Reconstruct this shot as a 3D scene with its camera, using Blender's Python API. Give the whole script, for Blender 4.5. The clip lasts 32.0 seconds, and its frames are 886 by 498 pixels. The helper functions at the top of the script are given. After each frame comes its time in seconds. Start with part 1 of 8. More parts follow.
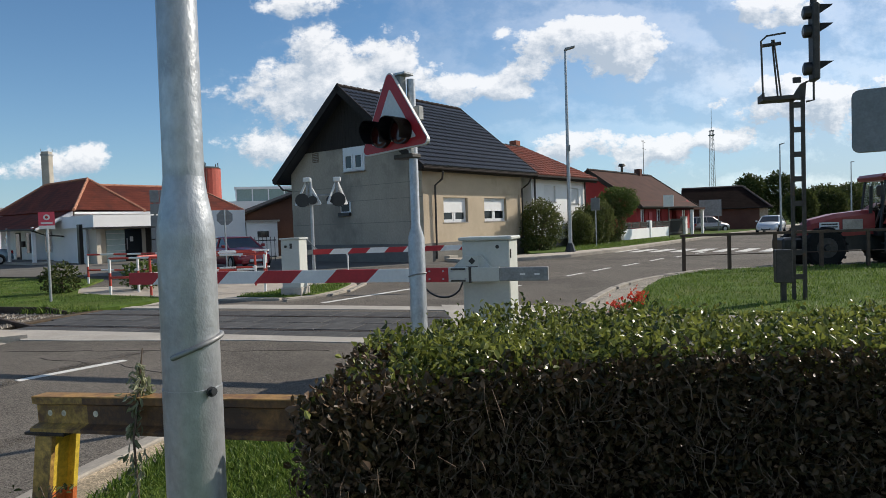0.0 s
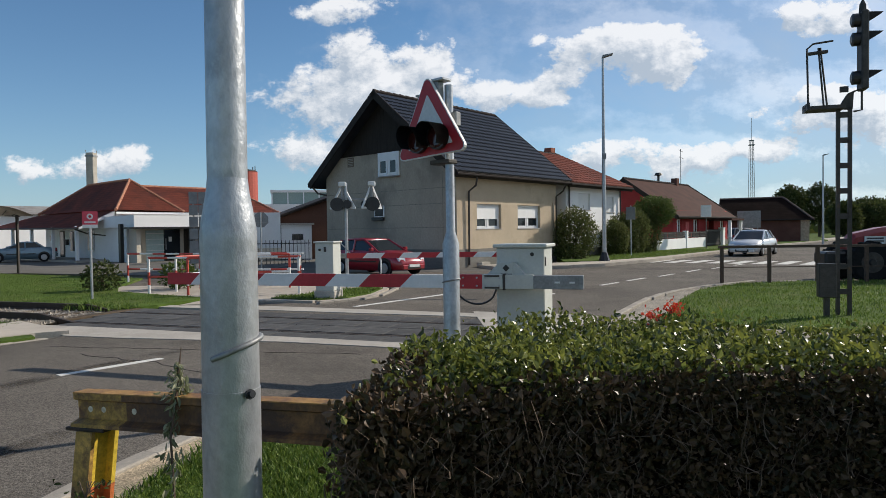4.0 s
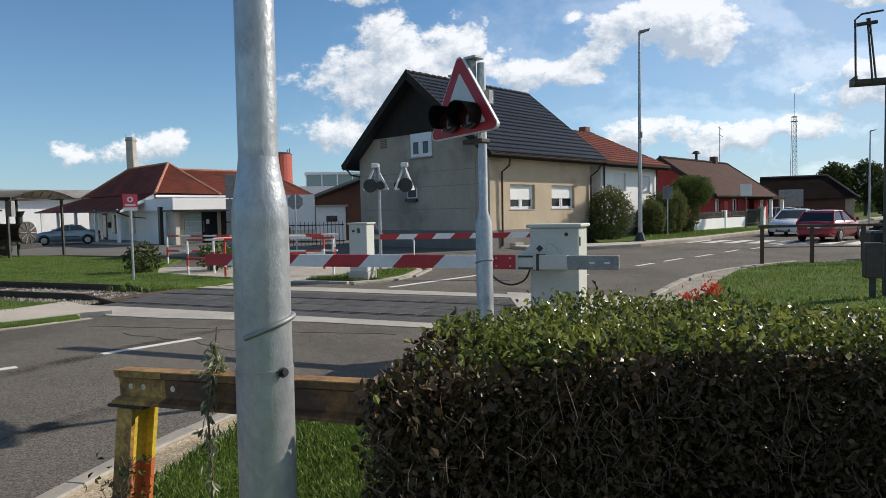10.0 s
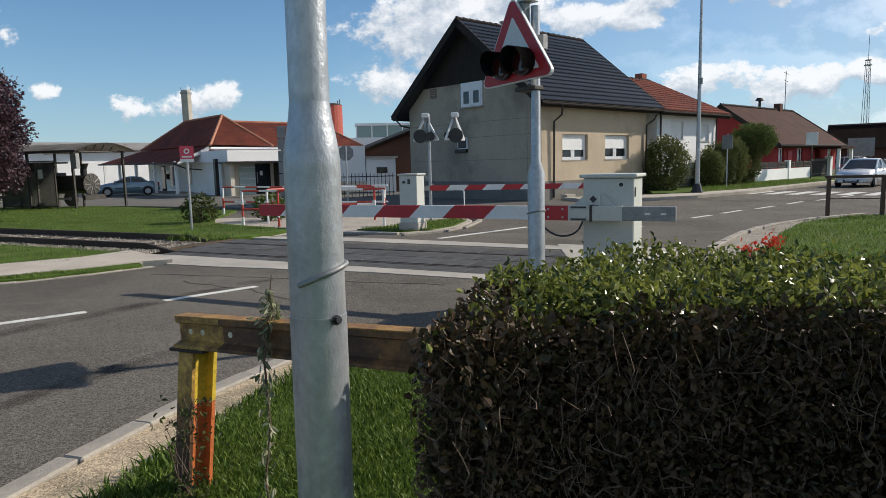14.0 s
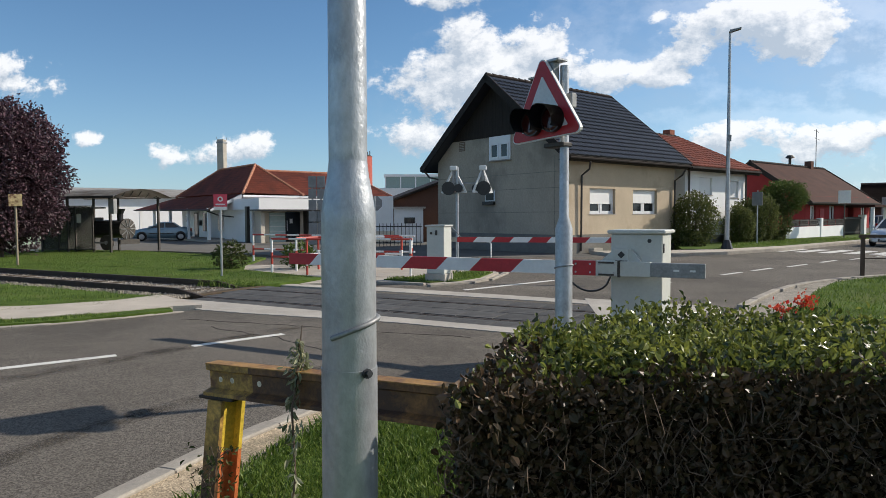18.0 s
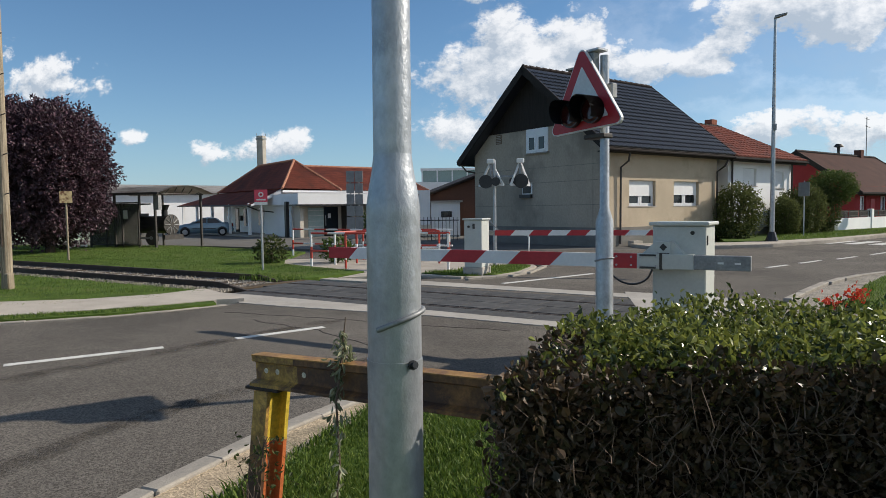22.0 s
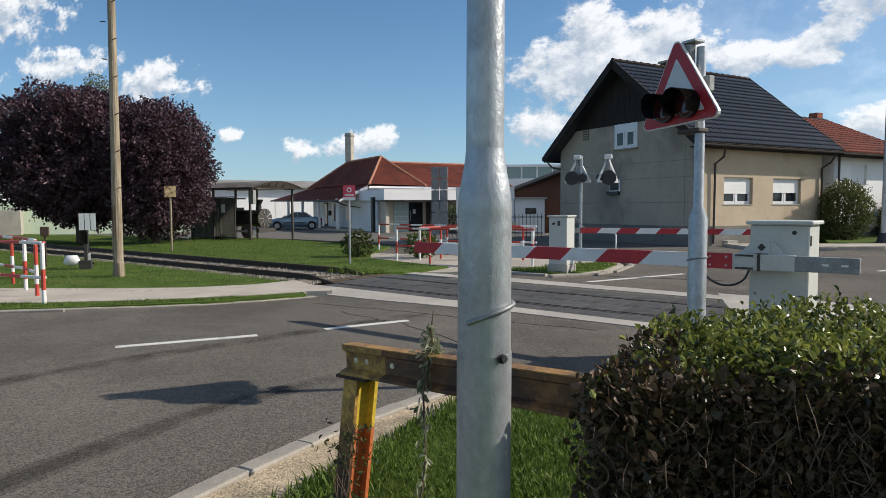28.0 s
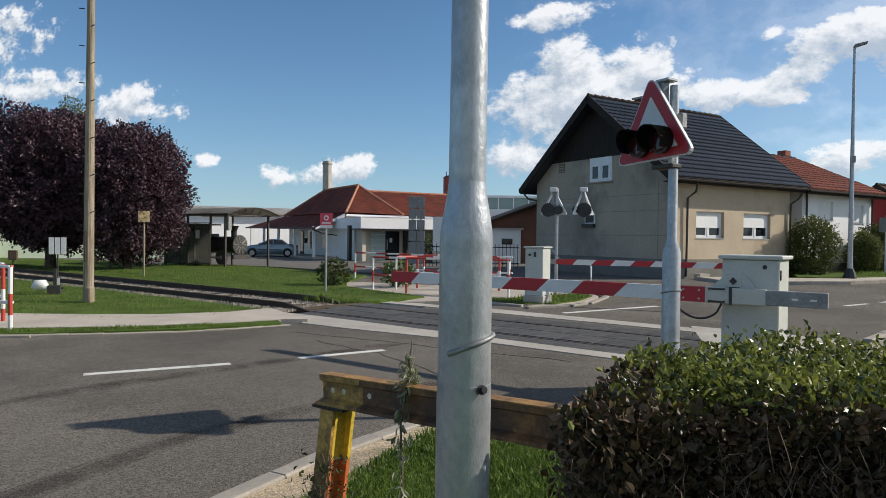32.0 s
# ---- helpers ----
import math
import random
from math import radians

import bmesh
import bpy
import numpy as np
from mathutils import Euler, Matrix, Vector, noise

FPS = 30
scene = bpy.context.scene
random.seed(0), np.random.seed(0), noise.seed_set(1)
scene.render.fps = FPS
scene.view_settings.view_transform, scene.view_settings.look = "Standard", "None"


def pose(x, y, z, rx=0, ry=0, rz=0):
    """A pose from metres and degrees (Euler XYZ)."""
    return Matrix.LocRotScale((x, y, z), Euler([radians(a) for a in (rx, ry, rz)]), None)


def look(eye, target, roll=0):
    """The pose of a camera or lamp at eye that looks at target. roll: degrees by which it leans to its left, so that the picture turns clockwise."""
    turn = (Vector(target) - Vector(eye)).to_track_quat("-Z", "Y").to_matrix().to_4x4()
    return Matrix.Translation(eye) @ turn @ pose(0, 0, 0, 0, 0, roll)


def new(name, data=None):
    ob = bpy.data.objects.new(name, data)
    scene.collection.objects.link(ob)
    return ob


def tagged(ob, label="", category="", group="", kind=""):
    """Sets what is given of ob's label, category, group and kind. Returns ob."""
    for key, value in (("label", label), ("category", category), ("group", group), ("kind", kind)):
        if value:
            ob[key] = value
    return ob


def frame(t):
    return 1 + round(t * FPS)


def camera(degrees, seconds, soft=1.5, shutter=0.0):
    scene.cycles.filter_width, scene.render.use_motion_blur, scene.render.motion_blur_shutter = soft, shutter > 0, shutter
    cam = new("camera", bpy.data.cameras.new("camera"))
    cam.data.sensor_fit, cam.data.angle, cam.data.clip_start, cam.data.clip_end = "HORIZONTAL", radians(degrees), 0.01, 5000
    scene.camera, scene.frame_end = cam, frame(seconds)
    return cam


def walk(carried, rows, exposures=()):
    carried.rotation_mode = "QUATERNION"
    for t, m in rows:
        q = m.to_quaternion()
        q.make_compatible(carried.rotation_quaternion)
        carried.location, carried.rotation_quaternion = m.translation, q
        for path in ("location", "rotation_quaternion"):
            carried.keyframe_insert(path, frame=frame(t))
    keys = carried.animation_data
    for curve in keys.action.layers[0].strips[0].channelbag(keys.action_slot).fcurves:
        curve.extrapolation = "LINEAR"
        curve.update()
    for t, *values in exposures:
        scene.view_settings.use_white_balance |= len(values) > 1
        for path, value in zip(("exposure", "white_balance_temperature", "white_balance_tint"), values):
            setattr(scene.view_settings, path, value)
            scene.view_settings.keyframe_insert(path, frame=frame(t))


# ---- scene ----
cam = camera(67.65, 32.0, 0.6)
PATH = [  # seconds, place, yaw, pitch, roll
    (0.0, 0.067, -0.056, 1.605, -0.12, -2.15, 1.93),
    (0.5, 0.058, -0.052, 1.607, 0.42, -1.71, 1.68),
    (1.0, 0.053, -0.043, 1.604, 1.17, -2.21, 1.63),
    (1.5, 0.040, -0.045, 1.602, 3.24, -1.89, 1.62),
    (2.0, 0.030, -0.043, 1.603, 3.47, -1.45, 0.87),
    (2.5, 0.042, -0.036, 1.604, 1.50, -1.44, 0.76),
    (4.5, 0.039, -0.025, 1.606, 4.30, -1.57, 0.96),
    (5.0, 0.014, -0.016, 1.605, 9.82, -1.23, 2.13),
    (5.5, -0.015, -0.034, 1.598, 13.68, -2.15, 1.16),
    (6.0, -0.018, -0.011, 1.596, 12.12, -2.43, 0.81),
    (6.5, -0.014, 0.000, 1.594, 11.98, -3.09, 0.82),
    (7.0, -0.010, -0.008, 1.598, 12.72, -2.75, 0.73),
    (7.5, -0.013, -0.005, 1.594, 12.95, -3.59, 0.36),
    (8.0, 0.001, -0.003, 1.597, 12.82, -3.01, 0.32),
    (8.5, 0.038, -0.007, 1.613, 5.03, -0.57, 0.69),
    (9.0, 0.047, -0.017, 1.606, 4.80, -1.79, 0.88),
    (9.5, 0.047, -0.009, 1.599, 5.34, -3.08, 0.61),
    (10.0, 0.042, -0.003, 1.597, 5.55, -3.14, 1.17),
    (10.5, 0.041, -0.014, 1.600, 4.84, -2.24, 0.54),
    (11.0, 0.025, -0.018, 1.599, 8.50, -1.95, 1.71),
    (11.5, -0.004, 0.024, 1.590, 12.01, -3.75, 0.80),
    (12.0, 0.008, 0.015, 1.594, 12.79, -3.82, 1.35),
    (12.5, 0.020, 0.007, 1.591, 12.92, -4.82, 0.68),
    (13.0, 0.025, 0.010, 1.588, 12.18, -5.28, 1.04),
    (13.5, 0.023, 0.026, 1.586, 10.45, -6.36, 0.72),
    (15.5, 0.034, 0.050, 1.580, 9.05, -8.14, 2.17),
    (16.0, 0.018, 0.053, 1.595, 8.42, -5.76, 0.01),
    (16.5, 0.015, 0.050, 1.593, 7.51, -5.76, 1.00),
    (17.0, 0.019, 0.038, 1.583, 8.01, -5.80, 0.75),
    (17.5, 0.016, 0.025, 1.591, 8.34, -3.72, -0.84),
    (18.0, 0.016, 0.003, 1.604, 12.17, -2.82, 0.30),
    (18.5, -0.023, -0.023, 1.606, 23.01, -3.17, 0.73),
    (19.0, -0.030, -0.029, 1.599, 24.34, -3.39, 0.33),
    (19.5, -0.023, -0.035, 1.600, 22.48, -3.61, 0.61),
    (20.0, -0.017, -0.035, 1.598, 21.38, -4.01, 0.70),
    (20.5, -0.002, -0.005, 1.597, 17.73, -3.78, 0.54),
    (21.0, -0.004, 0.012, 1.599, 13.24, -3.34, 0.28),
    (21.5, -0.011, 0.014, 1.596, 14.89, -3.53, 0.83),
    (22.0, -0.005, -0.002, 1.599, 15.33, -3.33, 0.73),
    (22.5, -0.011, -0.010, 1.597, 17.30, -3.04, 1.23),
    (23.0, -0.011, -0.011, 1.590, 18.92, -4.48, 0.90),
    (23.5, -0.013, 0.008, 1.588, 22.41, -3.43, -0.35),
    (24.0, -0.025, -0.009, 1.591, 23.41, -2.79, -1.24),
    (24.5, -0.034, -0.015, 1.592, 22.69, -3.46, 0.03),
    (25.0, -0.024, -0.012, 1.593, 20.07, -3.10, -0.33),
    (25.5, -0.025, -0.027, 1.597, 21.73, -2.06, -0.05),
    (27.5, -0.030, -0.025, 1.591, 24.10, -4.20, -0.12),
    (28.0, -0.022, -0.021, 1.594, 22.55, -3.58, 0.24),
    (28.5, -0.018, -0.024, 1.596, 21.91, -2.90, 0.53),
    (29.0, -0.030, -0.036, 1.600, 21.02, -2.57, -0.70),
    (29.5, -0.024, -0.038, 1.601, 19.85, -2.25, -0.81),
    (30.0, -0.026, -0.028, 1.597, 19.71, -2.23, -1.06),
    (30.5, -0.028, -0.028, 1.599, 19.80, -2.27, -0.79),
    (31.0, -0.030, -0.038, 1.600, 20.43, -1.88, -0.78),
    (31.5, -0.034, -0.045, 1.601, 21.77, -1.39, -0.39),
    (32.0, -0.028, -0.048, 1.600, 20.52, -1.03, -0.65),
]
walk(cam, [(t, pose(x, y, z, 90 + pitch, roll, yaw)) for t, x, y, z, yaw, pitch, roll in PATH],
     [(0.0, 0.0), (2.0, -0.02), (5.0, -0.08), (8.0, -0.02), (10.0, 0.04), (13.0, 0.0), (17.0, 0.08), (19.0, 0.05), (22.0, -0.03), (25.0, 0.03), (28.0, 0.05), (30.0, 0.02), (32.0, -0.02)])

# ---- light ----
SUN = Vector((0.873, 0.487, math.tan(radians(31.2)))).normalized()
world = bpy.data.worlds.new("sky")
scene.world = world
world.use_nodes = True


def sky():
    """Clear September sky with fair-weather clouds in heaps."""
    nt = world.node_tree
    nt.nodes.clear()
    N, L = nt.nodes.new, nt.links.new

    def m(op, a, b=None, c=None):
        n = N("ShaderNodeMath")
        n.operation = op
        for k, v in enumerate((a, b, c)):
            if v is None:
                continue
            if isinstance(v, (int, float)):
                n.inputs[k].default_value = v
            else:
                L(v, n.inputs[k])
        return n.outputs[0]

    out = N("ShaderNodeOutputWorld")
    back = N("ShaderNodeBackground")
    tex = N("ShaderNodeTexSky")
    tex.sky_type, tex.sun_disc = "NISHITA", False
    tex.sun_elevation, tex.sun_rotation = math.asin(SUN.z), math.atan2(SUN.x, SUN.y)
    tex.altitude, tex.air_density, tex.dust_density, tex.ozone_density = 150, 1.0, 0.12, 3.6
    co = N("ShaderNodeTexCoord")
    sep = N("ShaderNodeSeparateXYZ")
    L(co.outputs["Generated"], sep.inputs[0])
    ay = m("MAXIMUM", m("ABSOLUTE", sep.outputs[1]), 0.08)
    px, pz = m("DIVIDE", sep.outputs[0], ay), m("DIVIDE", sep.outputs[2], ay)
    vec = N("ShaderNodeCombineXYZ")
    L(px, vec.inputs[0])
    L(m("MULTIPLY", pz, 1.35), vec.inputs[1])

    def fbm(scale, detail, rough, dz=0.0):
        n = N("ShaderNodeTexNoise")
        n.inputs["Scale"].default_value, n.inputs["Detail"].default_value, n.inputs["Roughness"].default_value = scale, detail, rough
        if dz:
            ad = N("ShaderNodeVectorMath")
            ad.inputs[1].default_value = (0.012, 0.027, 0)
            L(vec.outputs[0], ad.inputs[0])
            L(ad.outputs[0], n.inputs["Vector"])
        else:
            L(vec.outputs[0], n.inputs["Vector"])
        return n.outputs[0]

    # heaps: centre across and up, half width, half height (tangents of the view from the crossing), weight
    heaps = [(-0.154, 0.207, 0.130, 0.057, 1.0), (-0.175, 0.268, 0.048, 0.036, 0.9), (-0.077, 0.253, 0.050, 0.035, 0.9), (0.053, 0.204, 0.079, 0.022, 0.9), (-0.266, 0.127, 0.050, 0.024, 0.7),
             (0.138, 0.227, 0.038, 0.018, 0.6), (0.238, 0.264, 0.105, 0.035, 1.0), (0.267, 0.239, 0.068, 0.027, 0.9), (0.217, 0.114, 0.063, 0.020, 0.8), (0.324, 0.096, 0.073, 0.025, 0.8),
             (-0.545, 0.120, 0.046, 0.021, 0.85), (-0.651, 0.104, 0.080, 0.014, 0.3), (-0.982, 0.237, 0.039, 0.025, 0.8), (-0.844, 0.140, 0.028, 0.014, 0.8), (-0.192, 0.335, 0.06, 0.018, 0.8), (0.098, 0.285, 0.014, 0.010, 0.6),
             (-1.430, 0.422, 0.142, 0.049, 0.6), (-1.281, 0.306, 0.140, 0.033, 0.55), (-1.050, 0.251, 0.111, 0.031, 0.55), (-1.536, 0.223, 0.055, 0.026, 0.5), (0.560, 0.174, 0.114, 0.034, 0.9), (0.407, 0.114, 0.064, 0.019, 0.8), (0.516, 0.303, 0.059, 0.025, 0.8), (0.70, 0.12, 0.15, 0.03, 0.7)]

    def heaped(sx, sz):
        heap = None
        qx, qz = m("ADD", px, sx), m("ADD", pz, sz)
        for cx, cz, rx, rz, wgt in heaps:
            dx = m("MULTIPLY", m("SUBTRACT", qx, cx), 0.80 / rx)
            dz = m("MULTIPLY", m("SUBTRACT", qz, cz), 0.80 / rz)
            g = m("MULTIPLY", m("SUBTRACT", 1.0, m("ADD", m("MULTIPLY", dx, dx), m("MULTIPLY", dz, dz))), wgt)
            heap = g if heap is None else m("SMOOTH_MAX", heap, g, 0.12)
        return m("MAXIMUM", heap, -1.0)

    big, bigs = fbm(12.0, 13, 0.66), fbm(12.0, 13, 0.66, 1)
    wisp = m("MULTIPLY", m("SUBTRACT", fbm(2.6, 10, 0.66), m("SUBTRACT", 0.60, m("MULTIPLY", m("MINIMUM", m("MAXIMUM", m("ADD", px, 0.05), -0.4), 0.6), 0.62))), 0.8)
    dens = m("ADD", m("MULTIPLY", heaped(0.0, 0.0), 0.55), m("MULTIPLY", m("SUBTRACT", big, 0.5), 2.3))
    toward = m("ADD", m("MULTIPLY", heaped(0.012, 0.02), 0.55), m("MULTIPLY", m("SUBTRACT", bigs, 0.5), 2.3))
    shade = m("SUBTRACT", dens, toward)
    # a thin veil that thickens towards the sun
    veil = m("MULTIPLY", m("MINIMUM", m("MAXIMUM", m("ADD", wisp, 0.16), 0.0), 0.42), 1.25)
    ramp = N("ShaderNodeMapRange")
    ramp.interpolation_type = "SMOOTHSTEP"
    ramp.inputs[1].default_value, ramp.inputs[2].default_value = -0.02, 0.30
    L(dens, ramp.inputs[0])
    # the side towards the sun is brighter
    lit = N("ShaderNodeMapRange")
    lit.inputs[1].default_value, lit.inputs[2].default_value = -0.20, 0.34
    lit.inputs[3].default_value, lit.inputs[4].default_value = 0.12, 1.0
    L(shade, lit.inputs[0])
    white = N("ShaderNodeMix")
    white.data_type = "RGBA"
    white.inputs[6].default_value, white.inputs[7].default_value = (4.3, 5.1, 6.1, 1), (9.9, 9.95, 10.1, 1)
    L(lit.outputs[0], white.inputs[0])
    mix = N("ShaderNodeMix")
    mix.data_type = "RGBA"
    L(m("MAXIMUM", m("MULTIPLY", ramp.outputs[0], 0.90), veil), mix.inputs[0])
    # pale blue haze low over the plain
    haze = N("ShaderNodeMix")
    haze.data_type = "RGBA"
    haze.inputs[7].default_value = (4.0, 5.5, 7.3, 1)
    L(m("MULTIPLY", m("POWER", m("SUBTRACT", 1.0, m("MINIMUM", m("ABSOLUTE", sep.outputs[2]), 1.0)), 9.0), 0.62), haze.inputs[0])
    tint = N("ShaderNodeVectorMath")
    tint.operation = "MULTIPLY"
    tint.inputs[1].default_value = (0.84, 1.04, 1.125)
    L(tex.outputs[0], tint.inputs[0])
    L(tint.outputs[0], haze.inputs[6])
    L(haze.outputs[2], mix.inputs[6])
    L(white.outputs[2], mix.inputs[7])
    L(mix.outputs[2], back.inputs[0])
    back.inputs[1].default_value = 0.1
    L(back.outputs[0], out.inputs[0])


sky()
sun = new("sun", bpy.data.lights.new("sun", "SUN"))
sun.data.energy, sun.data.angle, sun.data.color = 5.0, radians(0.55), (1.0, 0.91, 0.79)
sun.matrix_world = look((0, 0, 60), Vector((0, 0, 60)) - SUN)

# ---- materials ----
def mat(name, col, rough=0.7, metal=0.0, scale=6.0, vary=0.25, fine=60.0, bump=0.15, other=None, spot=0.5, coat=0.0, each=0.0, stretch=None, speck=0.0, band=0.0):
    """A surface of colour col with drifts at `scale` and grain at `fine` (per metre); other: the colour of its worn or dirty spots; each: change from object to object."""
    ma = bpy.data.materials.new(name)
    ma.use_nodes = True
    nt = ma.node_tree
    N, L = nt.nodes.new, nt.links.new
    b = nt.nodes["Principled BSDF"]
    co = N("ShaderNodeTexCoord")
    src = co.outputs["Object"]
    if stretch:
        mp = N("ShaderNodeMapping")
        mp.inputs["Scale"].default_value = stretch
        L(src, mp.inputs[0])
        src = mp.outputs[0]
    n1, n2 = N("ShaderNodeTexNoise"), N("ShaderNodeTexNoise")
    for n, s, d in ((n1, scale, 5), (n2, fine, 3)):
        n.inputs["Scale"].default_value, n.inputs["Detail"].default_value = s, d
        n.inputs["Roughness"].default_value = 0.65
        L(src, n.inputs["Vector"])
    ramp = N("ShaderNodeValToRGB")
    lo = tuple(c * (1 - vary) for c in col)
    hi = tuple(min(1, c * (1 + vary)) for c in col)
    ramp.color_ramp.elements[0].position, ramp.color_ramp.elements[1].position = 0.32, 0.68
    ramp.color_ramp.elements[0].color, ramp.color_ramp.elements[1].color = (*lo, 1), (*hi, 1)
    L(n1.outputs[0], ramp.inputs[0])
    out = ramp.outputs[0]

    def blend(kind, fac, a, bcol):
        mx = N("ShaderNodeMix")
        mx.data_type, mx.blend_type = "RGBA", kind
        if isinstance(fac, float):
            mx.inputs[0].default_value = fac
        else:
            L(fac, mx.inputs[0])
        L(a, mx.inputs[6])
        if isinstance(bcol, tuple):
            mx.inputs[7].default_value = (*bcol, 1)
        else:
            L(bcol, mx.inputs[7])
        return mx.outputs[2]

    gr = N("ShaderNodeMapRange")
    gr.inputs[1].default_value, gr.inputs[2].default_value, gr.inputs[3].default_value, gr.inputs[4].default_value = 0.3, 0.7, 1 - vary * 0.8, 1 + vary * 0.8
    L(n2.outputs[0], gr.inputs[0])
    sc = N("ShaderNodeVectorMath")
    sc.operation = "SCALE"
    L(out, sc.inputs[0])
    L(gr.outputs[0], sc.inputs[3])
    out = sc.outputs[0]
    if other:
        n3 = N("ShaderNodeTexNoise")
        n3.inputs["Scale"].default_value, n3.inputs["Detail"].default_value, n3.inputs["Roughness"].default_value = scale * 0.7, 8, 0.7
        mp3 = N("ShaderNodeMapping")
        mp3.inputs["Location"].default_value = (7.3, 2.1, 4.4)
        L(src, mp3.inputs[0])
        L(mp3.outputs[0], n3.inputs["Vector"])
        r3 = N("ShaderNodeMapRange")
        r3.inputs[1].default_value, r3.inputs[2].default_value = 1 - spot - 0.06, 1 - spot + 0.06
        L(n3.outputs[0], r3.inputs[0])
        out = blend("MIX", r3.outputs[0], out, other)
    if speck:
        # stone chips in the surface
        vo = N("ShaderNodeTexVoronoi")
        vo.inputs["Scale"].default_value = 95
        L(src, vo.inputs["Vector"])
        vs = N("ShaderNodeSeparateColor")
        L(vo.outputs["Color"], vs.inputs[0])
        vr = N("ShaderNodeMapRange")
        vr.inputs[3].default_value, vr.inputs[4].default_value = 1 - speck, 1 + speck
        L(vs.outputs[0], vr.inputs[0])
        s3 = N("ShaderNodeVectorMath")
        s3.operation = "SCALE"
        L(out, s3.inputs[0])
        L(vr.outputs[0], s3.inputs[3])
        out = s3.outputs[0]
    if band:
        # courses of tiles that follow the slope's height
        sx = N("ShaderNodeSeparateXYZ")
        L(co.outputs["Object"], sx.inputs[0])
        fr = N("ShaderNodeMath")
        fr.operation = "MULTIPLY"
        fr.inputs[1].default_value = band * 2
        L(sx.outputs[2], fr.inputs[0])
        f2 = N("ShaderNodeMath")
        f2.operation = "FRACT"
        L(fr.outputs[0], f2.inputs[0])
        br = N("ShaderNodeMapRange")
        br.inputs[3].default_value, br.inputs[4].default_value = 0.82, 1.08
        L(f2.outputs[0], br.inputs[0])
        s4 = N("ShaderNodeVectorMath")
        s4.operation = "SCALE"
        L(out, s4.inputs[0])
        L(br.outputs[0], s4.inputs[3])
        out = s4.outputs[0]
    if each:
        info = N("ShaderNodeObjectInfo")
        er = N("ShaderNodeMapRange")
        er.inputs[3].default_value, er.inputs[4].default_value = 1 - each, 1 + each
        L(info.outputs["Random"], er.inputs[0])
        s2 = N("ShaderNodeVectorMath")
        s2.operation = "SCALE"
        L(out, s2.inputs[0])
        L(er.outputs[0], s2.inputs[3])
        out = s2.outputs[0]
    L(out, b.inputs["Base Color"])
    b.inputs["Roughness"].default_value, b.inputs["Metallic"].default_value = rough, metal
    b.inputs["Specular IOR Level"].default_value = 0.5 if rough < 0.72 else 0.25 if rough < 0.8 else 0.08
    b.inputs["Coat Weight"].default_value = coat
    b.inputs["Coat Roughness"].default_value = 0.08
    if bump:
        bp = N("ShaderNodeBump")
        bp.inputs["Strength"].default_value, bp.inputs["Distance"].default_value = bump, 0.012
        L(n2.outputs[0], bp.inputs["Height"])
        L(bp.outputs[0], b.inputs["Normal"])
    return ma


def leaf_mat(name, a, b2, rough=0.45, glow=0.3, gloss=0.5):
    """Leaves that differ one from the next and let some light through."""
    ma = bpy.data.materials.new(name)
    ma.use_nodes = True
    nt = ma.node_tree
    N, L = nt.nodes.new, nt.links.new
    p = nt.nodes["Principled BSDF"]
    geo = N("ShaderNodeNewGeometry")
    ramp = N("ShaderNodeValToRGB")
    ramp.color_ramp.elements[0].color, ramp.color_ramp.elements[1].color = (*a, 1), (*b2, 1)
    L(geo.outputs["Random Per Island"], ramp.inputs[0])
    L(ramp.outputs[0], p.inputs["Base Color"])
    p.inputs["Roughness"].default_value = rough
    p.inputs["Specular IOR Level"].default_value = gloss
    tr = N("ShaderNodeBsdfTranslucent")
    L(ramp.outputs[0], tr.inputs[0])
    mx = N("ShaderNodeMixShader")
    mx.inputs[0].default_value = glow
    L(p.outputs[0], mx.inputs[1])
    L(tr.outputs[0], mx.inputs[2])
    L(mx.outputs[0], nt.nodes["Material Output"].inputs[0])
    return ma


def glass_mat(name, col=(0.02, 0.025, 0.03), rough=0.04):
    ma = bpy.data.materials.new(name)
    ma.use_nodes = True
    b = ma.node_tree.nodes["Principled BSDF"]
    b.inputs["Base Color"].default_value, b.inputs["Roughness"].default_value = (*col, 1), rough
    b.inputs["IOR"].default_value = 1.5
    return ma


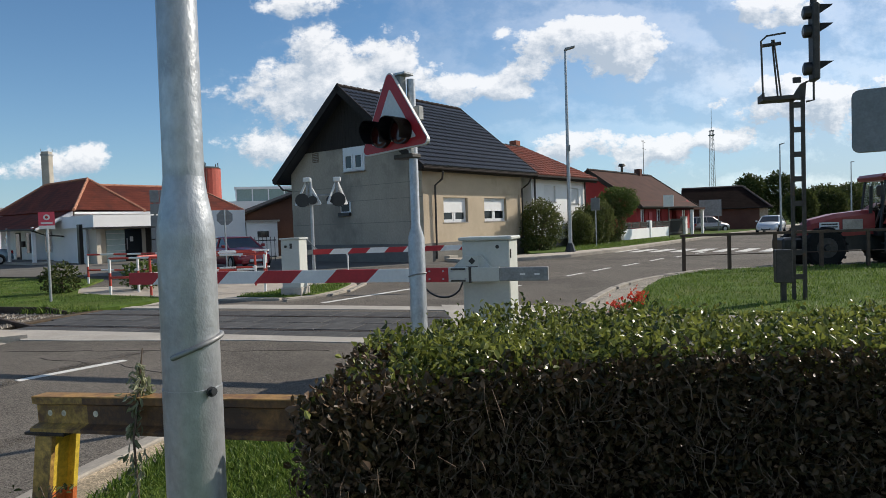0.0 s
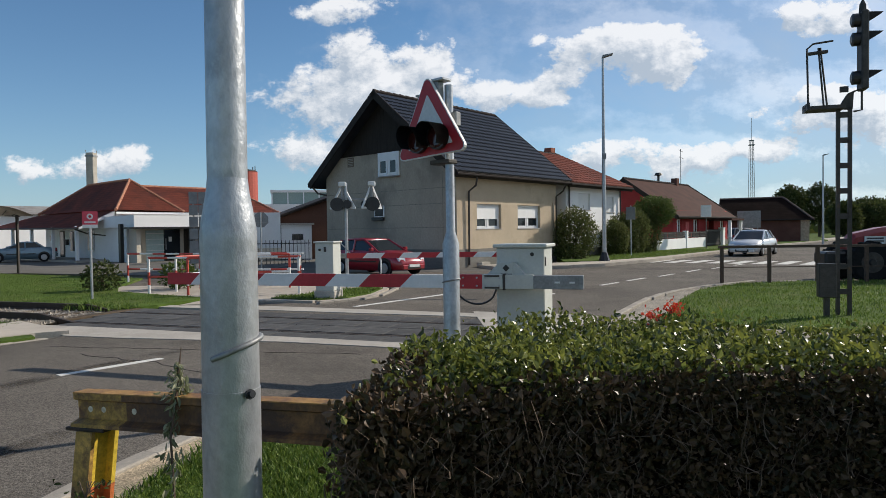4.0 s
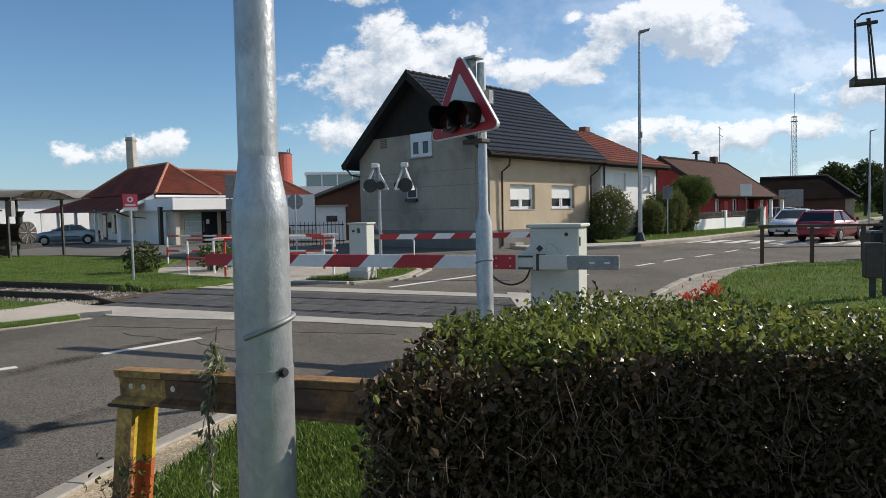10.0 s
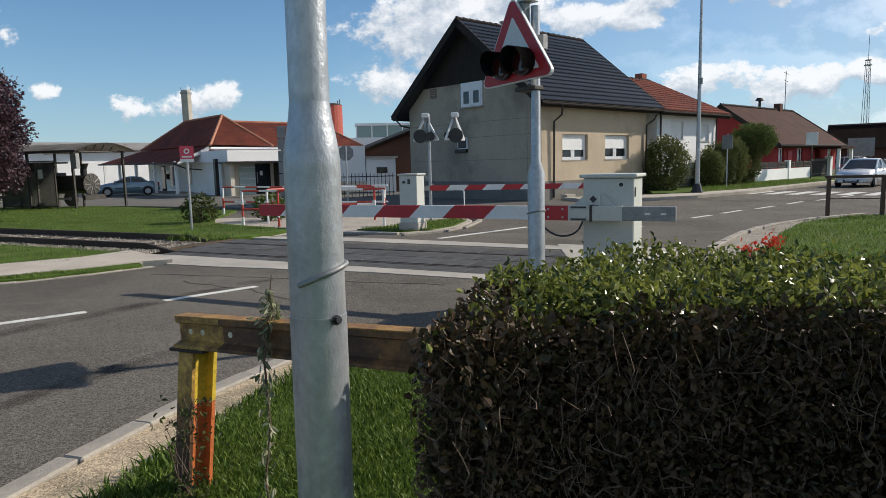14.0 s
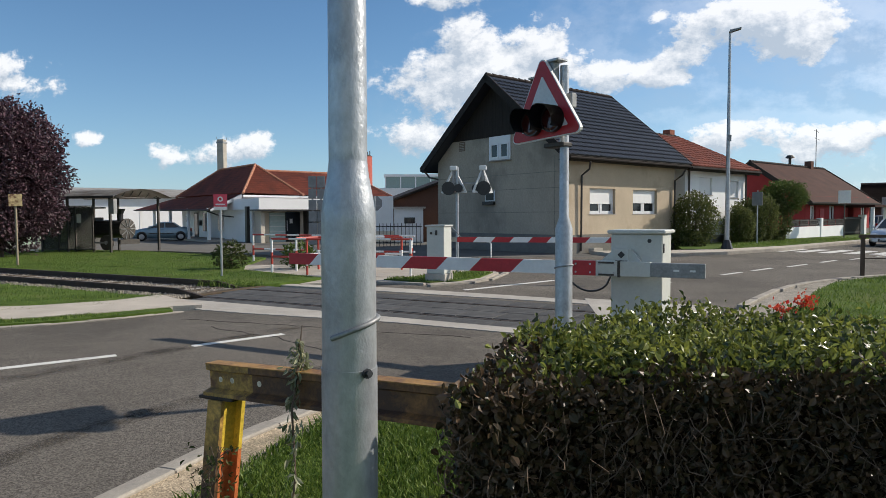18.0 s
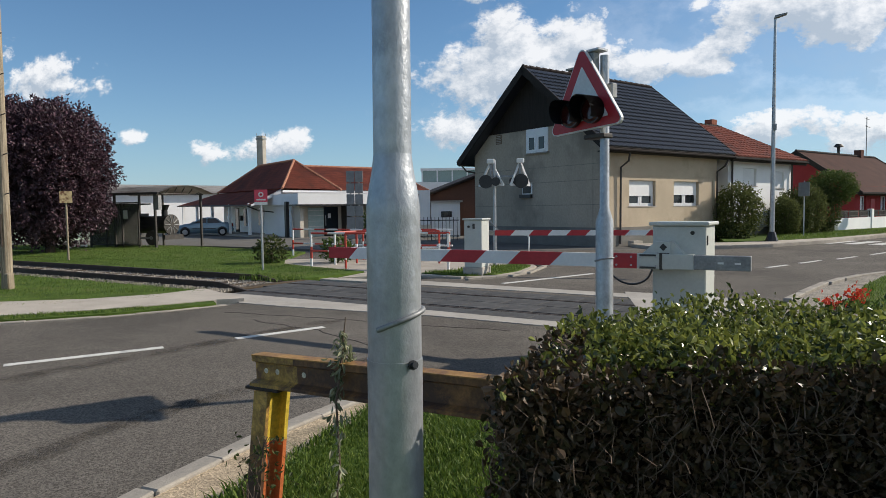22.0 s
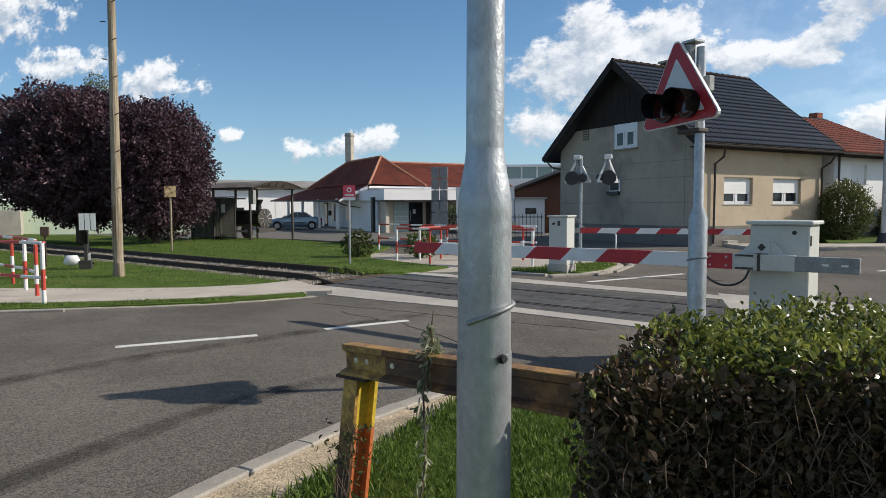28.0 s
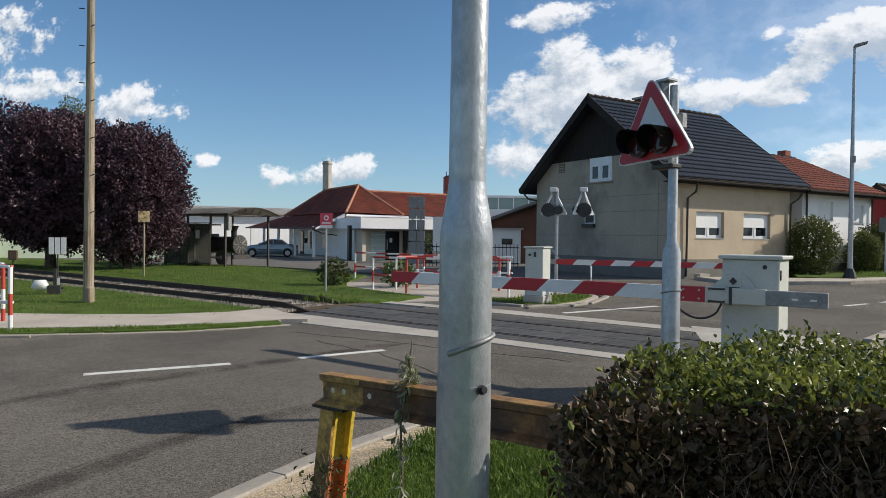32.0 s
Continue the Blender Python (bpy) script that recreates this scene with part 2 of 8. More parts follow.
def clear_glass(name, tint=(0.75, 0.8, 0.8), grey_veil=0.0):
    """A see-through pane, with a share of patchy grey mixed in to lighten a dark inside."""
    ma = bpy.data.materials.new(name)
    ma.use_nodes = True
    nt = ma.node_tree
    N, L = nt.nodes.new, nt.links.new
    nt.nodes.remove(nt.nodes["Principled BSDF"])
    tr, gl, mx, fr = N("ShaderNodeBsdfTransparent"), N("ShaderNodeBsdfGlossy"), N("ShaderNodeMixShader"), N("ShaderNodeFresnel")
    tr.inputs[0].default_value, gl.inputs["Roughness"].default_value = (*tint, 1), 0.03
    L(fr.outputs[0], mx.inputs[0])
    L(tr.outputs[0], mx.inputs[1])
    L(gl.outputs[0], mx.inputs[2])
    out = mx.outputs[0]
    if grey_veil:
        df, m2, no, co, mr = N("ShaderNodeBsdfDiffuse"), N("ShaderNodeMixShader"), N("ShaderNodeTexNoise"), N("ShaderNodeTexCoord"), N("ShaderNodeMapRange")
        df.inputs[0].default_value = (0.22, 0.21, 0.19, 1)
        no.inputs["Scale"].default_value, no.inputs["Detail"].default_value = 2.5, 6
        L(co.outputs["Object"], no.inputs["Vector"])
        mr.inputs[1].default_value, mr.inputs[2].default_value, mr.inputs[3].default_value, mr.inputs[4].default_value = 0.3, 0.7, grey_veil * 0.4, grey_veil * 1.8
        L(no.outputs[0], mr.inputs[0])
        L(mr.outputs[0], m2.inputs[0])
        L(out, m2.inputs[1])
        L(df.outputs[0], m2.inputs[2])
        out = m2.outputs[0]
    L(out, nt.nodes["Material Output"].inputs[0])
    return ma


ASPHALT = mat("asphalt", (0.142, 0.127, 0.108), 0.88, scale=0.45, vary=0.16, fine=110, bump=0.5, other=(0.108, 0.097, 0.083), spot=0.44, speck=0.48)
ASPHALT_OLD = mat("worn_asphalt", (0.15, 0.142, 0.128), 0.9, scale=0.6, vary=0.15, fine=60, bump=0.5)
def see_through(ma, amount):
    """Lets a thin film show what lies under it, in patches."""
    nt = ma.node_tree
    N, L = nt.nodes.new, nt.links.new
    tr, mx, no, mr, co = N("ShaderNodeBsdfTransparent"), N("ShaderNodeMixShader"), N("ShaderNodeTexNoise"), N("ShaderNodeMapRange"), N("ShaderNodeTexCoord")
    no.inputs["Scale"].default_value, no.inputs["Detail"].default_value = 2.2, 6
    L(co.outputs["Object"], no.inputs["Vector"])
    mr.inputs[1].default_value, mr.inputs[2].default_value, mr.inputs[3].default_value, mr.inputs[4].default_value = 0.35, 0.62, 0.0, amount
    L(no.outputs[0], mr.inputs[0])
    L(mr.outputs[0], mx.inputs[0])
    L(tr.outputs[0], mx.inputs[1])
    L(nt.nodes["Principled BSDF"].outputs[0], mx.inputs[2])
    L(mx.outputs[0], nt.nodes["Material Output"].inputs[0])
    return ma


TAR = mat("crack_tar", (0.04, 0.037, 0.034), 0.85, scale=3, vary=0.3, fine=60, bump=0.3)
TYRE_MARK = mat("tyre_darkened_asphalt", (0.06, 0.054, 0.047), 0.8, scale=1.2, vary=0.3, fine=110, bump=0.4, speck=0.3)
see_through(TYRE_MARK, 0.13)
CONCRETE = mat("concrete", (0.40, 0.37, 0.325), 0.9, scale=1.3, vary=0.15, fine=40, bump=0.25, other=(0.36, 0.34, 0.31), spot=0.4)
KERB = mat("kerb_concrete", (0.35, 0.318, 0.27), 0.9, scale=2, vary=0.15, fine=60, bump=0.3, other=(0.27, 0.25, 0.22), spot=0.4, each=0.06)
PAVING = mat("pavement_concrete", (0.43, 0.385, 0.325), 0.9, scale=1, vary=0.15, fine=40, bump=0.2, each=0.06)
RUBBER = mat("crossing_rubber", (0.075, 0.073, 0.07), 0.75, scale=2, vary=0.3, fine=40, bump=0.35, other=(0.13, 0.125, 0.115), spot=0.42, each=0.15)
WHITE_LINE = mat("road_paint", (0.62, 0.61, 0.57), 0.8, scale=5, vary=0.12, fine=80, bump=0.3, other=(0.3, 0.29, 0.28), spot=0.36)
GRASS_SOIL = mat("grass_ground", (0.07, 0.11, 0.022), 0.95, scale=1.2, vary=0.35, fine=30, bump=0.6, other=(0.11, 0.13, 0.04), spot=0.42)
DIRT = mat("sandy_dirt", (0.44, 0.35, 0.24), 0.95, scale=3, vary=0.25, fine=50, bump=0.8, other=(0.26, 0.22, 0.15), spot=0.42, speck=0.35)
BALLAST = mat("ballast_stone", (0.33, 0.30, 0.26), 0.9, scale=4, vary=0.3, fine=30, bump=0.4)
GALV = mat("galvanised_steel", (0.40, 0.415, 0.43), 0.40, 0.55, scale=9, vary=0.16, fine=34, bump=0.22, other=(0.52, 0.54, 0.55), spot=0.40, stretch=(1.2, 1.2, 0.75))
GALV_DULL = mat("weathered_zinc", (0.27, 0.275, 0.275), 0.55, 0.5, scale=6, vary=0.2, fine=40, bump=0.1)
STEEL_DARK = mat("dark_steel", (0.06, 0.055, 0.05), 0.6, 0.4, scale=8, vary=0.3, fine=50, bump=0.2, other=(0.12, 0.07, 0.04), spot=0.35)
RAIL_RUST = mat("rusty_rail", (0.055, 0.04, 0.03), 0.7, 0.3, scale=6, vary=0.3, fine=60, bump=0.3)
RAIL_TOP = mat("polished_rail_head", (0.35, 0.34, 0.33), 0.3, 0.9, scale=6, vary=0.2, fine=40, bump=0.05)
YELLOW_OLD = mat("weathered_yellow_paint", (0.66, 0.47, 0.05), 0.55, scale=7, vary=0.25, fine=60, bump=0.25, other=(0.17, 0.075, 0.035), spot=0.40)
BROWN_OLD = mat("rusty_ochre_paint", (0.21, 0.10, 0.032), 0.6, scale=5, vary=0.45, fine=45, bump=0.3, other=(0.075, 0.038, 0.022), spot=0.52)
OCHRE_OLD = mat("flaking_ochre_paint", (0.40, 0.24, 0.055), 0.6, scale=9, vary=0.4, fine=50, bump=0.3, other=(0.14, 0.07, 0.03), spot=0.46)
ORANGE_OLD = mat("weathered_orange_paint", (0.55, 0.15, 0.045), 0.6, scale=8, vary=0.25, fine=60, bump=0.25, other=(0.13, 0.06, 0.035), spot=0.4)
RED = mat("red_reflective_film", (0.42, 0.02, 0.028), 0.45, scale=4, vary=0.12, fine=40, bump=0.03)
WHITE = mat("white_paint", (0.74, 0.74, 0.72), 0.5, scale=4, vary=0.05, fine=40, bump=0.04, other=(0.62, 0.61, 0.58), spot=0.36)
SIGN_WHITE = mat("sign_face_white", (0.66, 0.67, 0.66), 0.5, scale=5, vary=0.06, fine=40, bump=0.02)
SIGN_BACK = mat("sign_back_grey", (0.20, 0.21, 0.22), 0.5, 0.3, scale=4, vary=0.15, fine=40, bump=0.05)
BOX_PAINT = mat("cabinet_grey_green_paint", (0.50, 0.515, 0.475), 0.5, scale=3, vary=0.06, fine=30, bump=0.05, other=(0.46, 0.47, 0.42), spot=0.36)
BLACK = mat("black_plastic", (0.018, 0.018, 0.019), 0.4, scale=8, vary=0.3, fine=40, bump=0.05)
LENS_RED = mat("dark_red_lens", (0.045, 0.010, 0.008), 0.12, scale=8, vary=0.2, fine=40, bump=0.0)
WOOD_POLE = mat("weathered_pole_wood", (0.31, 0.26, 0.19), 0.85, scale=4, vary=0.3, fine=40, bump=0.4, other=(0.2, 0.15, 0.1), spot=0.42, stretch=(6, 6, 0.4))
WOOD_DARK = mat("dark_stained_boards", (0.028, 0.022, 0.018), 0.75, scale=3, vary=0.3, fine=30, bump=0.3, stretch=(6, 6, 0.5))
RUST_BROWN = mat("brown_fence_paint", (0.075, 0.046, 0.03), 0.7, scale=5, vary=0.3, fine=40, bump=0.2, other=(0.07, 0.04, 0.025), spot=0.4)
PLASTER_BEIGE = mat("beige_plaster", (0.53, 0.435, 0.32), 0.9, scale=0.7, vary=0.09, fine=25, bump=0.12, other=(0.46, 0.37, 0.265), spot=0.45)
PLASTER_GREY = mat("grey_stained_plaster", (0.42, 0.36, 0.285), 0.9, scale=0.45, vary=0.13, fine=14, bump=0.1, other=(0.28, 0.245, 0.20), spot=0.46, stretch=(1, 1, 0.7))
PLASTER_WHITE = mat("white_plaster", (0.87, 0.87, 0.86), 0.85, scale=0.6, vary=0.05, fine=20, bump=0.08)
PLASTER_RED = mat("dark_red_plaster", (0.33, 0.05, 0.05), 0.85, scale=0.8, vary=0.12, fine=20, bump=0.1)
PLASTER_CREAM = mat("cream_plaster", (0.66, 0.6, 0.5), 0.85, scale=0.6, vary=0.06, fine=20, bump=0.08)
PLASTER_GREEN = mat("pale_green_plaster", (0.55, 0.64, 0.5), 0.85, scale=0.6, vary=0.06, fine=20, bump=0.08)
BRICK_BROWN = mat("brown_brick_wall", (0.13, 0.065, 0.05), 0.9, scale=1, vary=0.2, fine=14, bump=0.3)
TILE_DARK = mat("anthracite_roof_tile", (0.030, 0.033, 0.042), 0.30, scale=1.5, vary=0.2, fine=20, bump=0.15, each=0.12)
TILE_RED = mat("red_roof_tile", (0.24, 0.066, 0.042), 0.75, scale=0.9, vary=0.25, fine=14, bump=0.3, other=(0.15, 0.05, 0.038), spot=0.45, each=0.12, band=3.2)
TILE_BROWN = mat("brown_roof_tile", (0.046, 0.018, 0.013), 0.8, scale=1.0, vary=0.22, fine=14, bump=0.3, each=0.1, band=3.2)
SHEET_GREY = mat("grey_sheet_roof", (0.34, 0.31, 0.27), 0.6, 0.2, scale=1, vary=0.2, fine=15, bump=0.2, other=(0.22, 0.18, 0.14), spot=0.45)
PVC = mat("white_window_frame", (0.80, 0.80, 0.80), 0.35, scale=4, vary=0.03, fine=40, bump=0.0)
BLIND = mat("white_roller_blind", (0.80, 0.80, 0.79), 0.6, scale=3, vary=0.04, fine=30, bump=0.0)
PANE = glass_mat("window_pane")
CAB_GLASS = clear_glass("cab_glass", (0.85, 0.9, 0.9))
GUTTER = mat("dull_dark_gutter", (0.035, 0.03, 0.028), 0.9, scale=5, vary=0.2, fine=40, bump=0.05)
TILE_BARN = mat("blackened_brown_tile", (0.032, 0.018, 0.014), 0.85, scale=1.0, vary=0.25, fine=12, bump=0.3, band=3.0)
CLEAR = clear_glass("shelter_glass", (0.72, 0.75, 0.75), 0.3)
TYRE = mat("tyre_rubber", (0.02, 0.02, 0.02), 0.85, scale=8, vary=0.2, fine=60, bump=0.2)
CAR_RED = mat("red_car_paint", (0.30, 0.008, 0.018), 0.3, scale=2, vary=0.05, fine=20, bump=0.0, coat=0.8)
CAR_WHITE = mat("silver_white_car_paint", (0.62, 0.63, 0.65), 0.3, 0.3, scale=2, vary=0.04, fine=20, bump=0.0, coat=0.7)
CAR_BLUE = mat("pale_blue_car_paint", (0.18, 0.27, 0.33), 0.3, 0.4, scale=2, vary=0.04, fine=20, bump=0.0, coat=0.7)
CAR_GREY = mat("grey_car_paint", (0.22, 0.22, 0.23), 0.3, 0.5, scale=2, vary=0.04, fine=20, bump=0.0, coat=0.7)
TRACTOR_RED = mat("dusty_tractor_red", (0.26, 0.022, 0.022), 0.45, scale=3, vary=0.15, fine=30, bump=0.03, coat=0.3)
CHROME = mat("bright_rim", (0.42, 0.42, 0.44), 0.35, 0.8, scale=5, vary=0.1, fine=30, bump=0.0)
LAMP_GLASS = mat("headlight_glass", (0.7, 0.72, 0.74), 0.1, scale=5, vary=0.1, fine=30, bump=0.0)
TAIL_RED = mat("tail_light", (0.3, 0.01, 0.01), 0.15, scale=5, vary=0.1, fine=30, bump=0.0)
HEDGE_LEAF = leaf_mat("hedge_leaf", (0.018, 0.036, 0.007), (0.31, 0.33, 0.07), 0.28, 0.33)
# browner leaves, darkened further so the colour carries the clipped side's shade
HEDGE_SIDE = leaf_mat("shaded_hedge_leaf", (0.021, 0.023, 0.009), (0.130, 0.078, 0.042), 0.45, 0.10, 0.3)
RAIL_RED = mat("faded_red_paint", (0.46, 0.055, 0.035), 0.5, scale=5, vary=0.15, fine=40, bump=0.03)
# near-black, so the solid core stands for the deep shade between leaves
HEDGE_CORE = mat("hedge_shade_core", (0.022, 0.014, 0.010), 0.95, scale=12, vary=0.4, fine=60, bump=0.5)
TWIG = mat("hedge_twig", (0.15, 0.11, 0.082), 0.85, scale=12, vary=0.3, fine=60, bump=0.2)
PLUM_LEAF = leaf_mat("purple_plum_leaf", (0.026, 0.016, 0.022), (0.14, 0.075, 0.096), 0.5, 0.22, 0.4)
GREEN_LEAF = leaf_mat("tree_leaf", (0.04, 0.075, 0.016), (0.12, 0.16, 0.036), 0.6, 0.3, 0.25)
OLIVE_LEAF = leaf_mat("olive_bush_leaf", (0.05, 0.07, 0.02), (0.17, 0.185, 0.06), 0.6, 0.35, 0.25)
DARK_LEAF = leaf_mat("dark_tree_leaf", (0.028, 0.046, 0.013), (0.10, 0.115, 0.035), 0.6, 0.3, 0.2)
GRASS_BLADE = leaf_mat("grass_blade", (0.035, 0.085, 0.010), (0.20, 0.27, 0.05), 0.5, 0.35, 0.3)
VINE_LEAF = leaf_mat("vine_leaf", (0.09, 0.11, 0.035), (0.48, 0.48, 0.32), 0.5, 0.35)
PETAL = leaf_mat("red_petal", (0.55, 0.03, 0.02), (0.75, 0.12, 0.05), 0.5, 0.3)
BARK = mat("bark", (0.10, 0.075, 0.055), 0.9, scale=6, vary=0.3, fine=30, bump=0.5)


# ---- building blocks ----
def mesh_ob(name, bm, material, parent=None, smooth=False):
    me = bpy.data.meshes.new(name)
    bm.normal_update()
    bm.to_mesh(me)
    bm.free()
    if smooth:
        for p in me.polygons:
            p.use_smooth = True
    for ma in material if isinstance(material, (list, tuple)) else [material]:
        me.materials.append(ma)
    ob = new(name, me)
    ob.parent = parent
    return ob


def part(name, bm, material, parent, label="", smooth=False):
    ob = mesh_ob(name, bm, material, parent, smooth)
    return tagged(ob, label) if label else ob


def thing(name, m, label, category, group=""):
    ob = new(name)
    ob.matrix_world = m
    return tagged(ob, label, category, group)


def raw(name, verts, faces, material, parent=None, smooth=False):
    me = bpy.data.meshes.new(name)
    me.from_pydata(verts, [], faces)
    me.materials.append(material)
    if smooth:
        me.polygons.foreach_set("use_smooth", [True] * len(me.polygons))
    ob = new(name, me)
    ob.parent = parent
    return ob


def box(bm, x0, y0, z0, x1, y1, z1, bevel=0.0, m=None):
    vs = [bm.verts.new(p) for p in ((x0, y0, z0), (x1, y0, z0), (x1, y1, z0), (x0, y1, z0), (x0, y0, z1), (x1, y0, z1), (x1, y1, z1), (x0, y1, z1))]
    fs = [bm.faces.new([vs[i] for i in f]) for f in ((3, 2, 1, 0), (4, 5, 6, 7), (0, 1, 5, 4), (1, 2, 6, 5), (2, 3, 7, 6), (3, 0, 4, 7))]
    if bevel:
        es = list({e for f in fs for e in f.edges})
        out = bmesh.ops.bevel(bm, geom=es, offset=bevel, segments=1, affect="EDGES")
        vs = list({v for f in out["faces"] for v in f.verts} | {v for v in vs if v.is_valid})
    if m is not None:
        bmesh.ops.transform(bm, matrix=m, verts=[v for v in vs if v.is_valid])
    return bm


def boxes(*args, bevel=0.0):
    bm = bmesh.new()
    for a in args:
        box(bm, *a, bevel=bevel)
    return bm


def tube(bm, pts, radii, n=12, caps=True):
    """A round bar along points with a radius at each."""
    pts = [Vector(p) for p in pts]
    if not isinstance(radii, (list, tuple)):
        radii = [radii] * len(pts)
    rings = []
    for i, p in enumerate(pts):
        d = (pts[min(i + 1, len(pts) - 1)] - pts[max(i - 1, 0)]).normalized()
        a = d.orthogonal().normalized() if abs(d.z) < 0.99 else Vector((1, 0, 0))
        b = d.cross(a).normalized()
        a = b.cross(d).normalized()
        rings.append([bm.verts.new(p + radii[i] * (math.cos(k * math.tau / n) * a + math.sin(k * math.tau / n) * b)) for k in range(n)])
    for r0, r1 in zip(rings, rings[1:]):
        # rings may start at different angles: join the nearest
        s = min(range(n), key=lambda k: (r1[k].co - r0[0].co - (sum((v.co for v in r1), Vector()) - sum((v.co for v in r0), Vector())) / n).length)
        for k in range(n):
            bm.faces.new((r0[k], r0[(k + 1) % n], r1[(k + 1 + s) % n], r1[(k + s) % n]))
    if caps:
        bm.faces.new([bm.verts.new(v.co) for v in rings[0][::-1]])
        bm.faces.new([bm.verts.new(v.co) for v in rings[-1]])
    return bm


def tubes(*runs, n=10):
    bm = bmesh.new()
    for pts, r in runs:
        tube(bm, pts, r, n)
    return bm


def prism(bm, poly, h0, h1, m=None):
    """Polygon in x, y raised from h0 to h1."""
    lo = [bm.verts.new((x, y, h0)) for x, y in poly]
    hi = [bm.verts.new((x, y, h1)) for x, y in poly]
    k = len(poly)
    bm.faces.new(lo[::-1])
    bm.faces.new(hi)
    for i in range(k):
        bm.faces.new((lo[i], lo[(i + 1) % k], hi[(i + 1) % k], hi[i]))
    bmesh.ops.recalc_face_normals(bm, faces=bm.faces[:])
    if m is not None:
        bmesh.ops.transform(bm, matrix=m, verts=lo + hi)
    return bm


def slab(name, poly, h0, h1, material, label, category, kind="structure"):
    ob = mesh_ob(name, prism(bmesh.new(), poly, h0, h1), material)
    return tagged(ob, label, category, kind=kind)


def frame_at(x, y, z, ax, ay):
    """A pose whose x axis runs along (ax, ay) on the ground."""
    return pose(x, y, z, 0, 0, math.degrees(math.atan2(ay, ax)))


def inside(poly, x, y):
    hit, j = False, len(poly) - 1
    for i in range(len(poly)):
        (xi, yi), (xj, yj) = poly[i], poly[j]
        if (yi > y) != (yj > y) and x < (xj - xi) * (y - yi) / (yj - yi) + xi:
            hit = not hit
        j = i
    return hit


def offset_line(line, d):
    """A polyline moved d to its left."""
    out = []
    for i, (x, y) in enumerate(line):
        a, b = line[max(i - 1, 0)], line[min(i + 1, len(line) - 1)]
        v = Vector((b[0] - a[0], b[1] - a[1])).normalized()
        out.append((x - v.y * d, y + v.x * d))
    return out


def along(line, step):
    """Points and directions every step metres along a polyline."""
    out, carry = [], 0.0
    for a, b in zip(line, line[1:]):
        v = Vector((b[0] - a[0], b[1] - a[1]))
        ln = v.length
        v.normalize()
        s = carry
        while s < ln:
            out.append((a[0] + v.x * s, a[1] + v.y * s, v.x, v.y))
            s += step
        carry = s - ln
    return out

# ---- ground, road, track ----
rnd = random.Random(4)
NEAR_KERB = [(-3.1, -3.0), (-2.85, 0.0), (-2.64, 2.6), (-2.46, 3.86), (-2.28, 4.55), (-2.05, 5.2), (-1.93, 5.48), (-1.65, 5.66), (-1.0, 5.72), (0.5, 5.9), (2.0, 7.4)]
LEFT_KERB = [(-30.0, -2.0), (-16.0, 3.6), (-12.5, 5.3), (-10.55, 6.44), (-9.62, 7.0), (-8.73, 7.68), (-7.9, 8.35), (-7.31, 9.0), (-6.75, 9.85), (-6.6, 10.4)]
RIGHT_KERB = [(1.0, 9.6), (2.52, 11.94), (3.51, 14.07), (4.2, 15.3), (4.9, 16.3), (6.04, 17.58), (7.2, 18.5), (9.5, 18.95), (62.0, 17.0), (62.0, 26.0), (24.0, 33.0), (20.0, 33.5), (45.0, 64.0), (110.0, 145.0)]
FAR_KERB = [(-22.0, 23.8), (-8.0, 25.2), (-2.0, 25.9), (3.2, 26.9), (5.45, 28.2), (8.75, 31.9), (16.8, 43.4), (23.6, 52.9), (34.3, 66.9), (100.0, 152.0)]
ISLAND = [(-5.2, 15.3), (-3.3, 14.95), (-2.7, 15.6), (-2.35, 16.7), (-2.2, 18.4), (-2.6, 19.6), (-4.4, 20.0), (-9.0, 20.3), (-22.0, 20.4)]


def rail_y(x, k=0.0):
    """The near rail's line; k moves it away from the camera."""
    return 9.68 - 0.3 * x + k * 1.044


ground = mesh_ob("ground", prism(bmesh.new(), [(-900, -300), (900, -300), (900, 1500), (-900, 1500)], -0.8, -0.15), GRASS_SOIL)
tagged(ground, "flat grassy ground reaching to the horizon", "ground", kind="structure")
road_poly = [(-3.1, -8.0)] + NEAR_KERB + RIGHT_KERB + [(140, 180)] + FAR_KERB[::-1] + ISLAND[::-1] + [(-6.6, 10.6)] + LEFT_KERB[::-1] + [(-40, -30), (-3.1, -30)]
slab("road", road_poly, -0.3, 0.0, ASPHALT, "grey worn asphalt road leading over the railway crossing", "road")
# yard and side street behind the left lawn
slab("yard", [(-60, 29.5), (-20, 28.6), (-9.5, 24.9), (-8, 25.2), (-2, 25.9), (1.2, 26.5), (0.6, 29.5), (-5.5, 34), (-9, 60), (-70, 75)], -0.3, -0.008, ASPHALT_OLD, "pale asphalt yard in front of the low white buildings", "yard")

# raised verges
LAWN_NEAR = [(-2.0, -6.0), (-2.05, 0.0), (-2.02, 2.8), (-1.92, 3.9), (-1.74, 4.8), (-1.63, 5.15), (-1.42, 5.40), (-0.9, 5.48), (0.55, 5.65), (8, 5.9), (30, -0.5), (30, -6)]
slab("verge_near", [(-2.95, -6), (-2.72, 0.0), (-2.5, 2.6), (-2.32, 3.84), (-2.14, 4.5), (-1.92, 5.14), (-1.82, 5.38), (-1.6, 5.53), (-0.98, 5.59), (0.52, 5.77), (2.1, 7.25), (8.5, 6.3), (30, 0), (30, -6)], -0.3, 0.075, DIRT, "sandy verge along the kerb", "verge")
slab("lawn_near", LAWN_NEAR, -0.2, 0.095, GRASS_SOIL, "mown green lawn between kerb and hedge", "lawn")
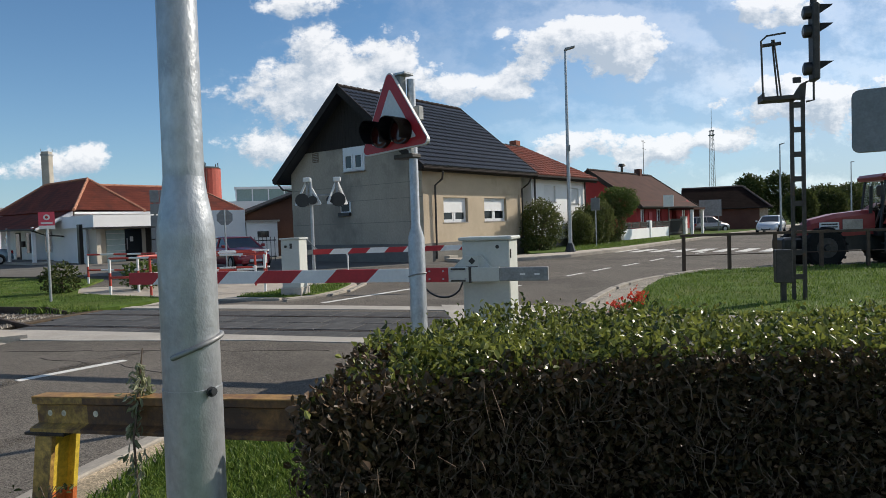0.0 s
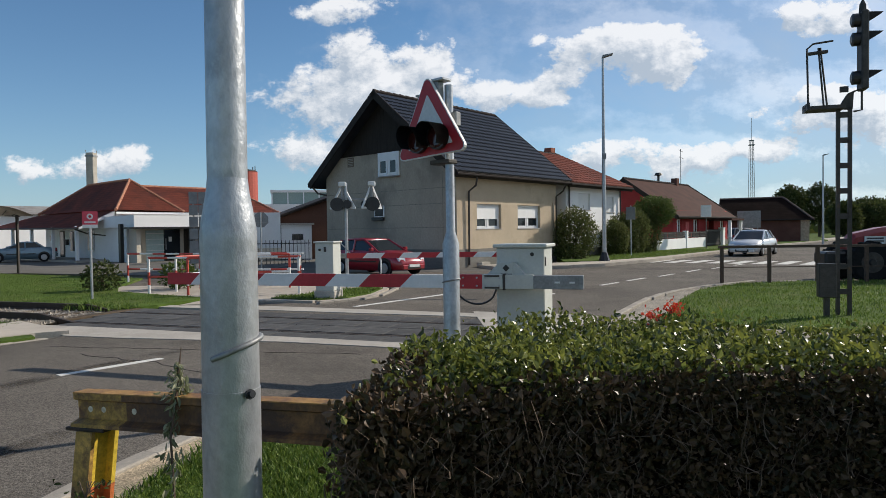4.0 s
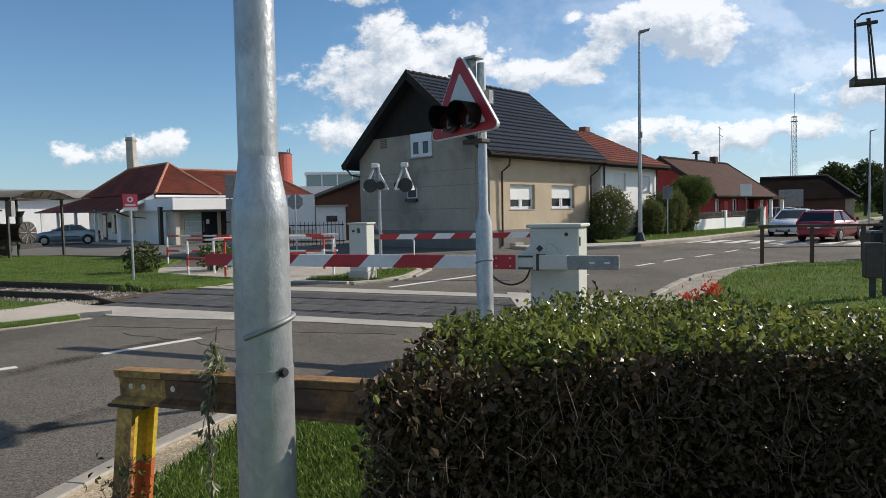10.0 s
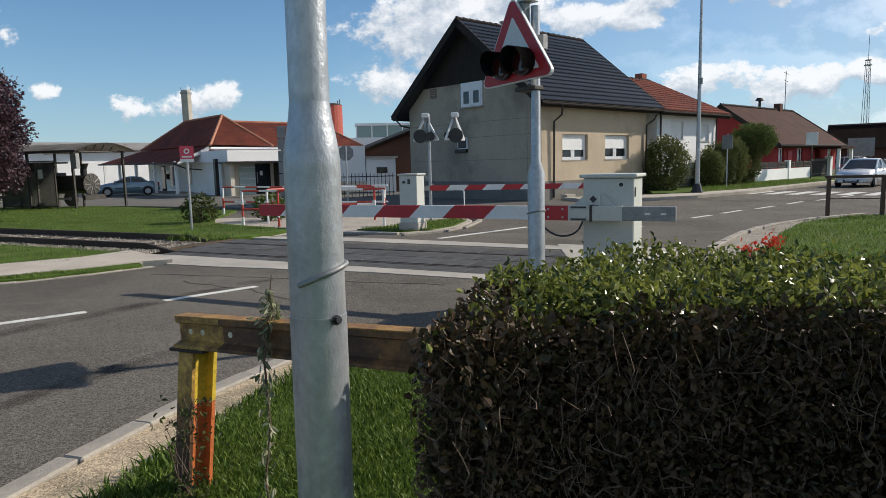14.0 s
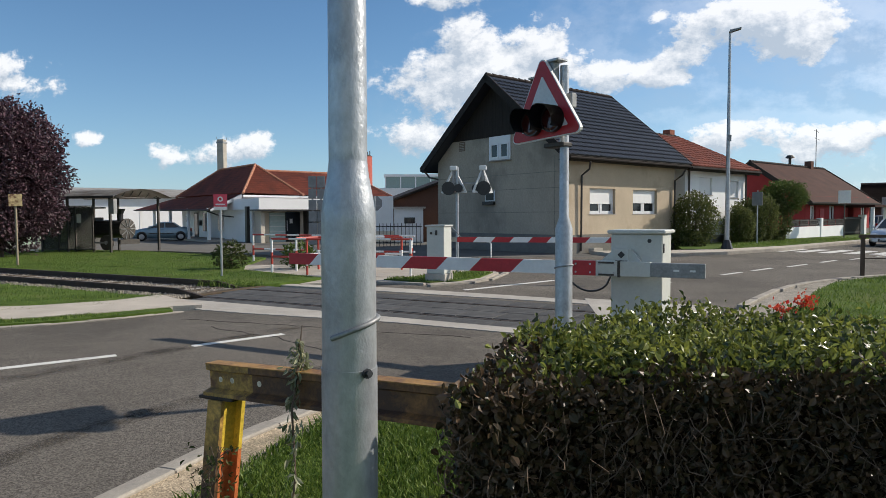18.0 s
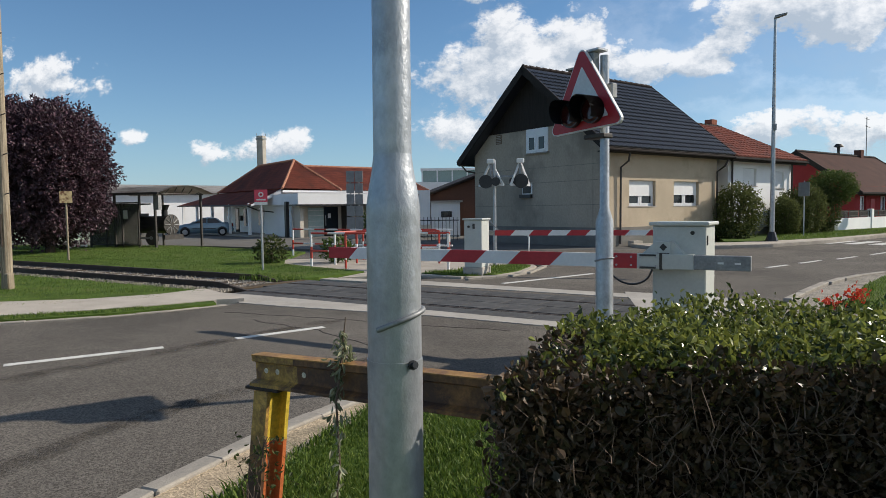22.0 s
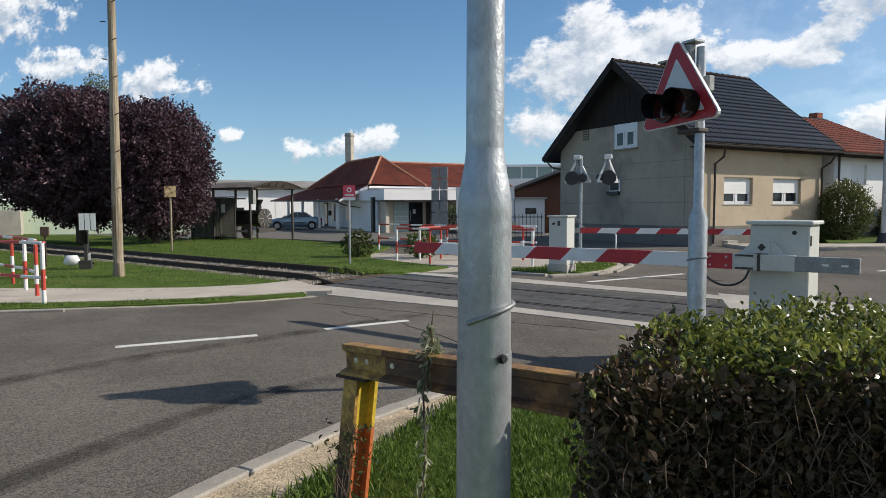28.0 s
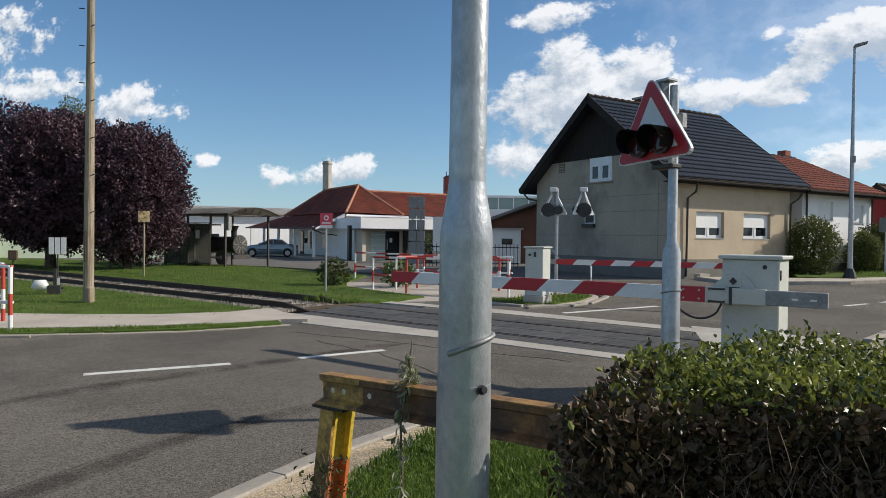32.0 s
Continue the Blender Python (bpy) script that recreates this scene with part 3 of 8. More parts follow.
LAWN_RIGHT = [(2.95, 10.6), (3.55, 12.1), (4.4, 14.1), (5.4, 16.1), (6.4, 17.25), (7.4, 18.05), (9.5, 18.4), (60, 16.5), (60, -4), (9, 8.3)]
GRAVEL = mat("grey_gravel", (0.30, 0.27, 0.225), 0.95, scale=4, vary=0.25, fine=40, bump=0.8, other=(0.20, 0.18, 0.14), spot=0.42, speck=0.4)
slab("verge_right", [(1.3, 9.35), (2.72, 11.9), (3.7, 14.0), (5.05, 16.2), (6.18, 17.45), (7.3, 18.35), (9.5, 18.75), (62, 16.8), (62, -6), (8.5, 7.2)], -0.3, 0.07, GRAVEL, "gravelly verge at the road bend", "verge")
slab("lawn_right", LAWN_RIGHT, -0.2, 0.10, GRASS_SOIL, "grassy bank inside the road bend", "lawn")
LAWN_LEFT = [(-60, 6), (-19, 5.2), (-13.2, 7.5), (-10.6, 8.55), (-9.3, 9.35), (-8.35, 10.2), (-7.9, 11.1), (-8.3, 11.82), (-60, 27.32)]
slab("lawn_left", LAWN_LEFT, -0.2, 0.03, GRASS_SOIL, "lawn between pavement and railway", "lawn")
LAWN_FAR = [(-60, 29.3), (-7.6, 13.62), (-7.0, 14.3), (-6.5, 15.9), (-8.3, 16.9), (-9.9, 17.9), (-10.8, 19.6), (-12, 23.4), (-21, 27.6), (-60, 28.5)]
slab("lawn_far", LAWN_FAR, -0.2, 0.06, GRASS_SOIL, "lawn behind the railway with a shelter on it", "lawn")
slab("lawn_house", [(4.1, 30.2), (5.6, 30.6), (9.2, 34.2), (17.2, 45.0), (24, 54.6), (36, 69), (42, 84), (14, 60), (5, 45)], -0.2, 0.14, GRASS_SOIL, "strip of lawn before the houses", "lawn")
slab("pavement_house", [(1.0, 26.75), (3.1, 27.25), (5.3, 28.5), (8.6, 32.2), (16.6, 43.7), (24, 53.6), (34, 67.2), (100, 153), (99, 154), (33, 68.4), (23, 54.6), (15.6, 44.8), (7.6, 33.2), (4.6, 30.1), (2.6, 29.4), (0.2, 28.6)],
     -0.2, 0.12, PAVING, "concrete pavement in front of the houses", "pavement")
slab("pavement_left", [(-18, 4.2), (-12.6, 6.5), (-10.3, 7.35), (-8.9, 8.2), (-7.8, 9.2), (-7.0, 10.2), (-6.6, 10.45), (-8.3, 11.7), (-8.6, 10.75), (-9.5, 9.85), (-11.0, 9.15), (-13.6, 8.2), (-19, 6.1)], -0.2, 0.07, PAVING, "narrow concrete pavement beside the road", "pavement")
slab("verge_left", [(-30, -1.8), (-16, 3.75), (-12.5, 5.45), (-10.5, 6.62), (-9.5, 7.2), (-8.65, 7.85), (-7.85, 8.5), (-7.25, 9.15), (-6.8, 9.9), (-8.3, 11.5), (-14, 8.6), (-30, 3)], -0.2, 0.055, GRASS_SOIL, "thin strip of grass behind the kerb", "verge")
slab("pavement_island", [(-5.3, 15.4), (-3.35, 15.05), (-2.8, 15.65), (-2.48, 16.7), (-2.35, 18.3), (-2.7, 19.45), (-4.4, 19.85), (-9, 20.1), (-12, 20.2), (-10.3, 18.2), (-9.0, 17.35), (-8.2, 16.9), (-6.45, 15.95), (-6.6, 14.5)], -0.2, 0.03, PAVING, "pale concrete footway behind the crossing", "pavement")
slab("verge_island", [(-4.9, 15.75), (-3.6, 15.2), (-3.0, 15.7), (-2.62, 16.7), (-2.5, 18.2), (-3.0, 18.9), (-3.6, 17.6)], 0.0, 0.055, GRASS_SOIL, "tuft of grass round the barrier cabinet", "verge")
slab("pavement_cross_right", [(0.0, 13.0), (1.6, 12.5), (2.3, 12.1), (1.0, 9.5), (0.3, 9.7)], -0.2, 0.012, CONCRETE, "concrete edge of the crossing", "pavement")


def strip(line, w0, w1):
    return list(zip(offset_line(line, w0), offset_line(line, w1)))


def kerb(name, line, side, top=0.11, label="pale concrete kerb stones", end=None, ln=1.0):
    """Kerb stones end to end along a line, on its left (side 1) or right (-1)."""
    k = tagged(new(name), label, "kerb", kind="structure")
    pts = along(line, ln)
    for i, (x, y, dx, dy) in enumerate(pts[:300]):
        h = top + ((end if end is not None else top) - top) * i / len(pts)
        bm = bmesh.new()
        box(bm, 0.0, 0.0 if side > 0 else -0.14, -0.25, ln + 0.004, 0.14 if side > 0 else 0.0, h + rnd.uniform(-0.006, 0.006), bevel=0.012)
        ob = part("kerb_stone", bm, KERB, k)
        ob.matrix_local = frame_at(x, y, 0, dx, dy)


kerb("kerb_near", NEAR_KERB[1:8], -1, 0.095, ln=0.5)
kerb("kerb_left", LEFT_KERB[1:-1], 1, 0.085, end=0.012, ln=0.5)
kerb("kerb_right", RIGHT_KERB[1:8], -1, 0.09)
kerb("kerb_far", [(1.0, 26.46)] + FAR_KERB[3:9], 1, 0.135)
kerb("kerb_island", ISLAND[::-1][2:], 1, 0.05, ln=0.4)


def marking(name, quads, label):
    ob = tagged(new(name), label, "road marking", kind="structure")
    for q in quads:
        part("stripe", prism(bmesh.new(), q, 0.001, 0.006), WHITE_LINE, ob)


def dash(a, b, w=0.12):
    v = Vector((b[0] - a[0], b[1] - a[1])).normalized() * w / 2
    return [(a[0] - v.y, a[1] + v.x), (a[0] + v.y, a[1] - v.x), (b[0] + v.y, b[1] - v.x), (b[0] - v.y, b[1] + v.x)]


marking("centre_line", [dash(a, b) for a, b in (((-10.4, 2.45), (-8.5, 3.75)), ((-6.42, 5.5), (-5.34, 6.68)), ((-4.78, 7.35), (-4.04, 8.35)), ((-7.55, 4.4), (-7.4, 4.55)), ((3.6, 18.84), (4.27, 19.75)), ((4.7, 20.35), (5.5, 21.45)), ((6.1, 22.05), (6.95, 23.2)), ((7.7, 24.2), (8.55, 25.4)),
        ((9.2, 25.9), (10.0, 26.9)), ((10.8, 27.9), (11.6, 28.9)))] + [dash((-0.75, 16.6), (-2.55, 14.1), 0.14), dash((2.0, 16.6), (0.6, 13.9), 0.12)], "broken white centre line of worn paint")
marking("zebra_crossing", [dash((8.15 + 0.78 * k, 31.2 - 0.5 * k), (9.85 + 0.78 * k, 33.5 - 0.5 * k), 0.5) for k in range(9)], "white zebra crossing bars on the asphalt")
# tyre-darkened lanes and cracks
TRACK_A = [(-3.95, 0.6), (-3.85, 1.8), (-3.82, 2.9), (-3.78, 3.8), (-3.6, 4.5), (-3.2, 5.5), (-2.5, 6.8)], 0.30
TRACK_B = [(-6.7, 2.4), (-6.15, 3.92), (-5.93, 4.62), (-5.65, 5.46), (-5.23, 6.33), (-4.75, 7.5), (-4.1, 9.0)], 0.34
for line, w in (TRACK_A, TRACK_B):
    for k, part_w in enumerate((1.0, 0.55)):
        st = strip(line, -w * part_w / 2, w * part_w / 2)
        slab("tyre_track", [a for a, b in st] + [b for a, b in st[::-1]], 0.0005, 0.002 + 0.0008 * k, TYRE_MARK, "dark band of tyre wear on the asphalt", "tyre track")
for line in ([(-6.2, 9.3), (-4.5, 9.1), (-2.9, 8.75), (-1.5, 8.6)], [(-5.4, 8.7), (-3.9, 8.05), (-2.6, 7.0)]):
    pts = [(x + rnd.uniform(-0.04, 0.04), y + rnd.uniform(-0.04, 0.04)) for (x, y, _, _) in along(line, 0.25)]
    st = strip(pts, -0.008, 0.008)
    slab("asphalt_crack", [a for a, b in st] + [b for a, b in st[::-1]], 0.0005, 0.003, TAR, "tar-filled crack in the asphalt", "crack")

# railway
TRACK_ANGLE = math.degrees(math.atan2(-0.3, 1.0))
slab("trackbed", [(-60, rail_y(-60, -0.4)), (-7.9, rail_y(-7.9, -0.36)), (-7.7, rail_y(-7.7, 2.3)), (-60, rail_y(-60, 2.3))], -0.35, 0.01, BALLAST, "ballast bed under the railway track", "track bed")
slab("trackbed_right", [(1.6, rail_y(1.6, -0.8)), (60, rail_y(60, -0.8)), (60, rail_y(60, 2.3)), (1.6, rail_y(1.6, 2.3))], -0.35, -0.06, BALLAST, "ballast bed under the railway track", "track bed")
for k in (0.0, 1.5):
    rail = thing("rail", frame_at(0, rail_y(0, k), 0, 1, -0.3), "rusty steel rail with a dull worn head", "rail", "rails of the track")
    tagged(rail, kind="structure")
    part("foot", boxes((-60, -0.065, 0.005, -8.3, 0.065, 0.03)), RAIL_RUST, rail)
    part("web", boxes((-60, -0.012, 0.03, -8.3, 0.012, 0.12)), RAIL_RUST, rail)
    bm = boxes((-60, -0.036, 0.115, -8.6, 0.036, 0.155), (-7.75, -0.036, -0.03, 60, 0.036, 0.010))
    q = [bm.verts.new(p) for p in ((-8.6, -0.036, 0.02), (-8.6, 0.036, 0.02), (-8.6, 0.036, 0.155), (-8.6, -0.036, 0.155), (-7.7, -0.036, -0.06), (-7.7, 0.036, -0.06), (-7.7, 0.036, 0.010), (-7.7, -0.036, 0.010))]
    for f in ((0, 1, 2, 3), (7, 6, 5, 4), (0, 4, 5, 1), (1, 5, 6, 2), (2, 6, 7, 3), (3, 7, 4, 0)):
        bm.faces.new([q[i] for i in f])
    part("head", bm, RAIL_RUST, rail)
sleepers = tagged(new("sleepers"), "dark wooden sleepers under the rails", "sleeper", kind="structure")
sb = boxes((-0.12, -0.55, -0.2, 0.12, 2.05, 0.022), bevel=0.012)
first = part("sleeper", sb, mat("sleeper_wood", (0.09, 0.07, 0.05), 0.9, scale=5, vary=0.3, fine=40, bump=0.4, each=0.25), sleepers)
for i in range(70):
    x = -7.9 - 0.62 * i
    ob = first if i == 0 else new("sleeper", first.data)
    ob.parent = sleepers
    ob.matrix_local = frame_at(x, rail_y(x), 0, 1, -0.3) @ pose(0, 0, rnd.uniform(-0.01, 0.01))
# stones of the ballast that lie loose along the track
bv, bf = [], []
for i in range(5200):
    x = -7.8 - 22 * rnd.random() ** 1.6
    k = rnd.choice((rnd.uniform(-0.42, -0.1), rnd.uniform(-0.5, -0.12), rnd.uniform(0.1, 1.4), rnd.uniform(0.1, 1.4), rnd.uniform(1.55, 1.9)))
    y, z, s = rail_y(x, k), 0.022 if k < 0 else 0.012, rnd.uniform(0.02, 0.05)
    b0 = len(bv)
    a = rnd.random() * 6.3
    for q in range(3):
        bv.append((x + s * math.cos(a + 2.1 * q), y + s * math.sin(a + 2.1 * q), z - 0.01))
    bv.append((x + rnd.uniform(-0.3, 0.3) * s, y + rnd.uniform(-0.3, 0.3) * s, z + s * rnd.uniform(0.5, 1.2)))
    bf += [(b0, b0 + 1, b0 + 3), (b0 + 1, b0 + 2, b0 + 3), (b0 + 2, b0, b0 + 3)]
BALLAST_LIGHT = mat("pale_limestone", (0.27, 0.24, 0.20), 0.9, scale=4, vary=0.35, fine=20, bump=0.2)
tagged(raw("ballast_stones", bv, bf, BALLAST_LIGHT), "pale loose ballast stones along the track", "ballast", kind="stuff")

# crossing deck
deck = tagged(new("crossing_deck"), "black rubber panels of the level crossing between concrete edge strips", "level crossing", kind="structure")
for row, (k0, k1) in enumerate(((-0.62, -0.06), (0.10, 0.74), (0.76, 1.40), (1.56, 2.15))):
    for i in range(15):
        x0 = -7.6 + 0.62 * i
        bm = bmesh.new()
        box(bm, 0.003, 0, -0.2, 0.636, k1 - k0, 0.008, bevel=0.004)
        ob = part("rubber_panel", bm, RUBBER, deck)
        ob.matrix_local = frame_at(x0, rail_y(x0, k0), rnd.uniform(0, 0.003), 1, -0.3)
part("edge_strip", prism(bmesh.new(), [(-8.15, 11.66), (-6.73, 11.28), (-4.1, 10.42), (-1.02, 9.4), (1.2, 8.72), (1.0, 8.36), (-1.1, 9.02), (-2.8, 9.55), (-5.64, 10.05), (-6.6, 10.3)], -0.1, 0.011), CONCRETE, deck)
part("edge_strip", prism(bmesh.new(), [(-7.4, 14.75), (-4.3, 13.95 + 0.3), (0.5, 12.55), (1.7, 12.2), (1.5, 11.78), (0.5, 12.05), (-4.1, 13.5), (-7.4, 14.45)], -0.1, 0.011), CONCRETE, deck)

# ---- beside the camera ----
def lamp_pole():
    """Galvanised street pole with a wide sleeve, close to the camera."""
    t = thing("street_pole", pose(-0.629, 1.725, 0.095, 0, 0.3), "galvanised steel street pole with a wide lower sleeve", "pole")
    part("sleeve", tubes((((0, 0, -0.3), (0, 0, 0.9), (0, 0, 1.49), (0, 0, 1.52), (0, 0, 1.56), (0, 0, 1.62), (0, 0, 1.66)), (0.0755, 0.0755, 0.0745, 0.0735, 0.068, 0.057, 0.0525)), n=40), GALV, t, smooth=True)
    part("shaft", tubes((((0, 0, 1.65), (0, 0, 3.5), (0, 0, 7.5)), (0.0525, 0.0495, 0.042)), n=36), GALV, t, smooth=True)
    ring = [(0.080 * math.cos(radians(q)), 0.080 * math.sin(radians(q)), 1.185 + 0.046 * math.sin(radians(min(90, (q + 105) * 0.72)))) for q in range(-105, 75, 6)]
    part("strap", tubes((ring, 0.0075), n=8), GALV_DULL, t, "bent wire strap round the pole", smooth=True)
    part("lower_collar", tubes((((0, 0, 0.3), (0, 0, 1.095)), (0.0775, 0.0772)), n=40), GALV, t, smooth=True)
    u = Vector((0.80, -0.60, 0)).normalized()
    part("bolt", tubes(((u * 0.076 + Vector((0, 0, 1.088)), u * 0.100 + Vector((0.0, 0, 1.092))), 0.0095), (((u * 0.084 + Vector((0, 0, 1.089))), u * 0.090 + Vector((0, 0, 1.09))), 0.014), n=8), BLACK, t, "dark bolt head")
    part("lamp_arm", tubes((((0, 0, 7.5), (0.25, 0, 8.0), (1.2, 0, 8.2)), 0.035), n=10), GALV, t)
    part("lamp_head", boxes((1.0, -0.12, 8.16, 1.7, 0.12, 8.28), bevel=0.03), GALV_DULL, t)


lamp_pole()


def rail_barrier():
    """Old rail on yellow posts, used as a guard beside the kerb."""
    a, b = Vector((-1.655, 2.762, 0)), Vector((-0.30, 2.246, 0))
    t = thing("rail_barrier", frame_at(a.x, a.y, 0.065, b.x - a.x, b.y - a.y) @ pose(0, 0, 0, 0, -3.0), "old railway rail with flaking yellow paint, used as a guard rail", "guard rail")
    ln = (b - a).length
    prof = [(-0.055, 0.72), (0.055, 0.72), (0.055, 0.735), (0.012, 0.748), (0.012, 0.825), (0.034, 0.835), (0.034, 0.862), (-0.034, 0.862), (-0.034, 0.835), (-0.012, 0.825), (-0.012, 0.748), (-0.055, 0.735)]
    k = len(prof)
    for nm, x0, x1, ma in (("beam_end", 0.0, 0.29, OCHRE_OLD), ("beam", 0.29, ln, BROWN_OLD)):
        bm = bmesh.new()
        lo = [bm.verts.new((x0, y, z)) for y, z in prof]
        hi = [bm.verts.new((x1, y, z)) for y, z in prof]
        bm.faces.new(lo)
        bm.faces.new(hi[::-1])
        for i in range(k):
            bm.faces.new((lo[i], lo[(i + 1) % k], hi[(i + 1) % k], hi[i]))
        bmesh.ops.recalc_face_normals(bm, faces=bm.faces[:])
        part(nm, bm, ma, t)
    part("head_edge", boxes((0, -0.036, 0.861, ln, 0.036, 0.866)), mat("ochre_top", (0.33, 0.18, 0.05), 0.6, scale=6, vary=0.3, fine=50, bump=0.2, other=(0.15, 0.07, 0.03), spot=0.45), t)
    # opaque pale discs paint the daylight that shows through the bolt holes
    for x in (0.075, 0.155, 0.335):
        part("bolt_hole", tubes((((x, -0.0135, 0.79), (x, -0.011, 0.79)), (0.013, 0.013)), n=14), mat("hole_daylight", (0.7, 0.64, 0.5), 0.8, bump=0), t, "pale disc painted as daylight through a round bolt hole")
    part("splice_plate", boxes((-0.03, -0.06, 0.705, 0.2, 0.06, 0.72), bevel=0.003), RAIL_RUST, t)
    # post of I-section: flanges along the beam, web across it, leaning outwards at the foot
    x = 0.095
    # front flange gets browner paints, which put part of its shade into the colour
    for nm, ma, dx0, dy0, dx1, dy1, z0, z1 in (("front_flange", OCHRE_OLD, -0.048, -0.068, 0.048, -0.05, 0.40, 0.705), ("web", YELLOW_OLD, -0.008, -0.05, 0.008, 0.05, 0.45, 0.705), ("rear_flange", YELLOW_OLD, -0.048, 0.05, 0.048, 0.07, 0.45, 0.705),
                                               ("front_flange", BROWN_OLD, -0.048, -0.068, 0.048, -0.05, -0.3, 0.40), ("web", ORANGE_OLD, -0.008, -0.05, 0.008, 0.05, -0.3, 0.45), ("rear_flange", ORANGE_OLD, -0.048, 0.05, 0.048, 0.07, -0.3, 0.45)):
        bm = bmesh.new()
        q = [bm.verts.new((x + xx - 0.17 * (0.7 - zz), yy - 0.03 * (0.7 - zz), zz)) for zz in (z0, z1) for xx, yy in ((dx0, dy0), (dx1, dy0), (dx1, dy1), (dx0, dy1))]
        for f in ((3, 2, 1, 0), (4, 5, 6, 7), (0, 1, 5, 4), (1, 2, 6, 5), (2, 3, 7, 6), (3, 0, 4, 7)):
            bm.faces.new([q[i] for i in f])
        part(nm, bm, ma, t)


rail_barrier()


def leaves_mesh(name, spots, size, material, parent, wide=0.5, fold=0.25, seed=1, stray=0.75, oval=False):
    """Many small folded leaves; spots: places and outward ways; oval: rounder leaves for near plants."""
    r = random.Random(seed)
    v, f = [], []
    for (p, n) in spots:
        d = (Vector(n) * 0.7 + Vector((r.gauss(0, 1), r.gauss(0, 1), r.gauss(0, 1))) * stray).normalized()
        s = d.cross(Vector((r.gauss(0, 1), r.gauss(0, 1), r.gauss(0, 1)))).normalized()
        up = s.cross(d)
        ln = size * r.uniform(0.55, 1.35)
        w = ln * wide * r.uniform(0.8, 1.2)
        p = Vector(p)
        b = len(v)
        if oval:
            side = s * w * 0.5 + up * w * fold
            side2 = up * w * fold - s * w * 0.5
            v += [p, p + d * ln * 0.28 + side * 0.8, p + d * ln * 0.62 + side - up * ln * 0.04, p + d * ln - up * ln * 0.14, p + d * ln * 0.62 + side2 - up * ln * 0.04, p + d * ln * 0.28 + side2 * 0.8, p + d * ln * 0.5 - up * ln * 0.03]
            f += [(b, b + 1, b + 2, b + 6), (b + 2, b + 3, b + 6), (b + 3, b + 4, b + 6), (b + 6, b + 4, b + 5, b)]
        else:
            mid = p + d * ln * 0.5
            v += [p, mid + s * w * 0.5 + up * w * fold, p + d * ln, mid - s * w * 0.5 + up * w * fold]
            f += [(b, b + 1, b + 2), (b, b + 2, b + 3)]
    return raw(name, v, f, material, parent)


HEDGE = [(-0.353, 1.80), (-0.31, 2.32), (-0.25, 2.68), (0.05, 3.08), (0.4, 3.34), (0.9, 3.28), (1.4, 3.1), (3.0, 2.75), (5.0, 2.2), (5.0, 1.2), (3.0, 1.95), (1.6, 2.2), (0.6, 2.18), (0.12, 2.0)]
HEDGE_TOP = 1.13


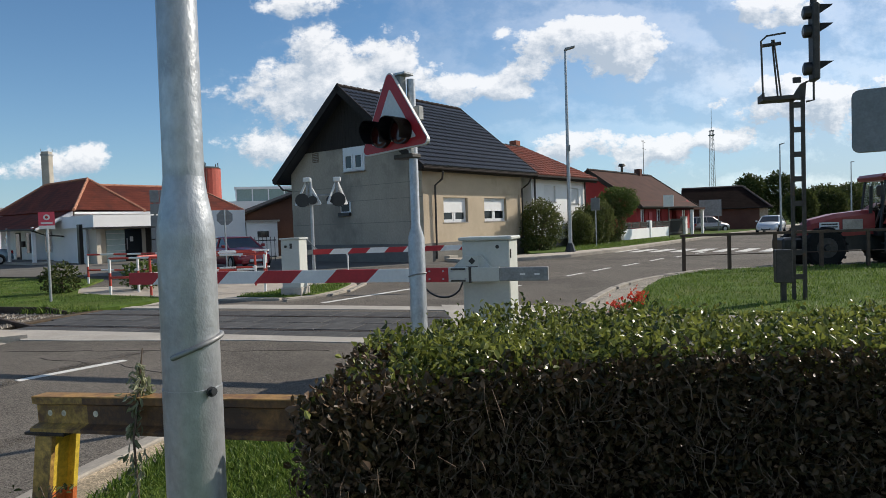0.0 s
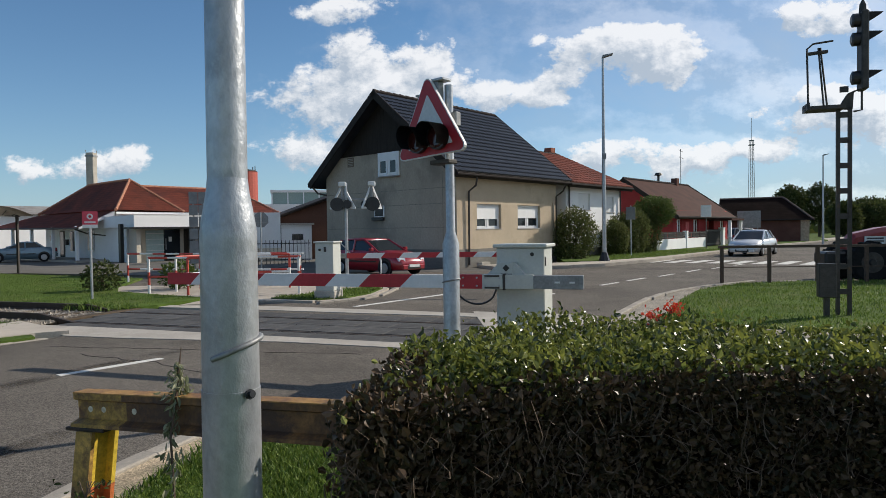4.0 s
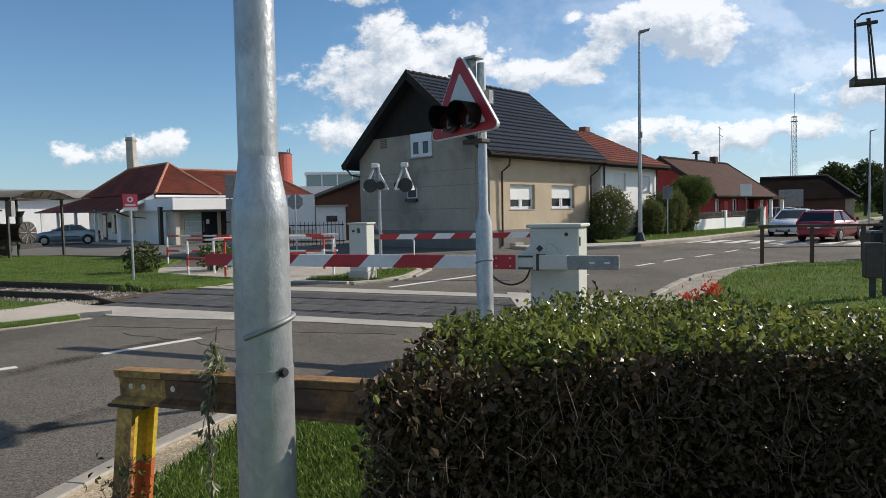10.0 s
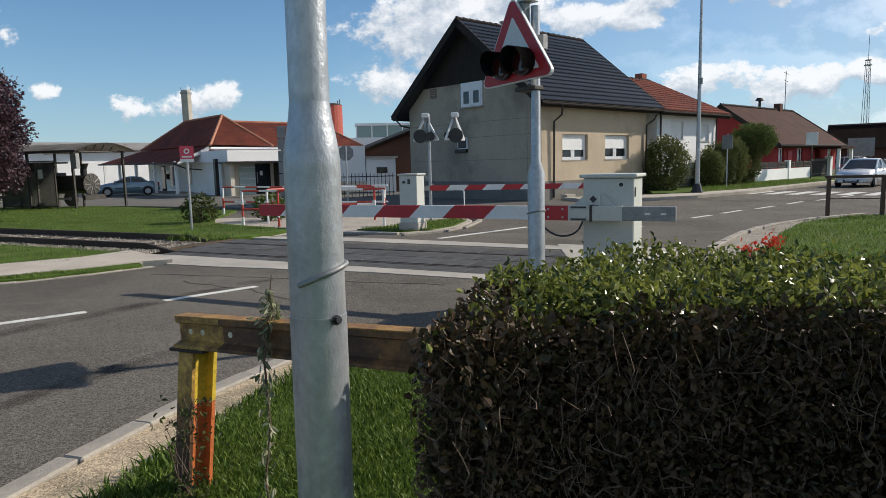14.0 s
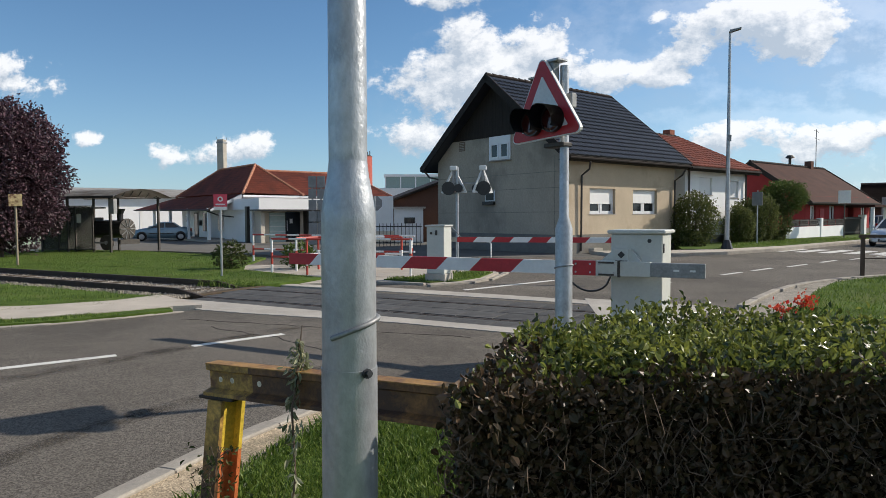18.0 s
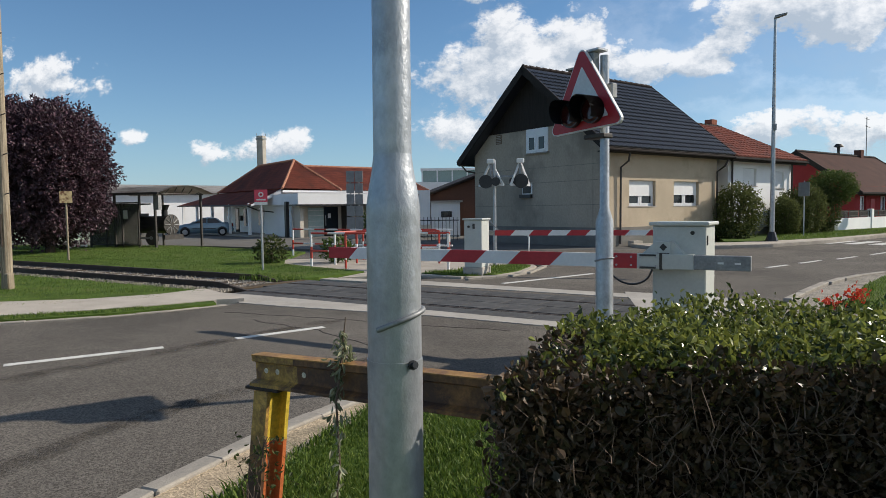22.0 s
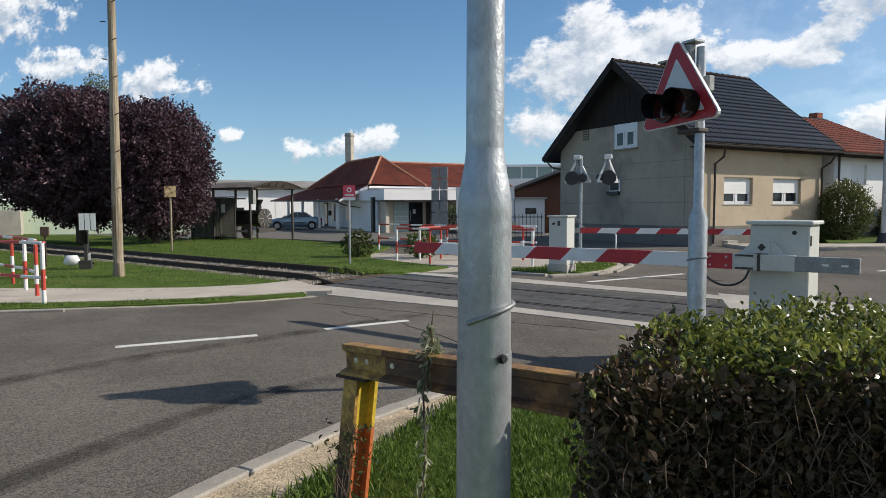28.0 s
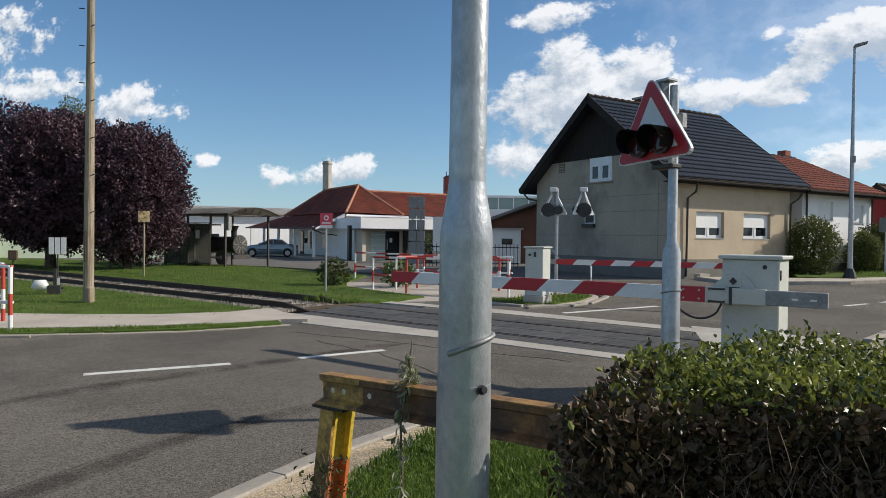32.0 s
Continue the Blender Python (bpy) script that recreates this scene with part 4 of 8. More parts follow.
def hedge():
    t = thing("hedge", pose(0, 0, 0), "clipped privet hedge with sunlit top and bare twiggy side", "hedge")
    r = random.Random(11)
    spots, side_spots = [], []
    # edges walked with outward normals
    walls = []
    for (x0, y0), (x1, y1) in zip(HEDGE, HEDGE[1:] + HEDGE[:1]):
        v = Vector((x1 - x0, y1 - y0, 0))
        walls.append((Vector((x0, y0, 0)), v, Vector((-v.y, v.x, 0)).normalized()))

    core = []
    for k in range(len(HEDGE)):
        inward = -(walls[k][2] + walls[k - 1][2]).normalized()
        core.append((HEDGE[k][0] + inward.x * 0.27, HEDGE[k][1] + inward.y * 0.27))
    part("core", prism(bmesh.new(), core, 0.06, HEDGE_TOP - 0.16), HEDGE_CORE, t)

    def depth(p):
        return 0.05 * noise.noise(Vector((p[0] * 2.3, p[1] * 2.3, p[2] * 3.1))) + 0.03 * noise.noise(Vector((p[0] * 7, p[1] * 7, p[2] * 7)))

    rims = [(walls[k][0], walls[k][1].normalized(), walls[k][2], walls[k][1].length) for k in (0, 10, 11, 12, 13)]

    def rounded_off(x, y):
        """How far the top sinks near the clipped rim."""
        low = 0.0
        for o, u, n, ln in rims:
            q = Vector((x, y, 0)) - o
            if -0.1 < q.dot(u) < ln + 0.1:
                low += 0.035 * max(0.0, 1 - abs(q.dot(n)) / 0.16) ** 2
        return min(low, 0.16)

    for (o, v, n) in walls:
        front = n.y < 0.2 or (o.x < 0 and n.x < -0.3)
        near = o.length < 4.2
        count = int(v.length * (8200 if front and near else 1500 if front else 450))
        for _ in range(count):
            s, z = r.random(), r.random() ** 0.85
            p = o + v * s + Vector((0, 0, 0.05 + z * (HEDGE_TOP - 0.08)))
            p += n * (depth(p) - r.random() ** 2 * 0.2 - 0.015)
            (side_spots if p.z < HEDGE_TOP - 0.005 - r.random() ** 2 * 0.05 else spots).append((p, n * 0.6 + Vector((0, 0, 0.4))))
    area = 0
    while area < 30000:
        x, y = r.uniform(-0.5, 5.0), r.uniform(1.1, 3.45)
        if r.random() > 1.3 - 0.19 * math.hypot(x, y):
            continue
        if not inside(HEDGE, x, y):
            continue
        p = Vector((x, y, HEDGE_TOP + 1.1 * depth((x, y, 0)) + r.gauss(0, 0.025) - r.random() ** 3 * 0.15 - rounded_off(x, y)))
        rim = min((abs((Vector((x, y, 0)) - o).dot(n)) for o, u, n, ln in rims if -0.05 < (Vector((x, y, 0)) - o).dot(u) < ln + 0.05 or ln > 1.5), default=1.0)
        # rim and corner leaves use the dark colour too, painting in the rim's shade
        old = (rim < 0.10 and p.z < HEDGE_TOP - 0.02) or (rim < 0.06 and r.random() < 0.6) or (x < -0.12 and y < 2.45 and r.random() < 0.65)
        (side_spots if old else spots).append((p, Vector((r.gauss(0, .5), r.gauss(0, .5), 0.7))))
        area += 1
    # a few taller shoots at the corner by the pole
    for _ in range(70):
        side_spots.append((Vector((r.gauss(-0.15, 0.10), r.gauss(1.93, 0.05), HEDGE_TOP - 0.04 + abs(r.gauss(0, 0.025)))), (r.gauss(0, 0.4), r.gauss(0, 0.4), 0.8)))
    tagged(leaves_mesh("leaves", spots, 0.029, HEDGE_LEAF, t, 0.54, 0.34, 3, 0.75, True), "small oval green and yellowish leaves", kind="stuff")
    tagged(leaves_mesh("side_leaves", side_spots, 0.029, HEDGE_SIDE, t, 0.6, 0.22, 4, 0.75, True), "brownish side and rim leaves, darkened to carry the hedge's shade", kind="stuff")
    tv, tf = [], []
    for i in range(1300):
        o, v, n = walls[r.choice((0, 0, 1, 10, 11, 11, 12, 12, 13, 13))]
        p = o + v * r.random()
        p -= n * r.uniform(-0.035, 0.06)
        p.z = 0.1 + r.random() ** 0.7 * 0.88
        h = r.uniform(0.04, 0.17)
        d = (Vector((r.gauss(0, 0.35), r.gauss(0, 0.35), r.gauss(0.9, 0.35))) + n * r.uniform(-0.25, 0.3)).normalized()
        bend = Vector((r.gauss(0, 0.03), r.gauss(0, 0.03), r.gauss(0, 0.01)))
        rad = r.uniform(0.0012, 0.0032)
        side = d.cross(n).normalized()
        base = len(tv)
        for k in range(4):
            q = p + d * (h * k / 3) + bend * math.sin(math.pi * k / 3) + Vector((r.gauss(0, 0.004), r.gauss(0, 0.004), 0))
            q.z = min(q.z, HEDGE_TOP + 0.01)
            rr = rad * (1 - 0.2 * k)
            tv += [q + side * rr, q + n * rr - side * rr * 0.5, q - n * rr - side * rr * 0.5]
        for k in range(3):
            a = base + 3 * k
            tf += [(a + j, a + (j + 1) % 3, a + 3 + (j + 1) % 3, a + 3 + j) for j in range(3)]
    tagged(raw("twig_mass", tv, tf, TWIG, t), "thin bare brown twigs", kind="stuff")


hedge()


def grass(name, poly, z, count, h, seed, label, near=None, lean=0.5):
    """Blades of grass strewn over a lawn."""
    r = random.Random(seed)
    xs, ys = [p[0] for p in poly], [p[1] for p in poly]
    v, f = [], []
    n = tries = 0
    while n < count and tries < count * 14:
        tries += 1
        if near:
            x, y = r.uniform(near[0], near[2]), r.uniform(near[1], near[3])
        else:
            x, y = r.uniform(min(xs), max(xs)), r.uniform(min(ys), max(ys))
        if not inside(poly, x, y):
            continue
        n += 1
        k = h * r.uniform(0.5, 1.4) * (0.75 + 0.5 * noise.noise(Vector((x * 1.5, y * 1.5, 0))))
        a = r.random() * 6.283
        w = k * 0.06 + 0.002
        dx, dy = math.cos(a) * w, math.sin(a) * w
        lx, ly = r.gauss(0, lean) * k, r.gauss(0, lean) * k
        b = len(v)
        v += [(x - dx, y - dy, z - 0.005), (x + dx, y + dy, z - 0.005), (x + lx * 0.4 + dx * 0.7, y + ly * 0.4 + dy * 0.7, z + k * 0.6), (x + lx * 0.4 - dx * 0.7, y + ly * 0.4 - dy * 0.7, z + k * 0.6), (x + lx, y + ly, z + k)]
        f += [(b, b + 1, b + 2, b + 3), (b + 3, b + 2, b + 4)]
    tagged(raw(name, v, f, GRASS_BLADE), label, "grass", kind="stuff")


grass("grass_near", LAWN_NEAR, 0.095, 110000, 0.046, 5, "short green grass beside the hedge", (-2.4, 1.6, 1.5, 8.0))
grass("grass_verge_edge", [(-2.12, 1.5), (-2.1, 2.8), (-2.0, 3.9), (-1.85, 4.8), (-1.55, 5.35), (-1.35, 5.25), (-1.6, 4.5), (-1.75, 3.0), (-1.75, 1.5)], 0.085, 3500, 0.09, 6, "longer grass along the sandy edge")
grass("grass_left", LAWN_LEFT, 0.045, 34000, 0.045, 7, "lawn grass beside the railway", (-26, 6, -7.8, 20))
grass("grass_far", LAWN_FAR, 0.06, 50000, 0.05, 8, "lawn grass behind the railway", (-34, 13, -7, 29))
grass("grass_right", LAWN_RIGHT, 0.10, 50000, 0.065, 9, "grass on the bank inside the road bend", (2.5, 8, 17, 23.5))
grass("grass_house", [(5.6, 30.6), (9.2, 34.2), (17.2, 45.0), (14, 45), (8, 38)], 0.14, 8000, 0.10, 10, "grass before the houses")
grass("grass_strip", [(-14, 4.9), (-10.5, 6.65), (-8.65, 7.9), (-7.2, 9.2), (-7.8, 9.2), (-8.9, 8.2), (-10.3, 7.35), (-14, 5.9)], 0.055, 7000, 0.05, 12, "thin grass between kerb and pavement")
grass("grass_island", [(-4.9, 15.75), (-3.6, 15.2), (-3.0, 15.7), (-2.62, 16.7), (-2.5, 18.2), (-3.0, 18.9), (-3.6, 17.6)], 0.055, 3500, 0.075, 13, "tufts of grass round the cabinet")

grass("grass_weeds", [(-8.9, 13.7), (-7.6, 13.4), (-7.2, 13.9), (-7.9, 14.6)], 0.03, 500, 0.15, 14, "tall weeds at the ends of the rails", lean=0.7)

# ---- level crossing gear ----
def tri(s, r):
    """Corners of an upright equilateral triangle of side s, with rounded corners, in x, z round its middle."""
    h = s * math.sqrt(3) / 2
    cs = [(0, h * 2 / 3), (-s / 2, -h / 3), (s / 2, -h / 3)]
    out = []
    for i, (x, z) in enumerate(cs):
        d = math.hypot(x, z)
        cx, cz = x * (1 - 2 * r / d), z * (1 - 2 * r / d)
        a0 = math.atan2(z, x)
        for q in (-60, -30, 0, 30, 60):
            out.append((cx + r * math.cos(a0 + radians(q)), cz + r * math.sin(a0 + radians(q))))
    return out


def plate(bm, poly, y0, y1):
    """Polygon in x, z, thick from y0 to y1."""
    a = [bm.verts.new((x, y0, z)) for x, z in poly]
    b = [bm.verts.new((x, y1, z)) for x, z in poly]
    k = len(poly)
    bm.faces.new(a)
    bm.faces.new(b[::-1])
    for i in range(k):
        bm.faces.new((a[i], b[i], b[(i + 1) % k], a[(i + 1) % k]))
    bmesh.ops.recalc_face_normals(bm, faces=bm.faces[:])
    return bm


def ring_plate(outer, inner, y0, y1):
    """A flat frame between two outlines of equal count, in x, z."""
    bm = bmesh.new()
    k = len(outer)
    a, b, c, d = [[bm.verts.new((x, y, z)) for x, z in poly] for poly, y in ((outer, y0), (inner, y0), (outer, y1), (inner, y1))]
    for i in range(k):
        j = (i + 1) % k
        for q in ((a[i], a[j], b[j], b[i]), (d[i], d[j], c[j], c[i]), (c[i], c[j], a[j], a[i]), (b[i], b[j], d[j], d[i])):
            bm.faces.new(q)
    bmesh.ops.recalc_face_normals(bm, faces=bm.faces[:])
    return bm


def crossing_signal(name, m, label, s=0.9, zc=2.53, lamps=1.0, group=""):
    """Post with a red-rimmed triangle and two hooded lamps; the sign faces -y."""
    t = thing(name, m, label, "crossing signal", group)
    part("post", tubes((((0, 0, -0.3), (0, 0, 1.40), (0, 0, 1.52), (0, 0, 2.96)), (0.084, 0.083, 0.045, 0.042)), n=24), GALV, t, smooth=True)
    ox, oy = -0.11, -0.088  # the sign stands out from the post on brackets
    face = part("sign_plate", plate(bmesh.new(), tri(s, 0.045), -0.085, -0.062), RED, t, "red-rimmed triangular warning sign")
    face.matrix_local = pose(ox, oy, zc, 0, -3.0)
    inn = part("white_field", plate(bmesh.new(), tri(s * 0.66, 0.01), -0.090, -0.084), SIGN_WHITE, t)
    inn.matrix_local = pose(ox, oy, zc - s * 0.01, 0, -3.0)
    rim = part("rim", plate(bmesh.new(), tri(s * 1.04, 0.05), -0.080, -0.045), SIGN_WHITE, t)
    rim.matrix_local = pose(ox, oy, zc, 0, -3.0)
    part("lower_bracket", boxes((ox - 0.16, oy - 0.06, zc - 0.2, 0.03, 0.03, zc - 0.16)), GALV_DULL, t)
    part("upper_bracket", boxes((ox - 0.02, oy - 0.05, zc + 0.1, 0.03, 0.03, zc + 0.14)), GALV_DULL, t)
    part("clamp", boxes((-0.2, -0.08, zc - 0.345, 0.055, 0.06, zc - 0.30), bevel=0.01), STEEL_DARK, t)
    part("backing_box", boxes((ox - 0.02, oy - 0.04, zc + 0.26, ox + 0.085, oy + 0.05, zc + 0.46), bevel=0.01), GALV_DULL, t)
    part("box_cap", boxes((ox - 0.03, oy - 0.05, zc + 0.46, ox + 0.15, oy + 0.09, zc + 0.485), bevel=0.006), GALV, t)
    part("back_rail", boxes((ox + 0.02, oy - 0.03, zc - 0.05, ox + 0.06, oy + 0.01, zc + 0.32)), GALV_DULL, t)
    part("junction_box", boxes((0.045, -0.03, zc + 0.02, 0.115, 0.05, zc + 0.16), bevel=0.01), GALV_DULL, t)
    for x, dz in ((ox - 0.125, 0.02), (ox + 0.135, 0.035)):
        lamp = part("lamp_housing", tubes((((x, oy - 0.09, zc - 0.13 + dz), (x, oy - 0.14, zc - 0.13 + dz)), 0.125), n=24), BLACK, t)
        part("lens", tubes((((x, oy - 0.14, zc - 0.13 + dz), (x, oy - 0.155, zc - 0.13 + dz)), (0.112, 0.09)), n=24), LENS_RED, lamp, "unlit dark red lens")
        bm = bmesh.new()
        n = 24
        ring = [[], []]
        for q in range(n + 1):
            a = radians(-40 + 260 * q / n)
            for k, (yy, rr) in enumerate(((-0.10, 0.128), (-0.33, 0.126))):
                ring[k].append(bm.verts.new((x + rr * math.cos(a), oy + yy + (0.09 * (1 - math.sin(a)) / 1.9 if k else 0), zc - 0.13 + dz + rr * math.sin(a))))
        for q in range(n):
            bm.faces.new((ring[0][q], ring[0][q + 1], ring[1][q + 1], ring[1][q]))
        bmesh.ops.solidify(bm, geom=bm.faces[:], thickness=0.006)
        part("hood", bm, BLACK, lamp, "black lamp hood", smooth=True)
    ring = [(0.088 * math.cos(a), 0.088 * math.sin(a), 1.03 + 0.02 * math.cos(a)) for a in [radians(q) for q in range(0, 365, 15)]]
    part("strap", tubes((ring, 0.008), n=6), GALV_DULL, t, "wire strap round the post", smooth=True)
    return t


SIGN_POS = (-0.19, 6.52)
crossing_signal("crossing_signal", frame_at(*SIGN_POS, 0.08, 0.78, -0.63), "level crossing post with red-rimmed triangle and two hooded lamps")


def stripes(t, ln, step, red_first, w, h, x0=0.0, slant=0.12):
    """Arm boards in slanting red and white pieces, along +x."""
    x, k = x0, 0
    while x < ln - 0.01:
        x1 = min(x + step, ln)
        sl0, sl1 = (0 if x == x0 else slant), (0 if x1 >= ln else slant)
        bm = bmesh.new()
        q = [bm.verts.new(p) for y in (-w / 2, w / 2) for p in ((x - sl0 / 2, y, -h / 2), (x1 - sl1 / 2, y, -h / 2), (x1 + sl1 / 2, y, h / 2), (x + sl0 / 2, y, h / 2))]
        for f in ((0, 1, 2, 3), (7, 6, 5, 4), (0, 4, 5, 1), (1, 5, 6, 2), (2, 6, 7, 3), (3, 7, 4, 0)):
            bm.faces.new([q[i] for i in f])
        bmesh.ops.recalc_face_normals(bm, faces=bm.faces[:])
        part("red_stripe" if (k % 2 == 0) == red_first else "white_stripe", bm, RED if (k % 2 == 0) == red_first else WHITE, t)
        x, k = x1, k + 1


def cabinet(t, w, d, z0, z1):
    part("body", boxes((-w / 2, -d / 2, z0, w / 2, d / 2, z1 - 0.04), bevel=0.012), BOX_PAINT, t)
    part("lid", boxes((-w / 2 - 0.035, -d / 2 - 0.035, z1 - 0.04, w / 2 + 0.035, d / 2 + 0.035, z1), bevel=0.01), BOX_PAINT, t)
    part("plinth", boxes((-w / 2 - 0.03, -d / 2 - 0.03, z0 - 0.35, w / 2 + 0.03, d / 2 + 0.03, z0), bevel=0.01), CONCRETE, t)


def barrier_near():
    # cabinet turned with the road; the arm lies across it
    a, b = Vector((1.19, 7.12, 1.03)), Vector((-4.02, 8.55, 1.02))
    ax = (b - a).normalized()
    cm = frame_at(0.625, 7.68, 0.0, 0.955, -0.297)
    c = thing("crossing_barrier", cm, "pale grey-green barrier cabinet with a lowered red and white arm", "barrier", "barriers")
    cabinet(c, 0.55, 0.48, 0.12, 1.445)
    part("drive_plate", plate(bmesh.new(), [(-0.37, 0.95), (0.13, 0.95), (0.13, 1.04), (-0.04, 1.24), (-0.22, 1.24), (-0.37, 1.10)], -0.325, -0.242), BOX_PAINT, c)
    part("badge", boxes((-0.21, -0.345, 1.06, -0.06, -0.3255, 1.235)), BOX_PAINT, c)
    part("badge_edge", boxes((-0.21, -0.347, 1.05, -0.06, -0.326, 1.058), (-0.2, -0.349, 1.11, -0.07, -0.346, 1.118)), STEEL_DARK, c)
    part("arrow_mark", plate(bmesh.new(), [(-0.175, 1.18), (-0.135, 1.14), (-0.095, 1.18), (-0.135, 1.22)], -0.352, -0.3455), BLACK, c)
    part("lock", tubes((((0.14, -0.235, 1.33), (0.14, -0.246, 1.33)), 0.022), n=12), BLACK, c)
    part("latch", boxes((0.27, -0.2, 1.2, 0.285, -0.17, 1.3)), STEEL_DARK, c)
    ln = (b - a).length
    arm = part("arm", boxes((0.52, -0.045, -0.08, 0.85, 0.018, 0.08), bevel=0.004), BOX_PAINT, c, "lowered red and white barrier arm")
    arm.matrix_local = cm.inverted() @ frame_at(a.x, a.y, a.z, ax.x, ax.y)
    part("counterweight", boxes((-0.02, -0.05, -0.075, 0.52, 0.024, 0.075), bevel=0.006), GALV_DULL, arm)
    for x in (0.10, 0.26):
        part("slot", boxes((x - 0.028, 0.0245, -0.010, x + 0.028, 0.028, 0.010), bevel=0.0), WHITE, arm)
    part("collar", boxes((0.835, -0.055, -0.09, 0.865, 0.026, 0.09), bevel=0.004), STEEL_DARK, arm)
    part("clamp_plate", boxes((0.865, -0.052, -0.083, 1.10, 0.022, 0.083), bevel=0.004), BOX_PAINT, arm)
    part("clamp_edge", boxes((0.9, 0.0225, 0.055, 1.07, 0.03, 0.075)), STEEL_DARK, arm)
    part("clamp_edge", boxes((0.9, 0.0225, -0.075, 1.07, 0.03, -0.055)), STEEL_DARK, arm)
    for x in (0.9, 1.06, 1.16, 1.32):
        for z in (-0.045, 0.045):
            part("rivet", tubes((((x, 0.02, z), (x, 0.034, z)), 0.011), n=8), CHROME, arm)
    part("red_stripe", boxes((1.10, -0.05, -0.08, 1.38, 0.02, 0.08)), RED, arm)
    for x0, x1, red in ((1.38, 2.02, 0), (2.02, 2.55, 1), (2.55, 3.0, 0), (3.0, 3.5, 1), (3.5, 4.0, 0), (4.0, 4.5, 1), (4.5, 4.97, 0), (4.97, ln, 1)):
        bm = bmesh.new()
        s0, s1 = (0.0 if x0 == 1.38 else 0.16), (0.0 if x1 == ln else 0.16)
        q = [bm.verts.new(p) for y in (-0.032, 0.012) for p in ((x0 + s0 / 2, y, -0.076), (x1 + s1 / 2, y, -0.076), (x1 - s1 / 2, y, 0.076), (x0 - s0 / 2, y, 0.076))]
        for f in ((0, 1, 2, 3), (7, 6, 5, 4), (0, 4, 5, 1), (1, 5, 6, 2), (2, 6, 7, 3), (3, 7, 4, 0)):
            bm.faces.new([q[i] for i in f])
        bmesh.ops.recalc_face_normals(bm, faces=bm.faces[:])
        part("red_stripe" if red else "white_stripe", bm, RED if red else WHITE, arm)
    # drooping cable under the arm
    p0, p1 = Vector((0.93, 0.045, -0.08)), Vector((1.42, 0.03, -0.04))
    pts = [p0.lerp(p1, q / 12) - Vector((0, 0, 0.19 * (1 - ((q - 6) / 6) ** 2) ** 0.6)) for q in range(13)]
    part("cable", tubes((pts, 0.011), n=8), BLACK, arm, "black drooping cable", smooth=True)


barrier_near()


def barrier_far():
    cm = frame_at(-3.48, 15.75, 0.0, 0.955, -0.2)
    c = thing("crossing_barrier", cm, "pale grey barrier cabinet and lowered arm behind the railway", "barrier", "barriers")
    cabinet(c, 0.46, 0.46, 0.22, 1.40)
    part("lock", tubes((((-0.1, -0.24, 1.2), (-0.1, -0.27, 1.2)), 0.03), n=12), STEEL_DARK, c)
    part("latch", boxes((0.0, -0.245, 1.15, 0.06, -0.235, 1.27)), STEEL_DARK, c)
    a, b = Vector((-3.15, 16.4, 1.02)), Vector((1.55, 16.15, 0.99))
    ax = (b - a).normalized()
    ln = (b - a).length
    arm = part("arm", boxes((-0.5, -0.05, -0.06, 0.0, 0.05, 0.06), bevel=0.005), GALV_DULL, c, "lowered red and white barrier arm")
    arm.matrix_local = cm.inverted() @ frame_at(a.x, a.y, a.z, ax.x, ax.y)
    stripes(arm, ln, 0.46, True, 0.04, 0.13)
    part("hanging_prop", tubes((((0.75, 0, -0.05), (0.83, 0, -0.05), (0.86, 0, -0.12), (0.86, 0, -0.5), (0.0, 0, -0.5)), 0.022), n=8), WHITE, arm, "white hanging support rod")
    part("strut", tubes((((0.1, 0.0, 0.05), (-0.25, 0.1, 0.4)), 0.015), n=6), GALV_DULL, arm)


barrier_far()


def far_signals():
    t = thing("crossing_signal_mast", frame_at(-3.52, 18.3, 0.085, 1, 0.1), "thin mast with the backs of two crossing signals", "crossing signal")
    part("post", tubes((((0, 0, -0.2), (0, 0, 2.9)), 0.045), n=12), GALV, t)
    part("crossbar", boxes((-0.25, -0.03, 2.42, 0.85, 0.03, 2.47)), GALV_DULL, t)
    for x, ang in ((-0.1, -24), (0.72, 50)):
        e = part("sign_frame", ring_plate(tri(0.86, 0.03), tri(0.66, 0.01), -0.01, 0.025), SIGN_WHITE, t, "pale open triangular frame")
        e.matrix_local = pose(x, 0.05, 2.42, 0, 0, ang)
        for dx, rr in (((-0.13, 0.19), (0.15, 0.12)) if ang < 0 else ((0.03, 0.2), (-0.2, 0.1))):
            part("lamp_case", tubes((((x + dx, -0.16, 2.30), (x + dx, -0.05, 2.30)), (rr, rr)), n=16), BLACK, t, "round black lamp case")
        part("top_box", boxes((x - 0.10, -0.1, 2.80, x + 0.11, 0.08, 2.93), bevel=0.02), SIGN_WHITE, t)
        part("arm", boxes((x - 0.03, -0.05, 2.15, x + 0.03, 0.02, 2.8)), GALV_DULL, t)
        part("strut", tubes((((x + 0.03, -0.03, 2.75), (x + 0.13, -0.03, 2.2)), 0.014), n=6), GALV_DULL, t)


far_signals()


